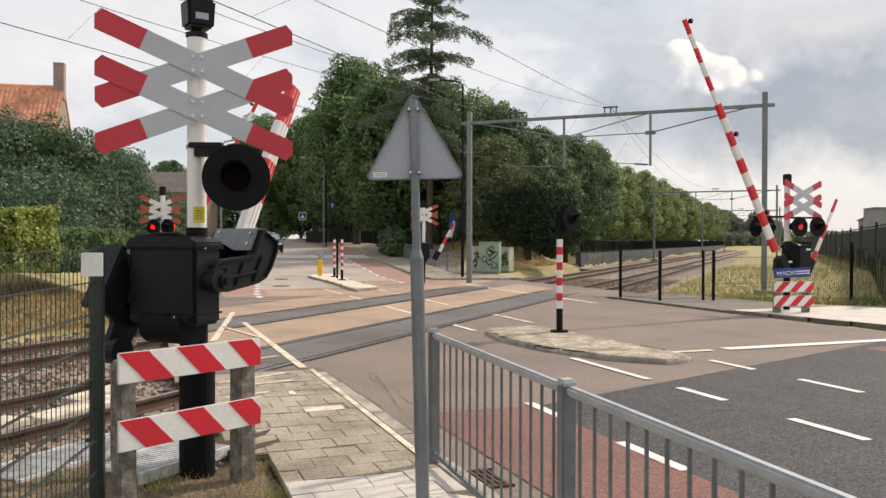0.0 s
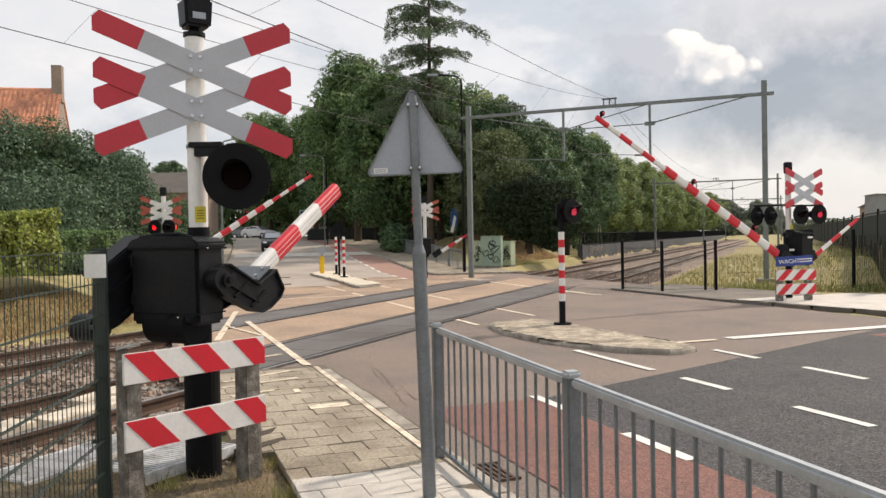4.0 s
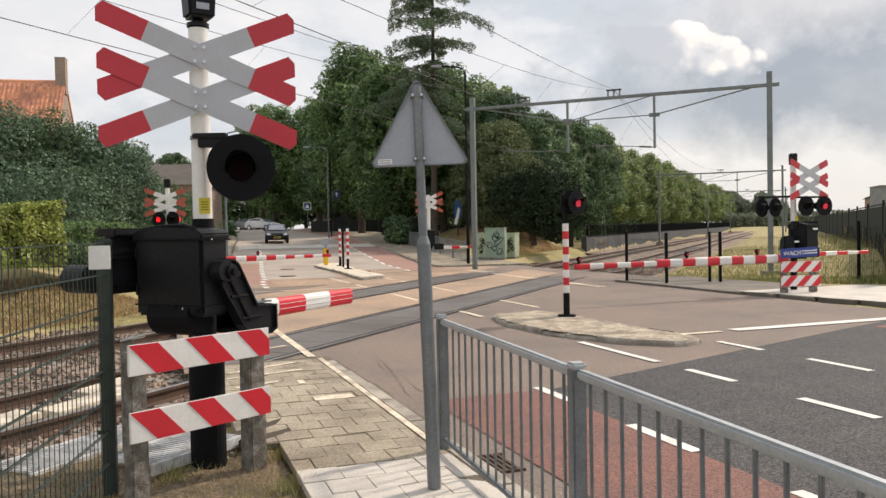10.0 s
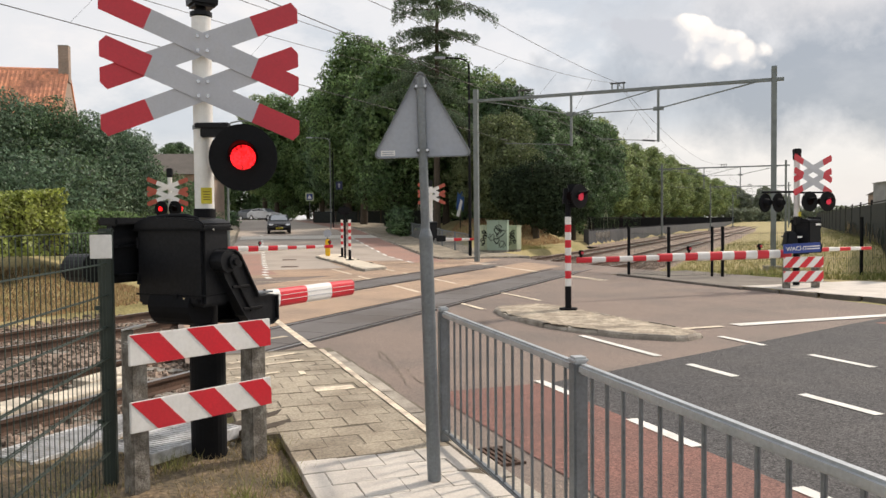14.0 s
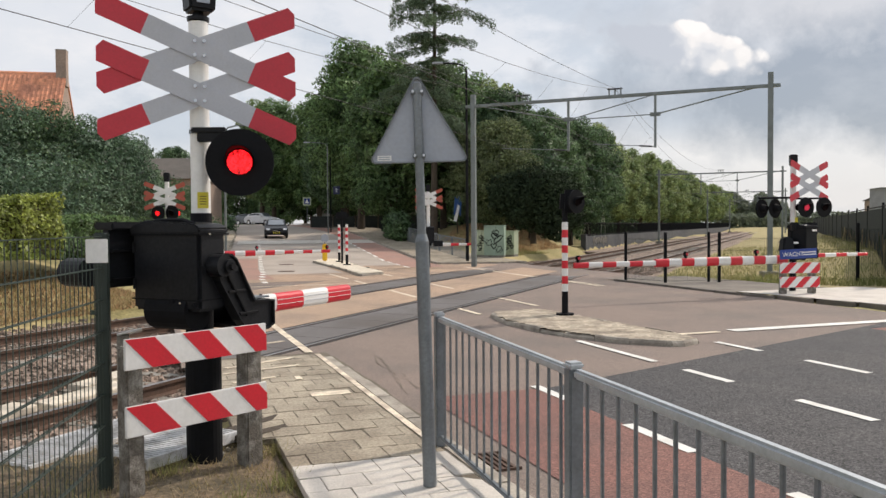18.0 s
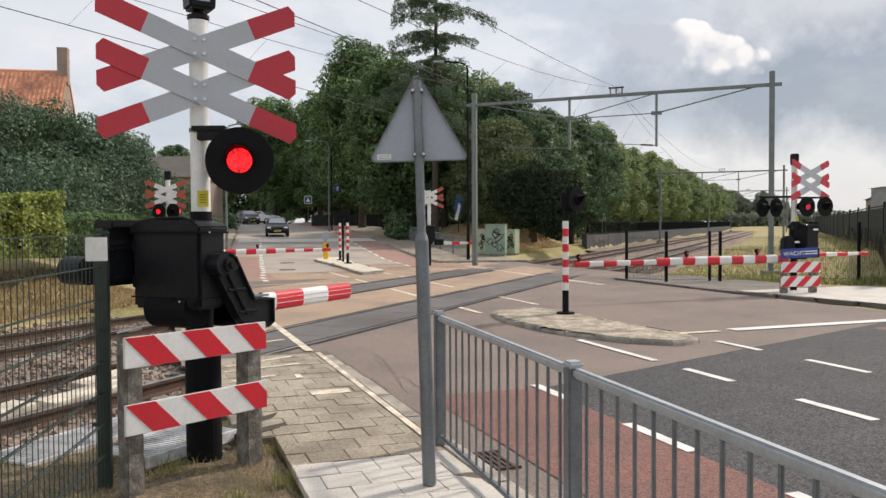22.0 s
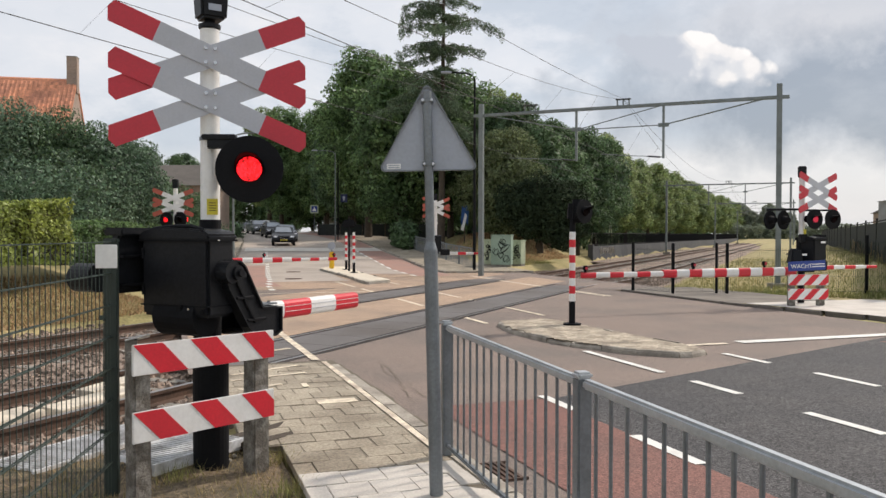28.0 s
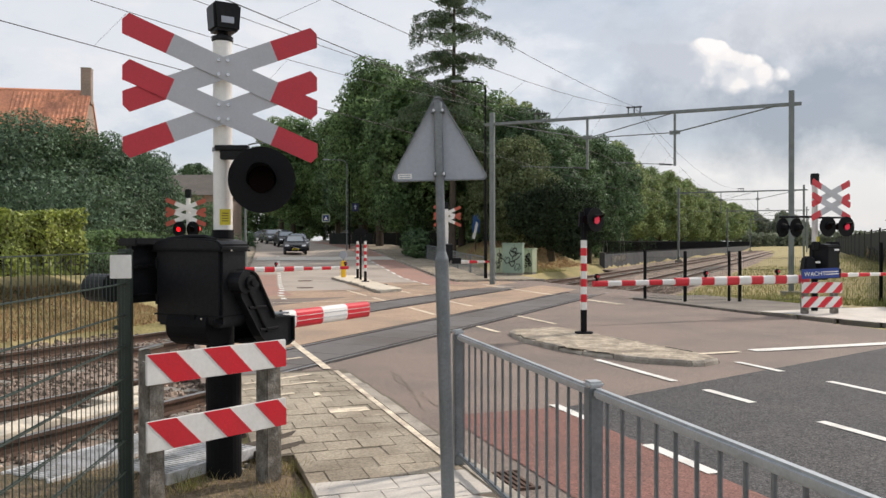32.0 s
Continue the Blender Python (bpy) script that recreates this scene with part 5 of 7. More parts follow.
    # counterweight on the other side, carried by the same shaft
    part("weight_arm", prism([(0.12, 0.30), (-0.36, 0.30), (-0.40, 0.08), (-0.62, 0.06), (-0.62, -0.11), (-0.40, -0.16), (0.12, -0.16)], 0.08, bevel=0.012), BLACK, arm, "black counterweight arm", at=pose(0, 0.80, 0))
    part("flange", box(0.52, 0.20, 0.06, (-0.13, 0.80, 0.31), bevel=0.012), BLACK, arm)
    part("rib", box(0.46, 0.12, 0.022, (-0.14, 0.77, 0.12), bevel=0.004), BLACK_DULL, arm)
    part("rib", box(0.46, 0.12, 0.022, (-0.14, 0.77, -0.10), bevel=0.004), BLACK_DULL, arm)
    part("counterweight", tube((-0.60, 0.70, -0.03), (-0.60, 0.92, -0.03), 0.105, sides=20), BLACK, arm, "round black counterweight")
    part("shaft", tube((0, 0.1, 0), (0, 0.84, 0), 0.045, sides=14), BLACK_DULL, arm)
    return th


def far_signal(name, at, boom_dir, hub, length, bands, rows, lamps, short=None, buck=True, label="", red=None, white=None, lights=(), thick=0.19, back=False, cross_at=(0.0, 3.08), cross_turn=0, seat=0.0, simple=False, bar=0.999, gap=0.0, drop=0.25, thin=0.0, start=0.3):
    th = empty("crossing_signal", pose(*at))
    tagged(th, label, "crossing signal", "signals of the level crossing")
    part("post_foot", tube((0, 0, -0.1), (0, 0, 1.66), 0.083, sides=16), BLACK_DULL, th, "black lower post")
    part("post", tube((0, 0, 1.64), (0, 0, 3.25), 0.0745, sides=16), WHITE, th, "white round post")
    holder = empty("cross_frame", pose(cross_at[0], 0, 0, 0, 0, ACROSS + cross_turn + (180 if back else 0)))
    holder.parent = th
    crossbuck(holder, -0.11, cross_at[1], red=red, white=white, scale=bar)
    part("loudspeaker", box(0.17, 0.17, 0.30, (0, 0, 3.40), bevel=0.02, taper=1.06), BLACK, th, "black sounder box on top")
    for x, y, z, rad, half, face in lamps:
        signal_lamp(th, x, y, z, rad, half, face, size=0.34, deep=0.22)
        part("bracket", tube((0, 0, z + rad * 0.9), (x, y + 0.04, z + rad * 0.9), 0.025, sides=8), BLACK, th, "black lamp bracket")
    turn = math.degrees(math.atan2(boom_dir[1], boom_dir[0]))
    machine(th, pose(seat, -0.1, 0, 0, 0, turn), 0.42, 0.62, 0.98, 1.70)
    base = empty("yoke_seat", pose(hub[0] - at[0], hub[1] - at[1], hub[2] - at[2], 0, 0, turn))
    base.parent = th
    arm = boom_part(base, (0, 0, 0), length, thick, bands, rows, drop=-drop, start=start, taper=0.5, lights=lights, arm=not simple, thin=thin)
    if short and not simple:
        part("weight_arm", box(0.5, 0.06, 0.2, (-0.35, 0.5, 0.0), bevel=0.01), BLACK, arm, "black counterweight arm")
    return th, turn


def signals():
    near_signal()
    th, turn = far_signal("r", (9.36, 21.15, 0.1), (-0.9257, -0.3783), (9.393, 20.75, 1.41), 6.83, 17, BOOM_ROWS,
                          [(0.24, -0.22, 2.16, 0.26, 4, ACROSS), (0.76, -0.12, 2.16, 0.26, 1, ACROSS)], short=True,
                          label="far crossing post with double cross, lamp pair and long barrier", lights=(6.73, 3.7, 1.5), thick=0.215, cross_at=(0.33, 3.02), cross_turn=8, seat=0.20, simple=True, drop=0.489, thin=0.6, start=0.5)
    # pair of lamps that faces the other way, on an arm
    part("lamp_arm", tube((-0.05, 0, 2.42), (-0.85, 0.2, 2.42), 0.03, sides=8), BLACK, th, "black lamp arm")
    for x, y in ((-0.42, 0.1), (-0.74, 0.18)):
        bm = tube((x, y, 2.14), (x - 0.02, y + 0.03, 2.14), 0.25, sides=28)
        bm = tube((x, y, 2.14), (x + 0.06, y - 0.14, 2.14), 0.12, 0.08, sides=16, bm=bm)
        part("rear_lamp", bm, BLACK_DULL, th, "black lamp seen from behind")
    base = empty("yoke_seat", pose(0.55, 0.25, 1.13, 0, 0, turn + 180))
    base.parent = th
    boom_part(base, (0, 0, 0), 2.15, 0.12, 5, BOOM_ROWS, drop=-0.25, start=0.15, taper=0.7, arm=False)
    part("gear_box", box(0.34, 0.36, 0.42, (-0.22, -0.12, 1.18), bevel=0.04, taper=0.7), BLACK, th, "black gear casing")
    part("top_box", box(0.26, 0.28, 0.16, (0.42, -0.1, 1.68), bevel=0.02), BLACK, th, "black terminal box")
    part("top_box", box(0.16, 0.2, 0.22, (-0.02, -0.12, 1.66), bevel=0.02), BLACK, th, "black terminal box")
    for x, y, z in ((0.36, -0.46, 1.56), (-0.12, -0.46, 1.24)):
        part("label_plate", box(0.12, 0.01, 0.05, (x, y, z)), WHITE, th, "small white label")
    part("sticker", box(0.07, 0.004, 0.15, (0.05, -0.085, 1.82)), YELLOW_STICKER, th, "yellow sticker")
    # across the railway, left of the road
    far_signal("l", (-8.95, 26.6, 0.1), (0.789, 0.614), (-8.884, 26.139, 1.54), 6.12, 15, BOOM_ROWS,
               [(-0.22, -0.25, 2.22, 0.25, 2, -18), (0.24, -0.25, 2.22, 0.25, 3, -18)], short=True, cross_at=(-0.08, 2.93), bar=0.87, red=ORANGE_RED, white=WHITE,
               label="crossing post beyond the tracks with faded red cross and barrier", lights=(6.0, 3.2), thick=0.20, back=False, drop=0.611, thin=0.6, start=0.5, simple=True)
    # across the railway, right of the road
    far_signal("f", (-0.45, 35.6, 0.1), (0.98, 0.2), (-0.1, 35.6, 1.25), 1.75, 4, BOOM_ROWS,
               [(-0.2, 0.3, 2.3, 0.26, 1, 180)], red=ORANGE_RED, white=WHITE, label="small far crossing post with faded cross and short barrier", thick=0.16, simple=True, bar=0.87)
    # lamp over the near island post
    th = empty("signal_lamp", pose(2.50, 15.75, 0.13))
    tagged(th, "black signal lamp on a post above the traffic island", "signal lamp", "signals of the level crossing")
    part("post", tube((0, 0.10, 0), (0, 0.10, 2.25), 0.055, sides=14), BLACK_DULL, th, "black post")
    part("head", box(0.42, 0.30, 0.46, (0.10, 0.12, 2.18), bevel=0.08, taper=0.86), BLACK_DULL, th, "black lamp head")
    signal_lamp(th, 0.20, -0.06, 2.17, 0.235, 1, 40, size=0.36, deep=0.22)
    th = empty("signal_lamp", pose(-4.55, 37.9, 0.1))
    tagged(th, "black double signal lamp over the far traffic island", "signal lamp", "signals of the level crossing")
    part("post", tube((0, 0, 0), (0, 0, 2.5), 0.05, sides=10), BLACK_DULL, th, "black post")
    part("head", box(0.62, 0.25, 0.36, (0, 0, 2.25), bevel=0.08), BLACK_DULL, th, "black lamp heads seen from behind")
    # boards, with the blue sign over the far one
    barrier_boards((-1.725, 5.78, 0.0), 49.6, 1.155, (1.0, 0.545), 0.21, "red and white striped guard boards on concrete posts", ((-0.49, 0.13), (0.49, 0.15)))
    barrier_boards((9.12, 20.2, 0.09), 6.0, 1.06, (0.63, 0.27), 0.27, "far red and white striped guard boards on concrete posts", ((-0.40, 0.15), (0.38, 0.16)), flip=-1)
    sg = empty("warning_plate", pose(9.08, 20.1, -0.04, 0, 0, 6.0))
    tagged(sg, "blue enamel warning plate with white lettering", "sign")
    part("plate", box(0.98, 0.02, 0.24, (0, 0, 1.12), bevel=0.004), BLUE, sg, at=pose(0, 0, 0, 0, -2.5, 0))
    cu = bpy.data.curves.new("text", "FONT")
    cu.body, cu.size, cu.extrude = "WACHT", 0.15, 0.002
    tob = new("tmp_text", cu)
    me = bpy.data.meshes.new_from_object(tob.evaluated_get(bpy.context.evaluated_depsgraph_get()))
    bpy.data.objects.remove(tob)
    part("lettering", me, WHITE, sg, "white capital letters", at=pose(-0.47, -0.0135, 1.045, 90, 0, 0) @ pose(0, 0, 0, 0, 0, 2.5))
    for k in range(2):
        part("print_bar", box(0.34, 0.003, 0.026, (0.30, -0.0115, 1.150 - k * 0.06)), WHITE, sg, "white line of small print", at=pose(0, 0, 0, 0, -2.5, 0))


# ---------------------------------------------------------------- fences


def mesh_panel(parent, L, h, z0, pitch=0.05, rods=(0.03, 0.63, 1.23, 1.70), wire=0.003, fold=None):
    """One panel of double-rod mesh: upright wires and paired cross rods, in one mesh each kind."""
    bm = bmesh.new()
    k = int(L / pitch)
    verts, faces = [], []
    def bar(a, b, r):
        a, b = Vector(a), Vector(b)
        d = (b - a).normalized()
        u = d.orthogonal().normalized()
        v = d.cross(u)
        i = len(verts)
        for p in (a, b):
            for c in range(4):
                an = c * math.pi / 2
                verts.append(tuple(p + (u * math.cos(an) + v * math.sin(an)) * r))
        for c in range(4):
            d_ = (c + 1) % 4
            faces.append((i + c, i + d_, i + 4 + d_, i + 4 + c))
    for j in range(k + 1):
        bar((j * pitch, 0, z0), (j * pitch, 0, z0 + h), wire)
    uprights = quads(verts, faces)
    part("wire_mesh", uprights, FENCE, parent, "thin upright wires")
    for z in rods:
        verts.clear(), faces.clear()
        for y in (-0.009, 0.009):
            bar((-0.01, y, z0 + z), (L + 0.01, y, z0 + z), wire * 1.35)
        part("cross_rod", quads(verts, faces), FENCE, parent, "paired cross rods")


def fences():
    # near fence, from beside the boards back along the pavement
    a, b = Vector((-2.36, 5.62)), Vector((-2.18, 3.95))
    turn = math.degrees(math.atan2((b - a).y, (b - a).x))
    L = 2.5
    for i in range(2):
        o = a + (b - a).normalized() * (L + 0.06) * i
        ob = empty("mesh_fence", pose(o.x, o.y, 0.0, 0, 0, turn))
        tagged(ob, "dark green wire mesh fence panel with steel posts", "fence", "panels of the mesh fences")
        mesh_panel(ob, L, 1.75, 0.03, 0.078, tuple(0.21 + 0.2215 * k for k in range(8)), 0.0034)
        part("post", box(0.06, 0.09, 1.79, (-0.03, 0, 0.895), bevel=0.006), FENCE_POST, ob, "square green post")
        part("post_cap", box(0.068, 0.098, 0.03, (-0.03, 0, 1.80), bevel=0.008), FENCE_POST, ob)
        for z in (0.46, 0.86, 1.26):
            part("clip", box(0.03, 0.04, 0.03, (0.0, -0.055, z + 0.0), bevel=0.004), FENCE, ob)
    sg = empty("notice_plate", pose(-2.225, 5.24, 1.70, 0, 0, 12))
    tagged(sg, "blank white plastic plate fixed to the fence post", "plate")
    part("plate", box(0.135, 0.008, 0.155, (0, 0, 0), bevel=0.003), WHITE, sg)
    # far fence beyond the road
    pts = [(6.05, 25.9), (6.95, 24.55), (8.35, 24.75), (8.62, 24.6), (13.05, 24.9), (15.5, 25.1), (18.0, 25.3), (20.5, 25.5)]
    for i in range(len(pts) - 1):
        (xa, ya), (xb, yb) = pts[i], pts[i + 1]
        L = math.hypot(xb - xa, yb - ya)
        ob = empty("mesh_fence", pose(xa, ya, 0.02, 0, 0, math.degrees(math.atan2(yb - ya, xb - xa))))
        tagged(ob, "black wire mesh fence beside the pavement", "fence", "panels of the mesh fences")
        top = 1.45 if i < 4 else 1.7
        mesh_panel(ob, L - 0.06, top - 0.1, 0.05, 0.06, (0.03, 0.5, 0.95, top - 0.15), 0.0035)
        part("post", box(0.075, 0.075, top + 0.12, (0, 0, (top + 0.12) / 2), bevel=0.006), BLACK_DULL, ob, "square black post")
    # dark screened fence that runs along the railway on its right
    for i in range(16):
        p0 = 26 + i * 6.0
        q = 3.0
        x0, y0 = T(q, p0)
        ob = empty("screen_fence", pose(x0, y0, -0.2, 0, 0, math.degrees(math.atan2(TY, TX))))
        tagged(ob, "tall dark screened fence along the railway", "fence", "panels of the screened fence")
        part("screen", box(5.9, 0.03, 2.5, (3.0, 0, 1.3)), DARK_SCREEN, ob)
        part("post", tube((0, 0, 0), (0, 0, 2.75), 0.04, sides=8), BLACK_DULL, ob)
        if i < 5:
            rg = random.Random(i)
            for k in range(38):
                hh = rg.uniform(0.5, 1.5)
                part("reed_slat", box(0.07, 0.02, hh, (0.15 + k * 0.152 + rg.uniform(-0.06, 0.06), 0.05, 0.3 + hh / 2), rot=Matrix.Rotation(rg.uniform(-0.05, 0.05), 3, "Y")), (DARK_SCREEN, SOIL, DARK_SCREEN, BLADE_DRY, LEAF_BLACK)[k % 5], ob, "weathered slat")
        part("rail", tube((0, 0, 2.62), (6.0, 0, 2.62), 0.025, sides=6), BLACK_DULL, ob)
    # retaining wall with a black fence, along the other side
    for i in range(24):
        p0 = 68 + i * 9.0
        x0, y0 = T(-16.2, p0)
        ob = empty("retaining_wall", pose(x0, y0, -0.4, 0, 0, math.degrees(math.atan2(TY, TX))))
        tagged(ob, "low dark grey retaining wall with a black fence along the railway", "wall", "lengths of the retaining wall")
        part("wall", box(8.98, 0.25, 1.25, (4.5, 0, 0.62), bevel=0.02), WALL_DARK, ob)
        bm = None
        for z in (1.35, 2.35):
            part("rail", tube((0, 0, z), (9, 0, z), 0.03, sides=6), BLACK_DULL, ob)
        pitch, r_ = (0.18, 0.014) if i < 3 else (0.36, 0.035) if i < 8 else (0.9, 0.12)
        bar = finish(tube((0, 0, 1.25), (0, 0, 2.42), r_, sides=4))
        for k in range(int(9 / pitch)):
            part("bar", bar, BLACK_DULL, ob, at=pose(k * pitch, 0, 0))
        if i == 0:
            part("end_pillar", box(0.4, 0.45, 1.4, (-0.1, 0, 0.7), bevel=0.02), WALL_DARK, ob, "dark end pillar")


# ---------------------------------------------------------------- masts and overhead line


def portal(p, q0, q1, h, detail=True):
    ob = empty("overhead_portal", pose(0, 0, 0))
    tagged(ob, "galvanised steel portal carrying the overhead line", "portal", "portals over the railway")
    (xa, ya), (xb, yb) = T(q0, p), T(q1, p)
    for x, y in ((xa, ya), (xb, yb)):
        part("mast", box(0.20, 0.20, h + 0.2, (x, y, h / 2 - 0.1), rot=Matrix.Rotation(-math.atan2(TX, TY), 3, "Z"), bevel=0.01), MAST, ob)
        part("footing", box(0.6, 0.6, 0.4, (x, y, -0.2), bevel=0.02), CONCRETE, ob)
    a, b = Vector((xa, ya, h - 0.51)), Vector((xb, yb, h - 0.51))
    d = (b - a).normalized()
    part("beam", box((b - a).length + 0.7, 0.12, 0.13, (a + b) / 2 + Vector((0, 0, 0)), rot=(d.to_track_quat("X", "Z")).to_matrix(), bevel=0.01), MAST, ob)
    turn = Matrix.Rotation(-math.atan2(TX, TY), 3, "Z")
    for qd, qi, qw in ((-5.0, -6.62, -7.54), (-8.57, -10.60, -11.52)):
        x, y = T(qd, p)
        part("drop_post", box(0.09, 0.09, 2.12, (x, y, h - 0.55 - 1.06), rot=turn), MAST, ob)
        part("node_plate", box(0.42, 0.03, 0.16, (x, y, h - 1.33), rot=turn, bevel=0.01), MAST, ob)
        part("registration_arm", tube((x, y, h - 2.62), (*T(qw, p), h - 2.42), 0.015, sides=6), MAST, ob)
        part("insulator", tube((*T(qd - 0.12, p), h - 2.62), (*T(qd - 0.62, p), h - 2.57), 0.035, sides=8), WALL_DARK, ob, "dark ribbed insulator")
        part("insulator", box(0.62, 0.12, 0.05, (*T(qi, p), h - 0.20), rot=turn, bevel=0.01), WALL_DARK, ob)
        for dq in (-0.24, 0.0, 0.24):
            part("pin", box(0.05, 0.05, 0.30, (*T(qi + dq, p), h - 0.31)), MAST, ob)
    # stays from the beam to the drop posts
    pts = [T(q1, p), T(-5.0, p), T(-8.57, p), T(q0, p)]
    part("stay", tube((*T(-1.35, p), h - 0.56), (*pts[1], h - 1.33), 0.028, sides=6), MAST, ob)
    part("stay", tube((*pts[1], h - 1.33), (*pts[2], h - 1.36), 0.022, sides=6), MAST, ob)
    part("stay", tube((*T(-5.14, p), h - 0.56), (*pts[2], h - 1.36), 0.022, sides=6), MAST, ob)
    part("stay", tube((*pts[2], h - 1.36), (*T(-12.4, p), h - 0.56), 0.022, sides=6), MAST, ob)
    return ob


PORTALS = (-22.0, 33.2, 88.0, 143.0, 198.0)


def overhead():
    for p in PORTALS[1:]:
        portal(p, -12.85, -0.7, 7.6)
    for qw, qi, low in ((-7.54, -6.62, 1.92), (-11.4, -10.60, 1.65)):
        for name, q, z, sag, r in (("contact_wire", qw, 5.30, 0.0, 0.008), ("carrier_wire", qi, 7.40, low, 0.006), ("feeder_wire", qi, 7.42, 1.03, 0.007)):
            ob = empty(name)
            tagged(ob, "thin dark overhead wire over the track", "overhead wire", "wires of the overhead line")
            for a, b in zip(PORTALS[:-1], PORTALS[1:]):
                k_ = 20 if sag else 10
                pts = [Vector((*T(q, a + (b - a) * k / k_), z - sag * 4 * (k / k_) * (1 - k / k_))) for k in range(k_ + 1)]
                part("span", path_tube(pts, r, 6), WIRE, ob)
        ob = empty("droppers")
        tagged(ob, "thin dropper wires between carrier and contact wire", "overhead wire", "wires of the overhead line")
        for a, b in zip(PORTALS[:3], PORTALS[1:4]):
            for k in range(1, 12):
                f = k / 12
                p = a + (b - a) * f
                part("dropper", tube((*T(qw, p), 5.30), (*T(qi, p), 7.40 - low * 4 * f * (1 - f)), 0.003, sides=4), WIRE, ob)


def street_lamp(at, h, arm, turn, mat=None, r=0.06):
    ob = empty("street_lamp", pose(*at, 0, 0, turn))
    tagged(ob, "slim grey street lamp with a curved arm", "street lamp", "street lamps")
    part("pole", tube((0, 0, 0), (0, 0, h), r, r * 0.55, sides=10), mat or MAST, ob)
    part("arm", path_tube([(0, 0, h), (arm * 0.12, 0, h + 0.22), (arm * 0.4, 0, h + 0.3), (arm, 0, h + 0.34)], r * 0.5, 8), mat or MAST, ob)
    part("lamp_head", box(0.55, 0.18, 0.10, (arm + 0.2, 0, h + 0.34), bevel=0.03), SIGN_BACK, ob)


def poles():
    street_lamp((-8.2, 31.0, 0.05), 5.4, 1.15, 15)
    street_lamp((1.42, 39.5, 0.05), 9.4, 1.2, 180, BLACK_DULL, 0.085)
    street_lamp((-9.6, 70.0, 1.2), 7.6, 1.6, 180)
    # junction cabinets on the verge, with scrawls
    for x, y, w, d, h, m, t in ((3.05, 43.3, 1.10, 0.55, 1.66, CABINET, -16), (4.02, 44.2, 0.58, 0.62, 1.36, CABINET_PALE, -30), (2.36, 44.0, 0.50, 0.5, 1.40, CABINET_PALE, -18)):
        z = 0.12
        ob = empty("junction_cabinet", pose(x, y, z, 0, 0, t))
        tagged(ob, "pale green utility cabinet scrawled with black paint", "cabinet", "utility cabinets")
        part("plinth", box(w * 0.94, d * 0.9, 0.12, (0, 0, 0.05)), CONCRETE, ob)
        b = part("body", box(w, d, h - 0.1, (0, 0, 0.1 + (h - 0.1) / 2), bevel=0.02), m, ob)
        part("roof", box(w + 0.05, d + 0.06, 0.06, (0, 0, h + 0.03), bevel=0.015), m, ob)
        part("door_seam", box(0.012, 0.01, h - 0.25, (w * 0.1, -d / 2 - 0.002, 0.1 + h / 2)), BLACK_DULL, b)
        rng = random.Random(int(w * 100))
        for k in range(6):
            cx, cz, rad = rng.uniform(-w * 0.30, w * 0.30), 0.35 + (h - 0.6) * (k + 0.5) / 6, rng.uniform(0.14, 0.24) * min(1.0, w)
            if k % 3 == 1:
                curve = [(0.9 * math.sin(a) ** 3, (13 * math.cos(a) - 5 * math.cos(2 * a) - 2 * math.cos(3 * a)) / 15) for a in (i * 0.4488 for i in range(15))]
            else:
                ph = rng.uniform(0, 6)
                curve = [(math.cos(a * 0.8 + ph) * (1 + 0.3 * math.sin(2 * a)), math.sin(a * 0.9 + ph) * (0.8 + 0.3 * math.cos(1.7 * a))) for a in range(10)]
            pts = [(max(-w * 0.46, min(w * 0.46, cx + rad * a)), -d / 2 - 0.006, max(0.2, min(h - 0.1, cz + rad * c))) for a, c in curve]
            part("scrawl", path_tube(pts, rng.uniform(0.018, 0.03), 5), BLACK_DULL, b, "black painted scrawl")
    # small posts and the yellow bollard with its round keep-right disc
    ob = empty("keep_right_post", pose(-5.75, 40.6, 0.1))
    tagged(ob, "yellow bollard with a round grey sign seen from behind", "bollard")
    part("shaft", box(0.24, 0.18, 0.85, (0, 0, 0.43), bevel=0.04), YELLOW, ob, "yellow plastic body")
    part("pole", tube((0, 0.0, 0.8), (0, 0.0, 1.25), 0.03, sides=8), STEEL, ob)
    part("disc", tube((0, -0.02, 1.15), (0, -0.05, 1.15), 0.2, sides=24), SIGN_BACK, ob, "round sign back")
    ob = empty("crossing_sign", pose(-15.0, 92.0, 1.7))
    tagged(ob, "yellow-framed pedestrian crossing sign on a pole", "traffic sign")
    part("pole", tube((0, 0, 0), (0, 0, 3.0), 0.04, sides=8), STEEL, ob)
    part("plate", box(0.95, 0.03, 0.95, (0, -0.05, 3.0), bevel=0.02), CABINET_PALE, ob, "pale yellow-green border plate")
    part("field", box(0.66, 0.03, 0.66, (0, -0.07, 3.0)), BLUE, ob)
    part("triangle", prism([(-0.25, -0.22), (0.25, -0.22), (0, 0.24)], 0.02), WHITE, ob, at=pose(0, -0.09, 3.0))
    ob = empty("blue_sign", pose(-9.9, 74.0, 1.25))
    tagged(ob, "dark pole with a small blue square sign", "traffic sign")
    part("pole", tube((0, 0, 0), (0, 0, 7.5), 0.06, sides=8), BLACK_DULL, ob)
    part("plate", box(0.62, 0.03, 0.75, (0.55, 0, 3.9), bevel=0.01), BLUE_SHADED, ob)
    part("mark", prism([(-0.06, -0.2), (0.06, -0.2), (0.06, 0.05), (0.16, 0.05), (0, 0.22), (-0.16, 0.05), (-0.06, 0.05)], 0.01), SIGN_BACK, ob, at=pose(0.55, -0.025, 3.9))


# ---------------------------------------------------------------- plants


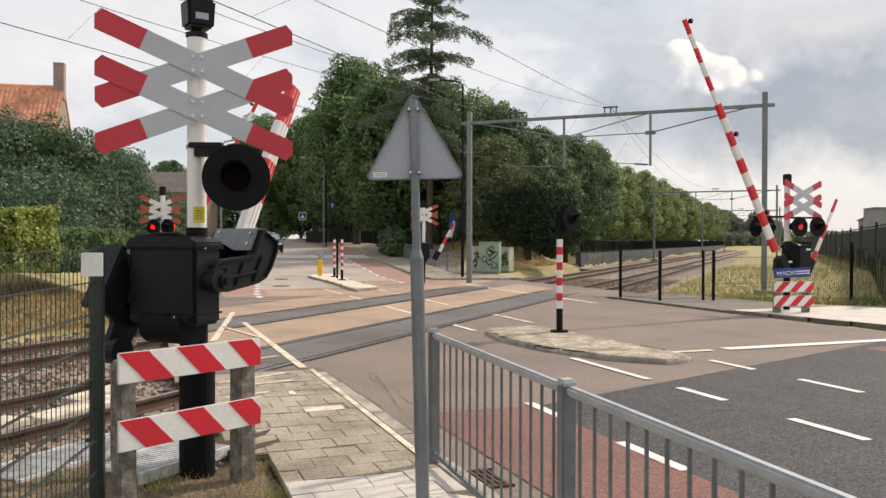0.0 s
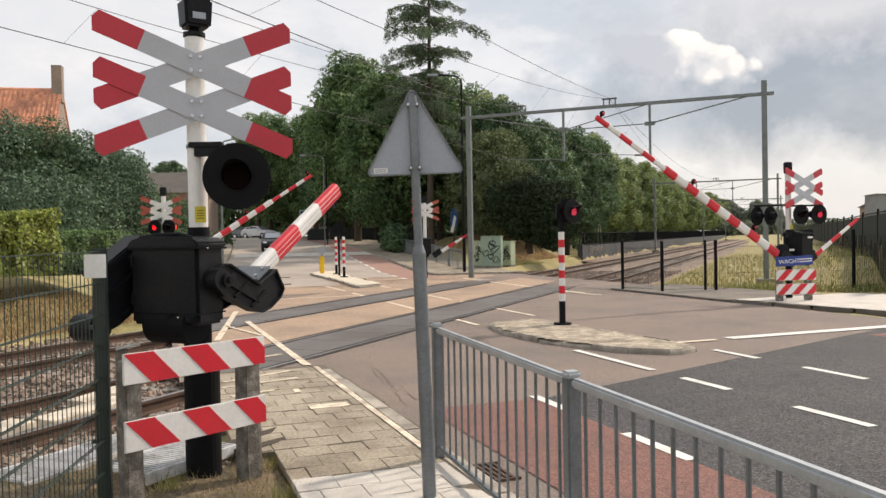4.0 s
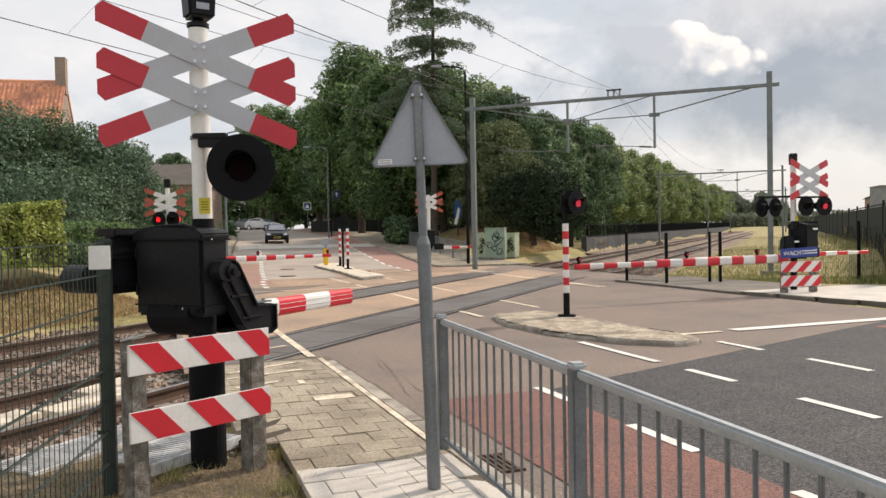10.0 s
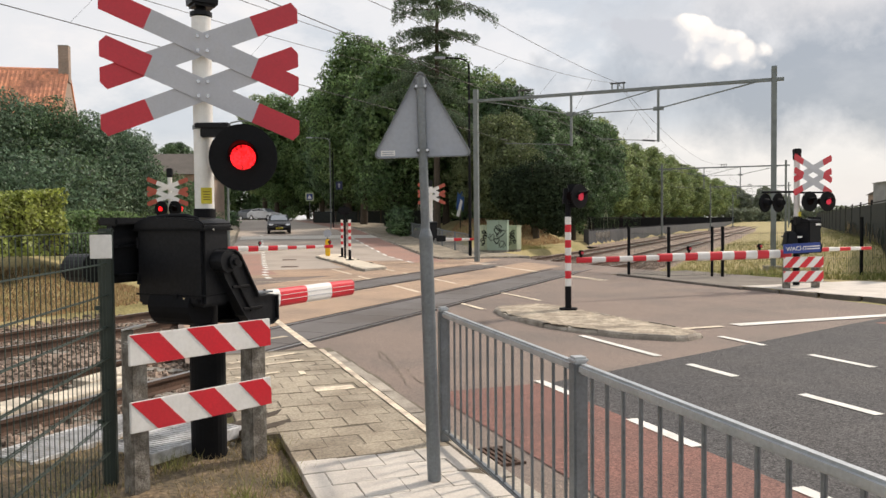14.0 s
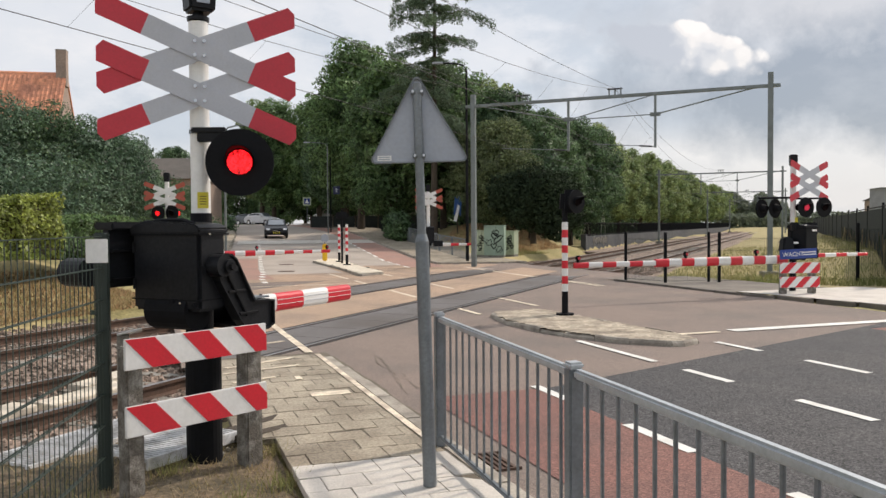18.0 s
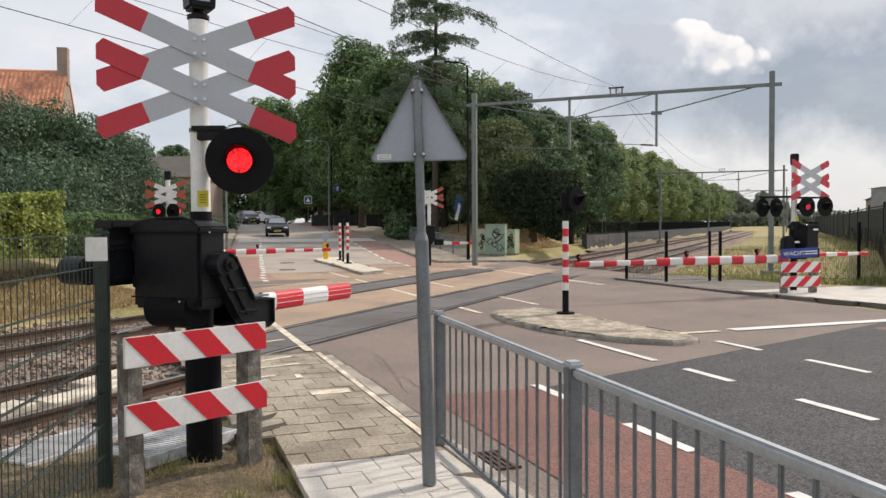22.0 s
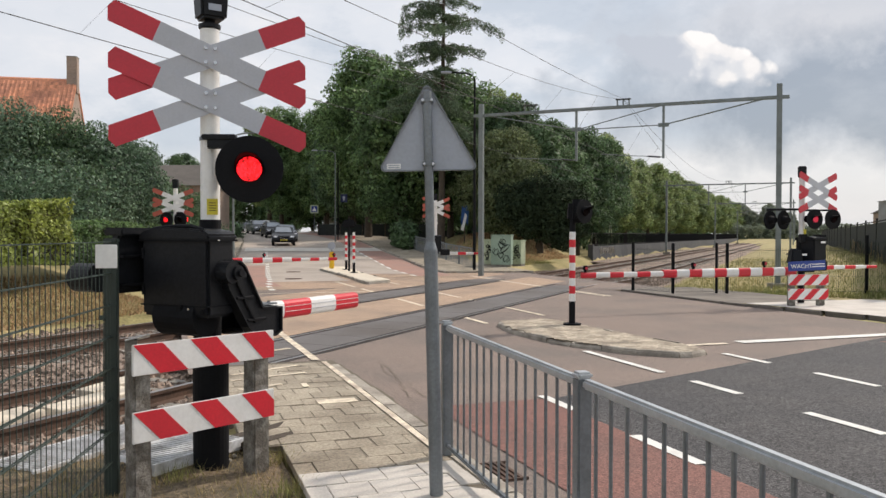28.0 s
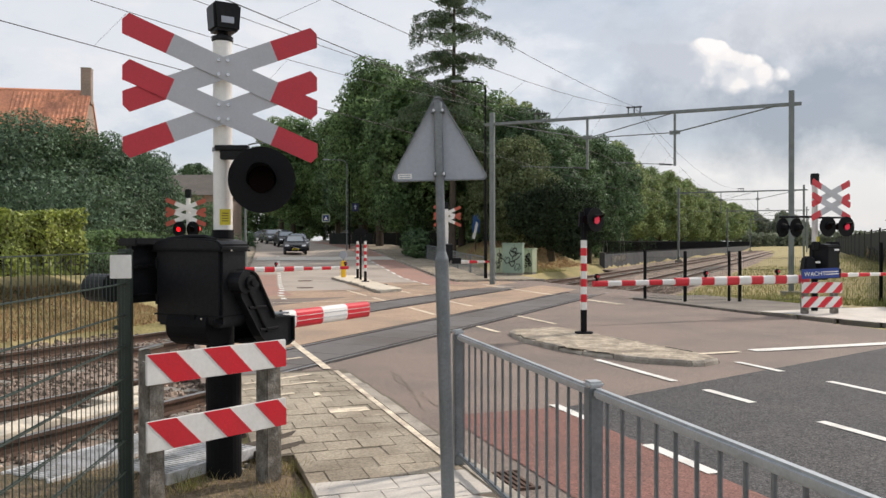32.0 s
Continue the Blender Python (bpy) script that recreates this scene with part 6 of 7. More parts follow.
def leaf_mesh(rng, lobes, count, size, flat=0.6, fill=0.35):
    """Small leaf clumps scattered over and inside uneven lobes (centre, radii)."""
    c = np.array([l[0] for l in lobes], float)
    rad = np.array([l[1] for l in lobes], float)
    area = np.array([r[0] * r[1] + r[1] * r[2] + r[0] * r[2] for r in rad])
    pick = rng.choice(len(lobes), size=count, p=area / area.sum())
    d = rng.normal(size=(count, 3))
    d /= np.linalg.norm(d, axis=1)[:, None]
    k = np.where(rng.random(count) < fill, rng.uniform(0.45, 0.9, count), rng.uniform(0.88, 1.10, count))
    bump = 1 + 0.16 * np.sin(d[:, 0] * 7 + pick) * np.sin(d[:, 1] * 6 + 2 * pick) + 0.10 * np.sin(d[:, 2] * 11 + pick * 3)
    pos = c[pick] + d * rad[pick] * (k * bump)[:, None]
    # leaf axes: outward-facing with a random lean
    nrm = d + rng.normal(size=(count, 3)) * flat
    nrm /= np.linalg.norm(nrm, axis=1)[:, None]
    u = np.cross(nrm, rng.normal(size=(count, 3)))
    u /= np.linalg.norm(u, axis=1)[:, None] + 1e-9
    v = np.cross(nrm, u)
    s = size * rng.uniform(0.55, 1.25, count)
    u, v = u * s[:, None], v * (s * 0.62)[:, None]
    verts = np.empty((count * 4, 3))
    verts[0::4], verts[1::4], verts[2::4], verts[3::4] = pos - u, pos - v + nrm * (s * 0.15)[:, None], pos + u, pos + v + nrm * (s * 0.15)[:, None]
    me = bpy.data.meshes.new("leaves")
    me.vertices.add(count * 4)
    me.vertices.foreach_set("co", verts.ravel())
    me.loops.add(count * 4)
    me.loops.foreach_set("vertex_index", np.arange(count * 4, dtype=np.int32))
    me.polygons.add(count)
    me.polygons.foreach_set("loop_start", np.arange(0, count * 4, 4, dtype=np.int32))
    me.update(calc_edges=True)
    return me


def tree_proto(seed, h, spread, count, leaf, mat, low=0.28, lobes_n=60, shape=0.85, lobe=(0.17, 0.30)):
    """A broadleaf tree: tapered trunk, limbs, and a crown of many small rounded clumps of leaves."""
    rng = np.random.default_rng(seed)
    ob = empty("tree")
    base = h * low
    trunk = tube((0, 0, -0.3), (0.1, 0, base), 0.022 * h, 0.017 * h, sides=10)
    limbs = tube((0.1, 0, base), (0, 0.15, h * 0.8), 0.017 * h, 0.005 * h, sides=8, bm=trunk)
    lobes = []
    mid, half = (base + h) / 2, (h - base) / 2
    lean = rng.uniform(0.82, 1.12, 7)
    for i in range(lobes_n):
        # spread evenly over an egg-shaped crown, a few clumps standing out
        zc = 1 - 2 * (i + 0.5) / lobes_n
        a = i * 2.39996 + rng.uniform(-0.35, 0.35)
        ring = math.sqrt(1 - zc * zc) ** shape * (1.0 - 0.16 * zc)
        out = rng.uniform(0.66, 0.98) * lean[int(a / 0.9) % 7] * 0.86
        q = spread * rng.uniform(*lobe) * (1.0 - 0.25 * max(0.0, zc))
        c = (spread * ring * out * math.cos(a), spread * ring * out * math.sin(a), mid + half * zc * rng.uniform(0.80, 0.96))
        lobes.append((c, (q, q, q * rng.uniform(0.62, 0.85))))
        if i % 5 == 0:
            limbs = tube((0, 0.05, max(base * 0.9, c[2] - h * 0.18)), tuple(0.8 * v if j < 2 else v for j, v in enumerate(c)), 0.006 * h, 0.0025 * h, sides=6, bm=limbs)
    part("trunk", limbs, BARK, ob, "dark rough trunk with its limbs")
    part("crown", leaf_mesh(rng, lobes, count, leaf, 0.45, 0.16), mat, ob, "dense leafy crown")
    # shaded inner leaves that close the middle of the crown
    inner = [((0, 0, mid + half * 0.05), (spread * 0.60, spread * 0.60, half * 0.74)), ((0, 0, mid - half * 0.2), (spread * 0.66, spread * 0.66, half * 0.5))]
    part("inner_crown", leaf_mesh(rng, inner, count // 5, leaf * 1.9, 0.5, 0.35), mat, ob, "shaded inner leaves")
    return ob


def conifer():
    """Tall old conifer with uneven drooping boughs and hanging twigs."""
    rng = np.random.default_rng(4)
    ob = empty("conifer", pose(-0.3, 57.0, 1.2))
    tagged(ob, "tall dark conifer with sparse drooping boughs", "tree", "trees")
    H = 22.5
    limbs = tube((0, 0, -0.5), (0.2, 0, H), 0.27, 0.03, sides=10)
    boughs = []
    n_ = 62
    for i in range(n_):
        z = 6.0 + (H - 6.3) * (i / n_) + rng.uniform(-0.4, 0.4)
        a = i * 2.399 + rng.uniform(-0.7, 0.7)
        L = min(4.4, 0.5 + 0.44 * (H - z)) * rng.choice([0.45, 0.7, 0.95, 1.15])
        dx, dy = math.cos(a), math.sin(a)
        rise = rng.uniform(-0.14, 0.16)
        s = Vector((0.1, 0, z))
        m = Vector((L * 0.55 * dx, L * 0.55 * dy, z + L * rise))
        e = Vector((L * dx, L * dy, z + L * (rise - rng.uniform(0.05, 0.28))))
        part("bough", tube(m, e, 0.03, 0.01, sides=5, bm=tube(s, m, 0.06, 0.03, sides=5)), BARK, ob, "thin drooping bough")
        count = int(9 + 4 * L)
        for k in range(count):
            f = 0.12 + 0.92 * k / count
            c = s.lerp(m, f / 0.55) if f < 0.55 else m.lerp(e, (f - 0.55) / 0.45)
            w = rng.uniform(0.16, 0.38) * (1.2 - 0.5 * f)
            side = Vector((-dy, dx, 0)) * rng.normal() * (0.12 + 0.10 * L * (1.1 - f))
            hang = rng.uniform(0.12, 0.46) * (0.6 + 0.12 * L)
            boughs.append((tuple(c + side + Vector((0, 0, -hang * 0.75))), (w, w, hang)))
    part("trunk", limbs, BARK, ob, "dark straight trunk")
    part("crown", leaf_mesh(rng, boughs, 90000, 0.060, 1.6, 0.6), NEEDLE, ob, "dark needle foliage")


def place(proto, x, y, z, scale, turn, label, mats=None):
    ob = copy_thing(proto, pose(x, y, z, 0, 0, turn) @ Matrix.Diagonal((scale, scale, scale, 1)))
    tagged(ob, label, "tree", "trees")
    return ob


def hedge(pts, z0, h, w, per, leaf, mat, label, seed, step=1.1):
    """A clipped hedge in plants set side by side: leaves over the flanks and the top of each."""
    rng = np.random.default_rng(seed)
    ob = empty("hedge")
    tagged(ob, label, "hedge", "hedges")
    for (xa, ya), (xb, yb) in zip(pts[:-1], pts[1:]):
        L = math.hypot(xb - xa, yb - ya)
        k = max(1, round(L / step))
        ang = math.atan2(yb - ya, xb - xa)
        for i in range(k):
            f = (i + 0.5) / k
            hh = h * rng.uniform(0.93, 1.07)
            ww = w * rng.uniform(0.9, 1.1)
            n_ = per
            u = rng.uniform(-0.55, 0.55, n_) * L / k
            side = rng.random(n_)
            v = np.where(side < 0.62, np.where(rng.random(n_) < 0.75, -1.0, 1.0) * ww / 2, rng.uniform(-ww / 2, ww / 2, n_))
            zz = np.where(side < 0.62, rng.uniform(0, 1, n_) * hh, hh)
            ripple = 0.07 * np.sin(u * 5 + i) + 0.06 * np.sin(zz * 6 + u * 3 + i * 2)
            depth = np.abs(rng.normal(0, 0.06, n_))
            v = v * (1 - depth * 1.2) + np.sign(v) * ripple * (side < 0.62)
            zz = zz - depth * (side >= 0.62) * 1.5 + ripple * 0.8 * (side >= 0.62)
            nrm = np.c_[rng.normal(0, 0.6, n_), np.where(side < 0.62, np.sign(v), 0) + rng.normal(0, 0.6, n_), np.where(side < 0.62, 0.2, 1.0) + rng.normal(0, 0.6, n_)]
            nrm /= np.linalg.norm(nrm, axis=1)[:, None]
            a_ = np.cross(nrm, rng.normal(size=(n_, 3)))
            a_ /= np.linalg.norm(a_, axis=1)[:, None] + 1e-9
            b_ = np.cross(nrm, a_)
            s = leaf * rng.uniform(0.55, 1.3, n_)
            p = np.c_[u, v, zz]
            a_, b_ = a_ * s[:, None], b_ * (s * 0.65)[:, None]
            vs = np.empty((n_ * 4, 3))
            vs[0::4], vs[1::4], vs[2::4], vs[3::4] = p - a_, p - b_, p + a_, p + b_
            me = bpy.data.meshes.new("leaves")
            me.vertices.add(n_ * 4)
            me.vertices.foreach_set("co", vs.ravel())
            me.loops.add(n_ * 4)
            me.loops.foreach_set("vertex_index", np.arange(n_ * 4, dtype=np.int32))
            me.polygons.add(n_)
            me.polygons.foreach_set("loop_start", np.arange(0, n_ * 4, 4, dtype=np.int32))
            me.update(calc_edges=True)
            plant = part("bush", me, mat, ob, at=pose(xa + (xb - xa) * f, ya + (yb - ya) * f, z0, 0, 0, math.degrees(ang)))
            # solid dark box: stands in for twigs and the shade between leaves
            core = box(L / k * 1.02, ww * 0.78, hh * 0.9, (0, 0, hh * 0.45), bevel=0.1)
            part("twig_core", core, BARK, plant, "solid dark box for the twigs and shade inside")
    return ob


def shrub(name, lobes, count, size, mat, label, seed, cat="shrub"):
    ob = part(name, leaf_mesh(np.random.default_rng(seed), lobes, count, size, 0.7, 0.25), mat)
    tagged(ob, label, cat, "shrubs and hedges")
    return ob


def hedge_lobes(rng, pts, z0, h, w, step=0.9):
    out = []
    for (xa, ya), (xb, yb) in zip(pts[:-1], pts[1:]):
        L = math.hypot(xb - xa, yb - ya)
        k = max(1, int(L / step))
        for i in range(k):
            f = (i + 0.5) / k
            for zz in (0.3, 0.72):
                hh = h * rng.uniform(0.9, 1.12)
                out.append(((xa + (xb - xa) * f, ya + (yb - ya) * f, z0 + hh * zz), (step * 0.75, w * 0.6, hh * 0.36)))
    return out


def plants():
    big = tree_proto(11, 14.5, 4.5, 34000, 0.125, LEAF, low=0.16, lobes_n=80)
    dark = tree_proto(12, 13.0, 4.2, 30000, 0.125, LEAF_DARK, low=0.16, lobes_n=70)
    row = tree_proto(13, 13.3, 4.7, 26000, 0.15, LEAF_LIGHT, low=0.17, lobes_n=70, shape=0.62, lobe=(0.15, 0.25))
    airy = tree_proto(16, 13.0, 3.6, 13000, 0.13, LEAF_LIGHT, low=0.2, lobes_n=50, lobe=(0.14, 0.25))
    small = tree_proto(14, 6.2, 3.0, 30000, 0.062, LEAF_BANK, low=0.06, lobes_n=46, lobe=(0.22, 0.36))
    small_b = tree_proto(19, 5.6, 2.7, 28000, 0.058, LEAF_DARK, low=0.06, lobes_n=42, lobe=(0.22, 0.36))
    far = tree_proto(15, 13.0, 4.6, 12000, 0.24, LEAF_HAZED, low=0.12, lobes_n=40)
    # grove behind the cabinets, right of the far road
    for x, y, s, t, pr in ((-3.6, 63.0, 1.0, 10, big), (0.4, 64.0, 0.93, 80, big), (4.9, 61.0, 0.84, 140, dark), (8.6, 66.0, 0.86, 200, dark), (12.0, 73.0, 0.92, 250, dark), (-7.6, 79.0, 1.30, 300, big), (6.9, 60.0, 0.74, 33, dark), (15.4, 82.0, 0.95, 133, dark), (10.0, 71.0, 0.86, 77, dark), (2.6, 74.0, 1.1, 45, big), (-9.5, 84.0, 1.15, 210, dark)):
        place(pr, x, y, ground_z(x, y) - 0.1, s, t, "large dark green broadleaf tree in the grove")
    olive = tree_proto(17, 9.0, 2.9, 22000, 0.075, LEAF_OLIVE, low=0.08, lobes_n=60, lobe=(0.16, 0.30))
    for x, y, s, t in ((4.3, 55.6, 0.98, 0), (2.6, 57.5, 0.8, 120)):
        place(olive, x, y, ground_z(x, y) - 0.1, s, t, "olive-green feathery tree before the grove")
    place(airy, 5.0, 66.0, ground_z(5.0, 66.0) - 0.1, 0.98, 70, "bright green broadleaf tree in the grove")
    # along the bend of the far road
    for x, y, s, t, pr in ((-11.0, 92.0, 1.18, 20, dark), (-15.4, 104.0, 1.22, 70, big), (-21.6, 106.0, 1.16, 120, big), (-24.6, 112.0, 1.36, 40, airy), (-19.4, 118.0, 1.15, 160, dark), (-5.0, 96.0, 1.15, 170, dark), (-41.0, 108.0, 1.0, 60, dark), (-12.0, 112.0, 1.3, 220, dark), (-45.0, 160.0, 1.3, 260, dark), (-36.0, 168.0, 1.3, 160, big), (-27.0, 140.0, 1.2, 200, dark), (-54.0, 165.0, 1.3, 30, dark), (-50, 120, 1.0, 15, dark), (2.0, 95.0, 1.2, 222, dark), (10.0, 84.0, 1.1, 111, dark)):
        place(pr, x, y, ground_z(x, y) - 0.1, s, t, "tall street tree beyond the bend")
    # row of rounded trees along the railway
    rng = random.Random(8)
    for i in range(14):
        p = 94 + i * 14.5 + (i * i) * 0.1
        x, y = T(-21.5 + rng.uniform(-0.8, 0.8), p)
        place(row, x, y, 0.2, rng.uniform(0.92, 1.05), rng.uniform(0, 360), "light green tree in the row beside the railway")
    for i in range(9):
        x, y = T(-31 + rng.uniform(-1, 1), 76 + i * 13)
        place(dark, x, y, 0.2, rng.uniform(0.8, 0.92), rng.uniform(0, 360), "dark tree behind the row beside the railway")
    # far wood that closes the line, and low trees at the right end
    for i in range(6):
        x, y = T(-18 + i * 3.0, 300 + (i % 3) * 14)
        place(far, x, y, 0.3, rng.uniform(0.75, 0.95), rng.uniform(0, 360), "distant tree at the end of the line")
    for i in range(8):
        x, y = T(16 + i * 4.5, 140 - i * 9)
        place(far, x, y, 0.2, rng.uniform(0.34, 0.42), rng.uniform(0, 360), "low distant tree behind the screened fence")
    # slope on the left: dark thicket and hedge
    for x, y, s, t in ((-17.2, 31.0, 0.90, 0), (-20.3, 33.0, 0.95, 70), (-15.9, 32.4, 0.90, 30), (-14.4, 33.5, 0.95, 140), (-13.4, 36.5, 0.74, 200), (-20.0, 38.0, 0.9, 260), (-16.5, 40.0, 0.95, 320), (-23.5, 33.0, 0.95, 20), (-13.6, 41.0, 0.72, 100)):
        place(small_b if t in (30, 200, 100, 70) else small, x, y, ground_z(x, y) - 0.2, s * (1.1 if t in (30, 200, 100, 70) else 1.0), t, "dense dark green tree on the bank")
    rr = random.Random(3)
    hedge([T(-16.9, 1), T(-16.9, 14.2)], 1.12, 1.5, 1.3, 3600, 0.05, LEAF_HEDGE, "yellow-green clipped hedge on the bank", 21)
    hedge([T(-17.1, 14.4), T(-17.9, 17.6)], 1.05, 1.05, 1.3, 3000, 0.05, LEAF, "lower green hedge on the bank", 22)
    lo = hedge_lobes(rr, [T(-20.3, 0), T(-20.0, 18.5)], 1.5, 2.0, 2.4, 1.0)
    shrub("shrubbery", lo, 34000, 0.06, LEAF_BANK, "rough green shrubs behind the hedge", 23)
    lo = hedge_lobes(rr, [(-19.5, 74), (-22.6, 82), (-25, 90)], 1.3, 1.6, 2.2, 1.2)
    shrub("shrubbery", lo, 5000, 0.15, LEAF_DARK, "dark round bushes by the far road", 24)
    lo = hedge_lobes(rr, [(-2.6, 58), (-3.6, 62)], 0.9, 1.7, 1.6, 1.0)
    shrub("shrubbery", lo, 3500, 0.13, LEAF_DARK, "dark green bush by the far pavement", 25)
    lo = hedge_lobes(rr, [(-12.6, 33.5), (-15.0, 41), (-17.3, 50), (-20.4, 60)], 0.5, 1.9, 1.8, 1.0)
    shrub("hedge", lo, 9000, 0.13, LEAF, "green hedge beside the far road", 26, "hedge")
    lo = hedge_lobes(rr, [T(-24.5, 62), T(-24.5, 240)], 0.2, 3.2, 3.0, 3.0)
    shrub("shrubbery", lo, 12000, 0.30, LEAF_DARK, "dark undergrowth behind the trees beside the railway", 27)
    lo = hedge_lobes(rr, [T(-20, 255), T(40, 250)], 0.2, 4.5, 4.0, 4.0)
    shrub("shrubbery", lo, 14000, 0.4, LEAF_HAZED, "undergrowth at the end of the line, greyed by painted haze", 28)
    lo = hedge_lobes(rr, [(5.0, 79), (-7.0, 90), (-14, 108), (-22, 132), (-32, 160), (-60, 172)], 0.6, 1.3, 2.2, 1.8)
    shrub("shrubbery", lo, 13000, 0.2, LEAF_DARK, "dark undergrowth behind the street trees", 29)
    lo = hedge_lobes(rr, [(-32, 162), (-56, 172)], 1.0, 10.0, 4.0, 3.0)
    shrub("shrubbery", lo, 8000, 0.4, LEAF_DARK, "dark thicket that closes the view down the street", 30)
    lo = [((4.4, 53.2, 5.0), (1.1, 1.1, 1.0)), ((5.2, 52.8, 4.6), (1.3, 1.2, 1.1)), ((6.0, 52.5, 4.0), (1.3, 1.2, 1.2)), ((6.8, 52.3, 3.1), (1.1, 1.1, 1.0)), ((7.2, 52.4, 4.6), (1.5, 1.3, 1.5)), ((6.2, 53.0, 5.4), (1.4, 1.3, 1.2)), ((8.2, 53.4, 4.9), (1.2, 1.2, 1.2)), ((7.6, 52.2, 2.4), (0.9, 0.9, 0.75)), ((5.4, 52.4, 3.2), (0.9, 0.9, 0.8)), ((8.5, 53.0, 3.4), (1.0, 1.0, 1.1)), ((4.3, 52.8, 4.2), (0.9, 0.9, 0.9))]
    ev = empty("evergreen_tree")
    tagged(ev, "dark evergreen tree overhanging the dry bank", "tree", "trees")
    part("trunk", tube((6.3, 53.2, 0.6), (6.0, 53.2, 5.5), 0.22, 0.08, sides=10), BARK, ev, "dark trunk")
    lo = [((x, y, z - 0.8), rad) for (x, y, z), rad in lo]
    part("crown", leaf_mesh(np.random.default_rng(33), lo, 26000, 0.095, 0.9, 0.3), LEAF_BLACK, ev, "dark hanging foliage")
    conifer()
    for pr in (big, dark, row, airy, olive, small, small_b, far):
        for o in (*pr.children_recursive, pr):
            bpy.data.objects.remove(o)


# ---------------------------------------------------------------- buildings


def house():
    """Brick house with a clay tile roof and a chimney, behind the trees on the left."""
    ob = empty("house", pose(-28.35, 46.0, 1.6, 0, 0, 12))
    tagged(ob, "brick house with an orange clay tile roof and chimney", "house", "houses")
    w, d, eave, ridge = 13.5, 6.4, 4.65, 9.15
    part("wall", prism([(-d / 2, 0), (d / 2, 0), (d / 2, eave), (0, ridge - 0.1), (-d / 2, eave)], w), BRICK, ob, "brown brick walls", at=pose(0, 0, 0, 0, 0, 90))
    run = math.hypot(d / 2 + 0.3, ridge - eave + 0.25)
    ang = math.atan2(ridge - eave, d / 2)
    tile = finish(tube((-0.0, 0, 0), (0, 0.36, 0.0), 0.115, 0.125, sides=8))
    tile.materials.append(ROOF)
    for sgn in (-1, 1):
        rot = Matrix.Rotation(sgn * ang * -1, 3, "X") if sgn > 0 else Matrix.Rotation(ang, 3, "X")
        roof = part("roof", box(w + 0.12, run, 0.10, (0, sgn * (d / 4 + 0.12), (eave + ridge) / 2 - 0.02), rot=rot), ROOF, ob, "orange clay tile roof")
        if sgn < 0:
            # pantile courses that the ground can see, as rolls lying on the slope
            for j in range(16):
                for i in range(18):
                    x = w / 2 - 0.1 - i * 0.235
                    f = 0.05 + j * 0.045
                    yy = -0.02 - (d / 2) * f - 0.0
                    zz = ridge + 0.03 - (ridge - eave) * f
                    part("tile", tile, ROOF, ob, at=Matrix.Translation((x, yy - 0.17, zz - 0.22)) @ Matrix.Rotation(ang, 4, "X"))
    part("ridge", tube((-w / 2 - 0.05, 0, ridge + 0.05), (w / 2 + 0.05, 0, ridge + 0.05), 0.14, sides=10), ROOF, ob, "ridge tiles")
    ch = part("chimney", box(0.56, 0.60, 2.1, (w / 2 - 0.20, 0.0, ridge + 0.40), bevel=0.015), BRICK, ob, "brick chimney")
    part("chimney_cap", box(0.58, 0.62, 0.05, (w / 2 - 0.20, 0, ridge + 1.46)), CONCRETE, ch)
    for x in (-4, 0, 4):
        fr = part("window", box(1.5, 0.12, 1.3, (x, -d / 2 - 0.02, 3.6), bevel=0.01), WHITE, ob, "white window frame")
        part("pane", box(1.3, 0.03, 1.1, (x, -d / 2 - 0.09, 3.6)), GLASS, fr)


def other_buildings():
    for x, y, z, w, d, h, rh, t, wm, rm, lab in (
            (-22.2, 66, 1.0, 7, 7, 4.6, 1.9, 0, BRICK, ROOF_DARK, "low brick house with a dark tiled roof"),
            (-66, 150, 1.2, 30, 9, 5.5, 2.5, 10, PLASTER, ROOF_DARK, "pale row of houses behind the street trees"),
            (-4, 118, 1.2, 26, 9, 5.5, 2.5, -8, PLASTER, ROOF_DARK, "pale row of houses behind the street trees"),
            (8, 104, 1.2, 14, 9, 5.0, 2.5, -20, BRICK, ROOF_DARK, "brick house behind the grove"),
            (76.5, 138, 0.6, 3, 5, 5.0, 0.8, 10, BRICK, ROOF_DARK, "house beyond the screened fence"),
            (78.0, 136, 0.6, 6, 6, 7.0, 0.2, 10, GREY_WALL, GREY_WALL, "grey flat-roofed house beyond the screened fence")):
        ob = empty("house", pose(x, y, z, 0, 0, t))
        tagged(ob, lab, "house", "houses")
        part("wall", box(w, d, h, (0, 0, h / 2), bevel=0.02), wm, ob, "house walls")
        part("roof", prism([(-d / 2 - 0.4, 0), (d / 2 + 0.4, 0), (0, rh)], w + 0.5), rm, ob, "dark roof", at=pose(0, 0, h, 0, 0, 90))
        k = int(w / 2.6)
        for i in range(k):
            for zz in ((1.5, 4.1) if h > 5 else (1.5,)):
                fr = part("window", box(1.5, 0.1, 1.35, (-w / 2 + (i + 0.5) * w / k, -d / 2 - 0.03, zz), bevel=0.01), WHITE, ob, "white window frame")
                part("pane", box(1.3, 0.03, 1.15, (-w / 2 + (i + 0.5) * w / k, -d / 2 - 0.09, zz)), GLASS, fr)


# ---------------------------------------------------------------- cars


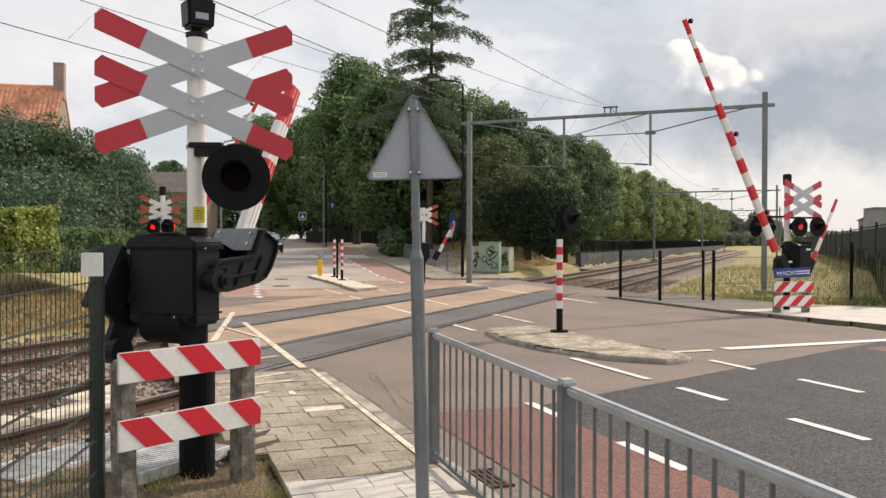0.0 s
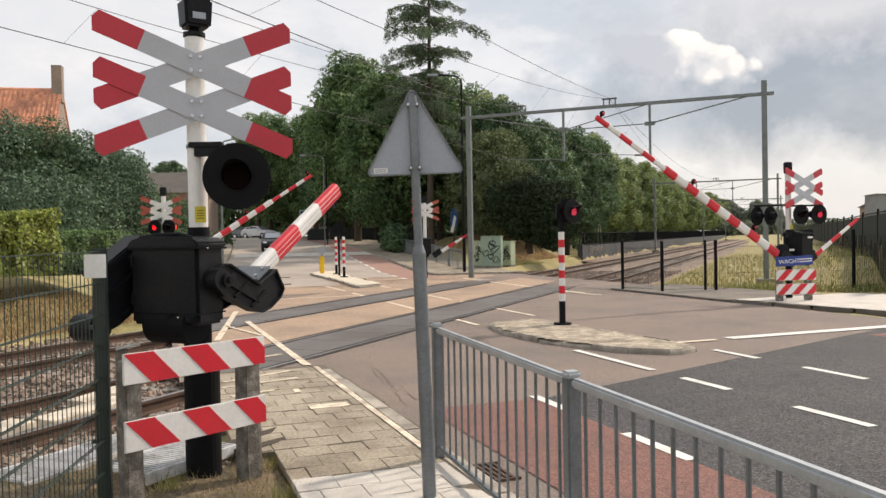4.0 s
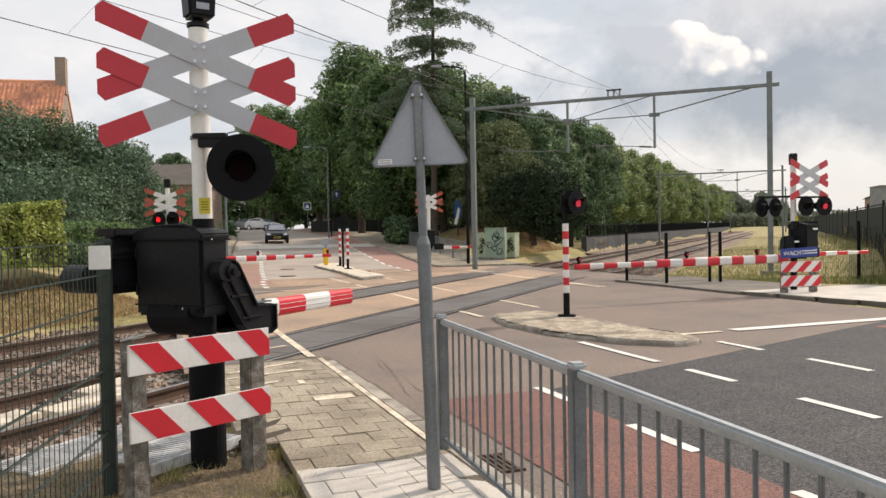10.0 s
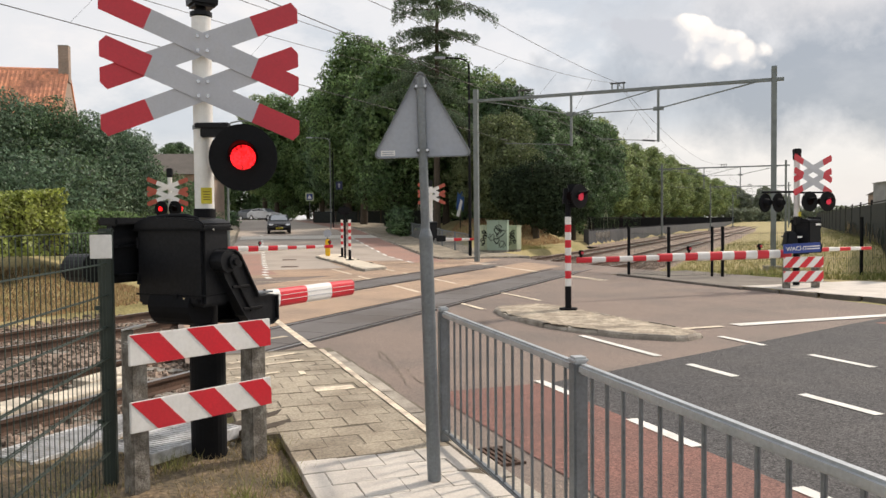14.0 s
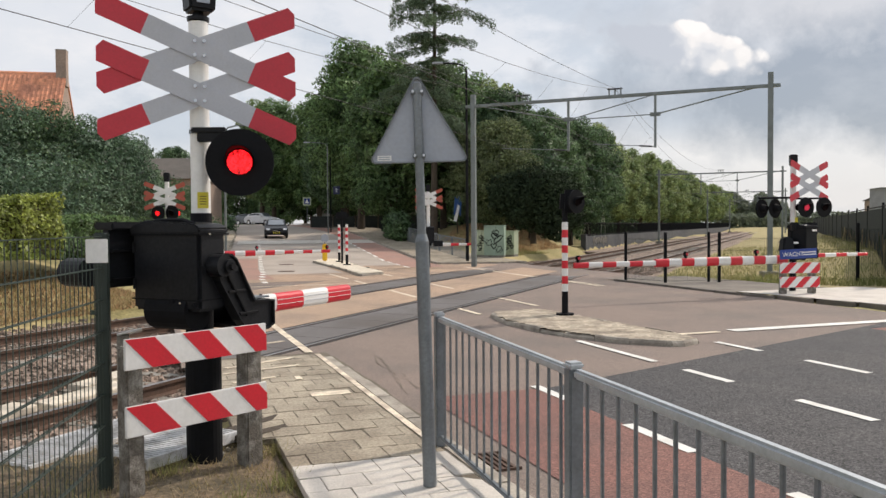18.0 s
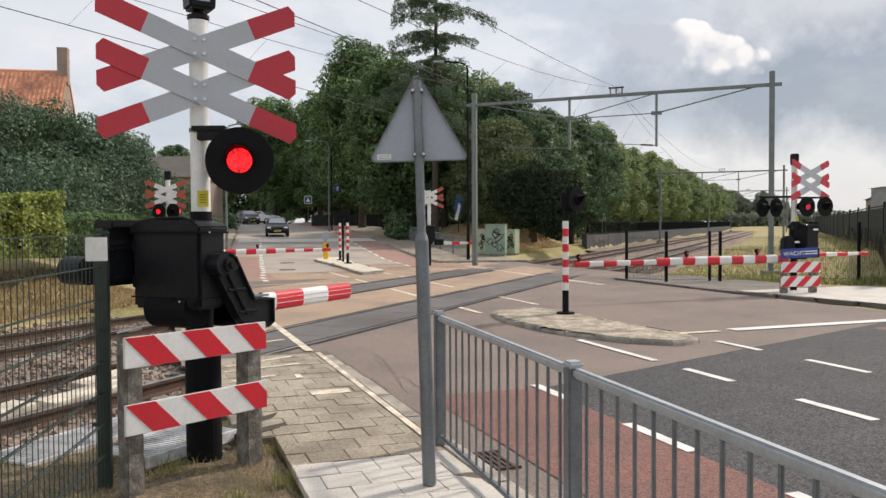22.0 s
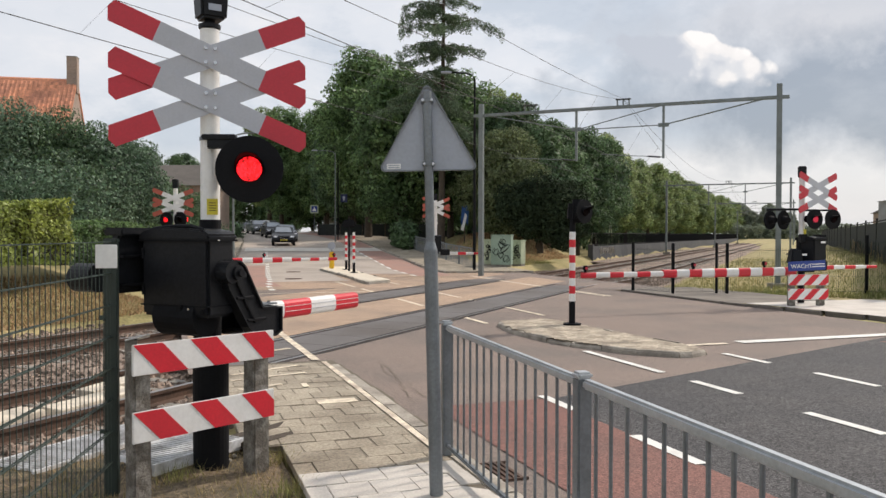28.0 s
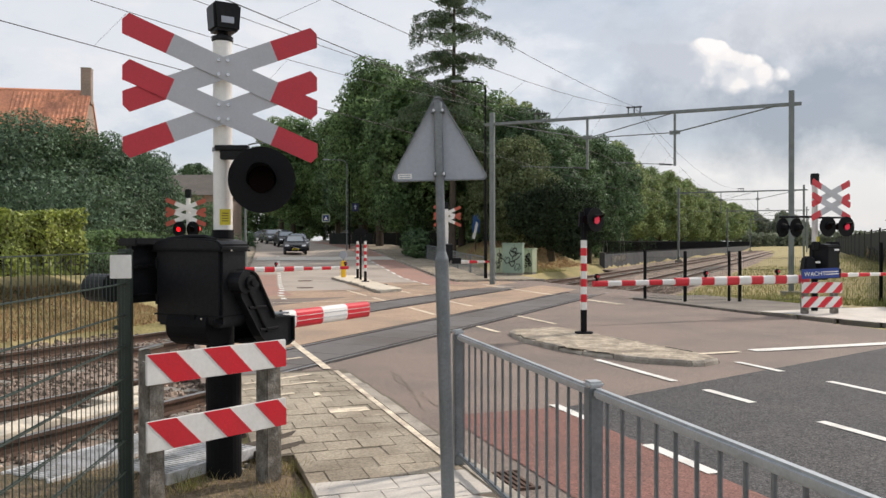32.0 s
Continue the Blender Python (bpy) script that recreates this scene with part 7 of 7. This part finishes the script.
def car(name, paint, label, at):
    """A hatchback; its front looks along local -y."""
    ob = empty("car", at)
    tagged(ob, label, "car", "cars")
    prof = [(-2.10, 0.28), (-2.18, 0.42), (-2.16, 0.66), (-2.02, 0.80), (-1.15, 0.98), (-0.95, 1.00), (1.55, 1.02), (2.10, 0.92), (2.16, 0.55), (2.10, 0.28)]
    def shell(profile, half, tuck, bevel=0.05):
        bm = bmesh.new()
        lo = [bm.verts.new((-half + tuck(z), y, z)) for y, z in profile]
        hi = [bm.verts.new((half - tuck(z), y, z)) for y, z in profile]
        bm.faces.new(lo), bm.faces.new(hi[::-1])
        k = len(profile)
        for i in range(k):
            bm.faces.new((lo[i], hi[i], hi[(i + 1) % k], lo[(i + 1) % k]))
        bmesh.ops.recalc_face_normals(bm, faces=bm.faces[:])
        bmesh.ops.bevel(bm, geom=bm.edges[:], offset=bevel, segments=2, affect="EDGES", clamp_overlap=True)
        return bm
    body = part("body", shell(prof, 0.89, lambda z: 0.06 * max(0, z - 0.75) + 0.03 * max(0, 0.5 - z), 0.07), paint, ob, smooth=False)
    cab = [(-1.05, 0.98), (-0.35, 1.40), (0.35, 1.46), (1.45, 1.36), (2.0, 0.96)]
    part("cabin", shell(cab, 0.80, lambda z: 0.30 * max(0, z - 0.98), 0.05), paint, ob)
    part("windscreen", prism([(-0.66, 0.0), (0.66, 0.0), (0.55, 0.74), (-0.55, 0.74)], 0.03, bevel=0.004), SCREEN_GLASS, ob, "windscreen, the sky's reflection put into its pale tone", at=pose(0, -1.06, 1.035, -59, 0, 0))
    for sx in (-1, 1):
        part("side_window", prism([(-0.75, 1.03), (-0.28, 1.34), (0.4, 1.40), (1.3, 1.30), (1.6, 1.03)], 0.02), GLASS, ob, "dark side window", at=pose(sx * 0.735, 0, 0, 0, sx * -17 * 0, 90))
        part("headlight", box(0.34, 0.14, 0.16, (sx * 0.64, -2.06, 0.72), bevel=0.04), HEADLIGHT, ob, "clear headlight")
        part("mirror", box(0.2, 0.12, 0.13, (sx * 0.96, -0.72, 1.02), bevel=0.04), paint, ob)
        part("fog_lamp", box(0.22, 0.05, 0.1, (sx * 0.62, -2.16, 0.42), bevel=0.02), BLACK_DULL, ob)
        for yy in (-1.35, 1.35):
            w = part("wheel", tube((sx * 0.70, yy, 0.32), (sx * 0.90, yy, 0.32), 0.32, sides=24), TYRE, ob, "black tyre")
            part("rim", tube((sx * 0.89, yy, 0.32), (sx * 0.91, yy, 0.32), 0.2, sides=16), CHROME, w)
    g = part("grille", box(0.72, 0.06, 0.20, (0, -2.16, 0.60), bevel=0.02), BLACK_DULL, ob, "dark grille")
    part("trim", box(0.66, 0.02, 0.03, (0, -2.20, 0.60), rot=Matrix.Rotation(radians(14), 3, "Y")), CHROME, g)
    part("air_intake", box(1.1, 0.05, 0.13, (0, -2.17, 0.38), bevel=0.02), BLACK_DULL, ob)
    part("number_plate", box(0.52, 0.02, 0.11, (0, -2.205, 0.47)), YELLOW_STICKER, ob, "yellow plate")
    part("plate_bar", box(0.40, 0.006, 0.05, (0, -2.218, 0.47)), BLACK_DULL, ob)
    return ob


def car_pose(s, r, dz=0.0):
    """A car on the road that comes towards the crossing."""
    (xa, ya), (xb, yb) = R(s, r - 1.3), R(s, r + 1.3)
    za, zb = road_z(r - 1.3), road_z(r + 1.3)
    rz = math.degrees(math.atan2(yb - ya, xb - xa)) - 90
    x, y = R(s, r)
    return pose(x, y, (za + zb) / 2 + 0.01, 0, 0, rz) @ pose(0, 0, 0, math.degrees(math.atan2(zb - za, 2.6)), 0, 0)


QUEUE = []


def cars():
    lead = car("lead", CAR_BLACK, "black hatchback waiting before the lowered barrier", car_pose(5.45, 65.5))
    QUEUE.append((lead, [(0, 65.5), (32, 65.5)], 5.45))
    b = car("second", CAR_GREY, "grey car joining the waiting queue", car_pose(6.0, 110))
    QUEUE.append((b, [(0, 124), (18.5, 123), (20, 108), (21, 99), (22, 91), (23, 84), (24, 78.5), (25, 75), (26, 72.8), (27, 72.0), (28, 71.8), (32, 71.8)], 5.9))
    c = car("third", CAR_BLACK, "dark car driving up behind the queue", car_pose(6.0, 118))
    QUEUE.append((c, [(0, 140), (19, 139), (20.5, 119), (22, 106), (23, 98), (24, 91), (25, 86), (26, 82.5), (27, 80.5), (28, 79.5), (32, 79.0)], 5.5))
    d = car("fourth", CAR_GREY, "grey car at the end of the queue", car_pose(6.0, 126))
    QUEUE.append((d, [(0, 150), (20, 149), (22, 124), (23, 113), (24, 104), (25, 97), (26, 92), (27, 89), (28, 87.5), (32, 86.5)], 5.5))
    # parked far off
    for x, y, m, t, lab in ((-26.5, 88, CAR_BROWN, 30, "brown parked car far down the street"), (-21.5, 98, CAR_WHITE, 60, "white parked car far down the street"), (-30.5, 92, CAR_GREY, 20, "grey parked car far down the street"), (-13.5, 101, CAR_WHITE, 80, "white parked car behind the trees"), (-24.0, 103, CAR_GREY, 75, "grey parked car under the street trees"), (-28.5, 107, CAR_WHITE, 70, "white parked car under the street trees")):
        car("parked", m, lab, pose(x, y, ground_z(x, y) + 0.02, 0, 0, t))


# ---------------------------------------------------------------- small things


def small_things():
    turn = -math.degrees(math.atan2(TX, TY))
    # pale cover plates and a grate bridge beside the near track
    for q, p, a, b, rot in ((-7.30, 5.35, 0.36, 1.15, 2), (-7.25, 6.65, 0.34, 1.1, -2), (-7.75, 7.4, 0.3, 0.9, 3)):
        ob = part("cover_plate", box(a, b, 0.07, bevel=0.008), COVER, at=pose(*T(q, p), -0.03, 2, 1, turn + rot))
        tagged(ob, "pale concrete cover plate between the rails", "cover plate", "cover plates in the track")
    ob = empty("grate_walk", pose(*T(-5.6, 5.3), 0.0, 0, 0, turn))
    tagged(ob, "pale galvanised grate walkway beside the near track", "grate")
    for k in range(44):
        part("bar", box(0.5, 0.010, 0.03, (0, -0.95 + k * 0.044, 0.02)), GRATE, ob)
    for x in (-0.26, 0.26):
        part("frame", box(0.03, 1.98, 0.07, (x, 0, 0.0), bevel=0.004), GRATE, ob, "steel edge")
    ob = empty("grate_step", pose(-2.18, 6.52, 0.04, 0, 0, 60))
    tagged(ob, "galvanised steel grate bridging the ditch by the boards", "grate")
    for k in range(22):
        part("bar", box(0.012, 0.5, 0.03, (-0.46 + k * 0.044, 0, 0.06)), GRATE, ob)
    part("frame", box(0.98, 0.03, 0.09, (0, -0.27, 0.04), bevel=0.004), GRATE, ob, "grey steel edge")
    part("frame", box(0.98, 0.03, 0.09, (0, 0.27, 0.04), bevel=0.004), GRATE, ob, "grey steel edge")
    ob = empty("marker_post", pose(-2.53, 6.42, 0.0, 0, 0, 20))
    tagged(ob, "dark concrete stake with a white slanted marker plate", "marker post")
    part("stake", box(0.10, 0.10, 1.0, (0, 0, 0.5), bevel=0.01, taper=0.92), CONCRETE, ob)
    part("plate", box(0.19, 0.12, 0.015, (0.05, 0, 1.01), rot=Matrix.Rotation(radians(-14), 3, "X") @ Matrix.Rotation(radians(-12), 3, "Y"), bevel=0.003), WHITE, ob, "white plate")
    # rubble and boards at the foot of the near post
    rg = random.Random(12)
    for k in range(26):
        x, y = -1.9 + rg.uniform(-0.55, 0.45), 6.75 + rg.uniform(-0.35, 0.45)
        sz = rg.uniform(0.02, 0.06)
        st = part("stone", box(sz * 1.6, sz * 1.2, sz, bevel=sz * 0.25), CONCRETE, at=pose(x, y, 0.02, rg.uniform(-20, 20), rg.uniform(-20, 20), rg.uniform(0, 180)))
        tagged(st, "broken grey stone lying by the post", "stone", "loose stones by the post")
    for x, y, t, L_ in ((-1.62, 7.3, 62, 1.2), (-1.45, 7.0, 55, 0.8)):
        bd = part("old_plank", box(L_, 0.12, 0.05, bevel=0.006), BARK, at=pose(x, y, 0.06, 3, 2, t))
        tagged(bd, "dark old plank lying beside the pavement", "plank", "old planks")
    # blue slide and playground frame under the trees
    ob = empty("tarpaulin", pose(1.35, 56.0, 1.15, 0, 0, 20))
    tagged(ob, "blue and white playground tarpaulin between the trees", "tarpaulin")
    part("cloth", prism([(-0.30, 1.5), (-0.12, 1.25), (0.05, 1.6), (0.22, 1.3), (0.30, 2.3), (0.12, 2.75), (-0.05, 2.5), (-0.2, 2.7)], 0.08, bevel=0.02), FLAG_BLUE, ob, "blue cloth")
    part("stripe", prism([(-0.3, 1.0), (-0.1, 0.95), (0.15, 2.0), (0.0, 2.2)], 0.09), WHITE, ob, "white stripe")
    part("post", tube((0.0, 0.05, 0), (0.0, 0.05, 2.8), 0.05, sides=8), BARK, ob)
    ob = empty("swing_frame", pose(15.6, 80.0, 0.9, 0, 0, 15))
    tagged(ob, "pale wooden swing frame behind the railway fence", "swing")
    for x, lean in ((-0.9, 0.5), (-0.9, -0.5), (0.9, 0.5), (0.9, -0.5)):
        part("leg", tube((x + lean, lean, 0), (x, 0, 2.6), 0.06, sides=6), CABINET_PALE, ob)
    part("beam", tube((-1.1, 0, 2.6), (1.1, 0, 2.6), 0.06, sides=6), CABINET_PALE, ob)
    rs = random.Random(17)
    x0, y0 = T(-16.05, 70.5)
    ob = empty("wall_scrawl", pose(x0, y0, -0.4, 0, 0, math.degrees(math.atan2(TY, TX))))
    tagged(ob, "pale painted scrawl on the retaining wall", "graffiti")
    for k in range(14):
        cx = 0.3 + k * 0.42
        pts = [(cx + rs.uniform(-0.15, 0.25), -0.02, 0.35 + 0.75 * abs(math.sin(j * 1.3 + k)) + rs.uniform(-0.08, 0.08)) for j in range(5)]
        part("stroke", path_tube(pts, 0.03, 4), PLASTER, ob)
    # low railing and wall on the far pavement
    for i in range(6):
        xa, ya = R(14.6, 40 + i * 3.2)
        ob = empty("low_railing", pose(xa, ya, road_z(40 + i * 3.2) + 0.1, 0, 0, math.degrees(math.atan2(RY, RX)) - 6.5))
        tagged(ob, "grey steel pedestrian railing of the far pavement", "railing", "far railings")
        part("rail", tube((0, 0, 1.0), (3.1, 0, 1.0 + 0.1), 0.03, sides=6), STEEL, ob)
        for k in range(18):
            part("bar", tube((k * 0.18, 0, 0), (k * 0.18, 0, 1.0 + k * 0.005), 0.012 if k % 17 else 0.04, sides=5), STEEL, ob)
    # dark board fence behind the bend
    for i in range(9):
        x0, y0 = -13.4 + i * 2.4, 84.55 - i * 0.55
        ob = empty("board_fence", pose(x0, y0, 1.15, 0, 0, -13))
        tagged(ob, "dark wooden garden fence behind the trees", "fence", "panels of the garden fence")
        part("panel", box(2.36, 0.05, 1.75, (1.2, 0, 0.87), bevel=0.01), DARK_SCREEN, ob)
        part("post", box(0.1, 0.1, 1.9, (0, 0, 0.95)), BARK, ob)


def soil_and_stones():
    """Bare ground under the boards, and loose ballast where the fence lets one see it."""
    verts, faces = [], []
    n_, m_ = 34, 60
    for j in range(m_):
        for i in range(n_):
            s, r = -2.6 + 3.5 * i / (n_ - 1), -2 + 9.6 * j / (m_ - 1)
            x, y = R(s, r)
            edge = min(i, n_ - 1 - i if i < n_ - 2 else 3, j, m_ - 1 - j)
            z = 0.005 + 0.035 * noise.noise((x * 2.3, y * 2.3, 4.0)) + 0.02 * noise.noise((x * 9, y * 9, 1.0)) - (0.12 if edge == 0 else 0.0)
            verts.append((x, y, z))
    for j in range(m_ - 1):
        for i in range(n_ - 1):
            faces.append((j * n_ + i, j * n_ + i + 1, (j + 1) * n_ + i + 1, (j + 1) * n_ + i))
    ob = part("bare_soil", quads(verts, faces), SOIL)
    for p in ob.data.polygons:
        p.use_smooth = True
    tagged(ob, "bare dry brown soil under the guard boards", "soil", kind="stuff")
    rng = np.random.default_rng(9)
    shape = np.array([(-1, -0.7, -0.4), (1, -0.6, -0.5), (0.7, 0.9, -0.4), (-0.8, 0.8, -0.5), (-0.5, -0.4, 0.6), (0.7, -0.2, 0.5), (0.1, 0.7, 0.7)])
    tri = [(0, 1, 5), (0, 5, 4), (1, 2, 6), (1, 6, 5), (2, 3, 6), (3, 0, 4), (3, 4, 6), (4, 5, 6)]
    for p0, p1, count, size in ((1.0, 13.2, 9000, 0.034), (29.5, 46, 7000, 0.045)):
        vs, fs = [], []
        for k in range(count):
            q, p = rng.uniform(-14.0, -5.3), rng.uniform(p0, p1)
            x, y = T(q, p)
            s_here = x * RY - y * RX
            if 1.4 < s_here < 14.8:
                continue
            a = rng.uniform(0, 6.283)
            c, s_ = math.cos(a), math.sin(a)
            sc = size * rng.uniform(0.6, 1.4)
            base = len(vs)
            for u, v, w in shape:
                vs.append((x + (u * c - v * s_) * sc, y + (u * s_ + v * c) * sc, -0.135 + track_z(p) + w * sc * rng.uniform(0.7, 1.2)))
            fs += [tuple(base + i for i in t) for t in tri]
        tagged(part("ballast_stones", quads(vs, fs), STONE), "loose grey-brown ballast stones", "ballast", kind="stuff")


def grass():
    """Blades on the verges, as one stand of grass per place."""
    rng = np.random.default_rng(6)

    def stand(name, pts, z_of, h, w, mat, label):
        n_ = len(pts)
        a = rng.uniform(0, 2 * np.pi, n_)
        hh = h * rng.uniform(0.4, 1.3, n_)
        lean = rng.normal(size=(n_, 2)) * hh[:, None] * 0.45
        dx, dy = np.cos(a) * w, np.sin(a) * w
        z = np.array([z_of(x, y) for x, y in pts])
        v = np.empty((n_ * 3, 3))
        v[0::3] = np.c_[pts[:, 0] - dx, pts[:, 1] - dy, z]
        v[1::3] = np.c_[pts[:, 0] + dx, pts[:, 1] + dy, z]
        v[2::3] = np.c_[pts[:, 0] + lean[:, 0], pts[:, 1] + lean[:, 1], z + hh]
        me = bpy.data.meshes.new("blades")
        me.vertices.add(n_ * 3)
        me.vertices.foreach_set("co", v.ravel())
        me.loops.add(n_ * 3)
        me.loops.foreach_set("vertex_index", np.arange(n_ * 3, dtype=np.int32))
        me.polygons.add(n_)
        me.polygons.foreach_set("loop_start", np.arange(0, n_ * 3, 3, dtype=np.int32))
        me.update(calc_edges=True)
        tagged(part(name, me, mat), label, "grass", kind="stuff")

    def area(n_, f):
        u = rng.random((n_, 2))
        pts = [f(a, b) for a, b in u]
        return np.array([p for p in pts if not 0.95 < road_near(*p)[0] < 16.8 or p[1] < 7.5])

    near = area(8500, lambda a, b: R(-1.6 + 2.52 * a ** 0.8, 1.5 + 5.8 * b))
    stand("grass", near, lambda x, y: 0.0, 0.055, 0.004, BLADE_DRY, "dry trampled grass under the guard boards")
    tufts = np.concatenate([np.random.default_rng(40 + i).normal(0, 0.07, (90, 2)) + np.array(R(s, r)) for i, (s, r) in enumerate(((0.72, 4.6), (0.5, 5.4), (0.8, 3.6), (-0.1, 5.0), (0.3, 3.9), (-0.5, 5.6), (0.82, 5.7), (-0.3, 4.3), (0.1, 6.3), (-0.9, 4.9), (0.6, 2.6), (0.85, 6.5)))])
    stand("grass", tufts, lambda x, y: 0.0, 0.13, 0.004, BLADE, "green grass tufts beside the pavement")
    bank = area(9000, lambda a, b: T(-14.4 - 3.2 * a, 2 + 14 * b))
    stand("grass", bank, ground_z, 0.20, 0.010, BLADE_DRY, "dry yellow grass on the railway bank")
    litter = area(13000, lambda a, b: T(-14.3 - 3.4 * a, 1 + 16 * b))
    stand("grass", litter, ground_z, 0.09, 0.022, BLADE_BROWN, "brown litter and dead grass on the railway bank")
    right = area(16000, lambda a, b: T(-4.4 + 12.5 * a, 27 + 45 * b * b))
    stand("grass", right, ground_z, 0.25, 0.012, BLADE, "dry yellow-green grass strip beside the tracks")
    verge = area(9000, lambda a, b: T(-14.8 - 6.5 * a, 36 + 16 * b))
    stand("grass", verge, ground_z, 0.22, 0.012, BLADE, "dry grass slope by the cabinets")
    slope = area(22000, lambda a, b: T(-16.2 - 6.5 * a, 38 + 24 * b))
    stand("grass", slope, ground_z, 0.16, 0.02, BLADE_BROWN, "brown dry litter and grass on the bank")


# ---------------------------------------------------------------- build and set in motion

build_ground()
build_road()
build_crossing()
build_track()
build_pavement()
island([(1.0, 16.4), (2.2, 16.9), (3.1, 14.7), (4.1, 12.4), (3.65, 11.95), (2.85, 12.3), (1.85, 13.4), (1.2, 14.9)], "worn concrete traffic island before the crossing", 0.085)
island([(-6.5, 41.0), (-6.3, 43.5), (-5.4, 43.5), (-3.2, 34.5), (-2.0, 30.7), (-2.9, 29.2), (-4.2, 34.0)], "concrete traffic island beyond the tracks, sunlight in its pale tone", 0.10, ISLAND_FAR_LIT)
bollard((2.46, 15.62, 0.09))
bollard((-4.85, 39.2, 0.12))
bollard((-4.10, 35.9, 0.12))
pedestrian_railing()
triangle_sign()
signals()
fences()
overhead()
poles()
house()
other_buildings()
plants()
cars()
small_things()
soil_and_stones()
grass()

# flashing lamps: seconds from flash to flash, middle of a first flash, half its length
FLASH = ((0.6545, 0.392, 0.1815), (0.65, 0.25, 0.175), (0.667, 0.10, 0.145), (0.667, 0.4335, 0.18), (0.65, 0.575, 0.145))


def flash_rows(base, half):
    """An invented drum stands in for switching: it turns its lit face forward, and its dark face a moment later."""
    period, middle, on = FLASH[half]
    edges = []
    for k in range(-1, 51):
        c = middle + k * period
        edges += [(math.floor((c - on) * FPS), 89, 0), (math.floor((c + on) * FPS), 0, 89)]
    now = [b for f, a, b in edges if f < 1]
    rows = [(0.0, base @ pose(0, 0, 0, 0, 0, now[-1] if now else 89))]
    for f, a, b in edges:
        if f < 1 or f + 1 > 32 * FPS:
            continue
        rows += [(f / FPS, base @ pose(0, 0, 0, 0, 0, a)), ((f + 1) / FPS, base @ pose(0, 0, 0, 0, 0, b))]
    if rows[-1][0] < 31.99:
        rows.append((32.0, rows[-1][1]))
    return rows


def motions():
    for boom, base, rows in BOOMS:
        walk(boom, [(t, base @ pose(0, 0, 0, 0, -a, 0)) for t, a in rows])
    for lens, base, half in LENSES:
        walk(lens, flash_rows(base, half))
    for ob, rows, s in QUEUE:
        walk(ob, [(t, car_pose(s, r)) for t, r in rows])


motions()
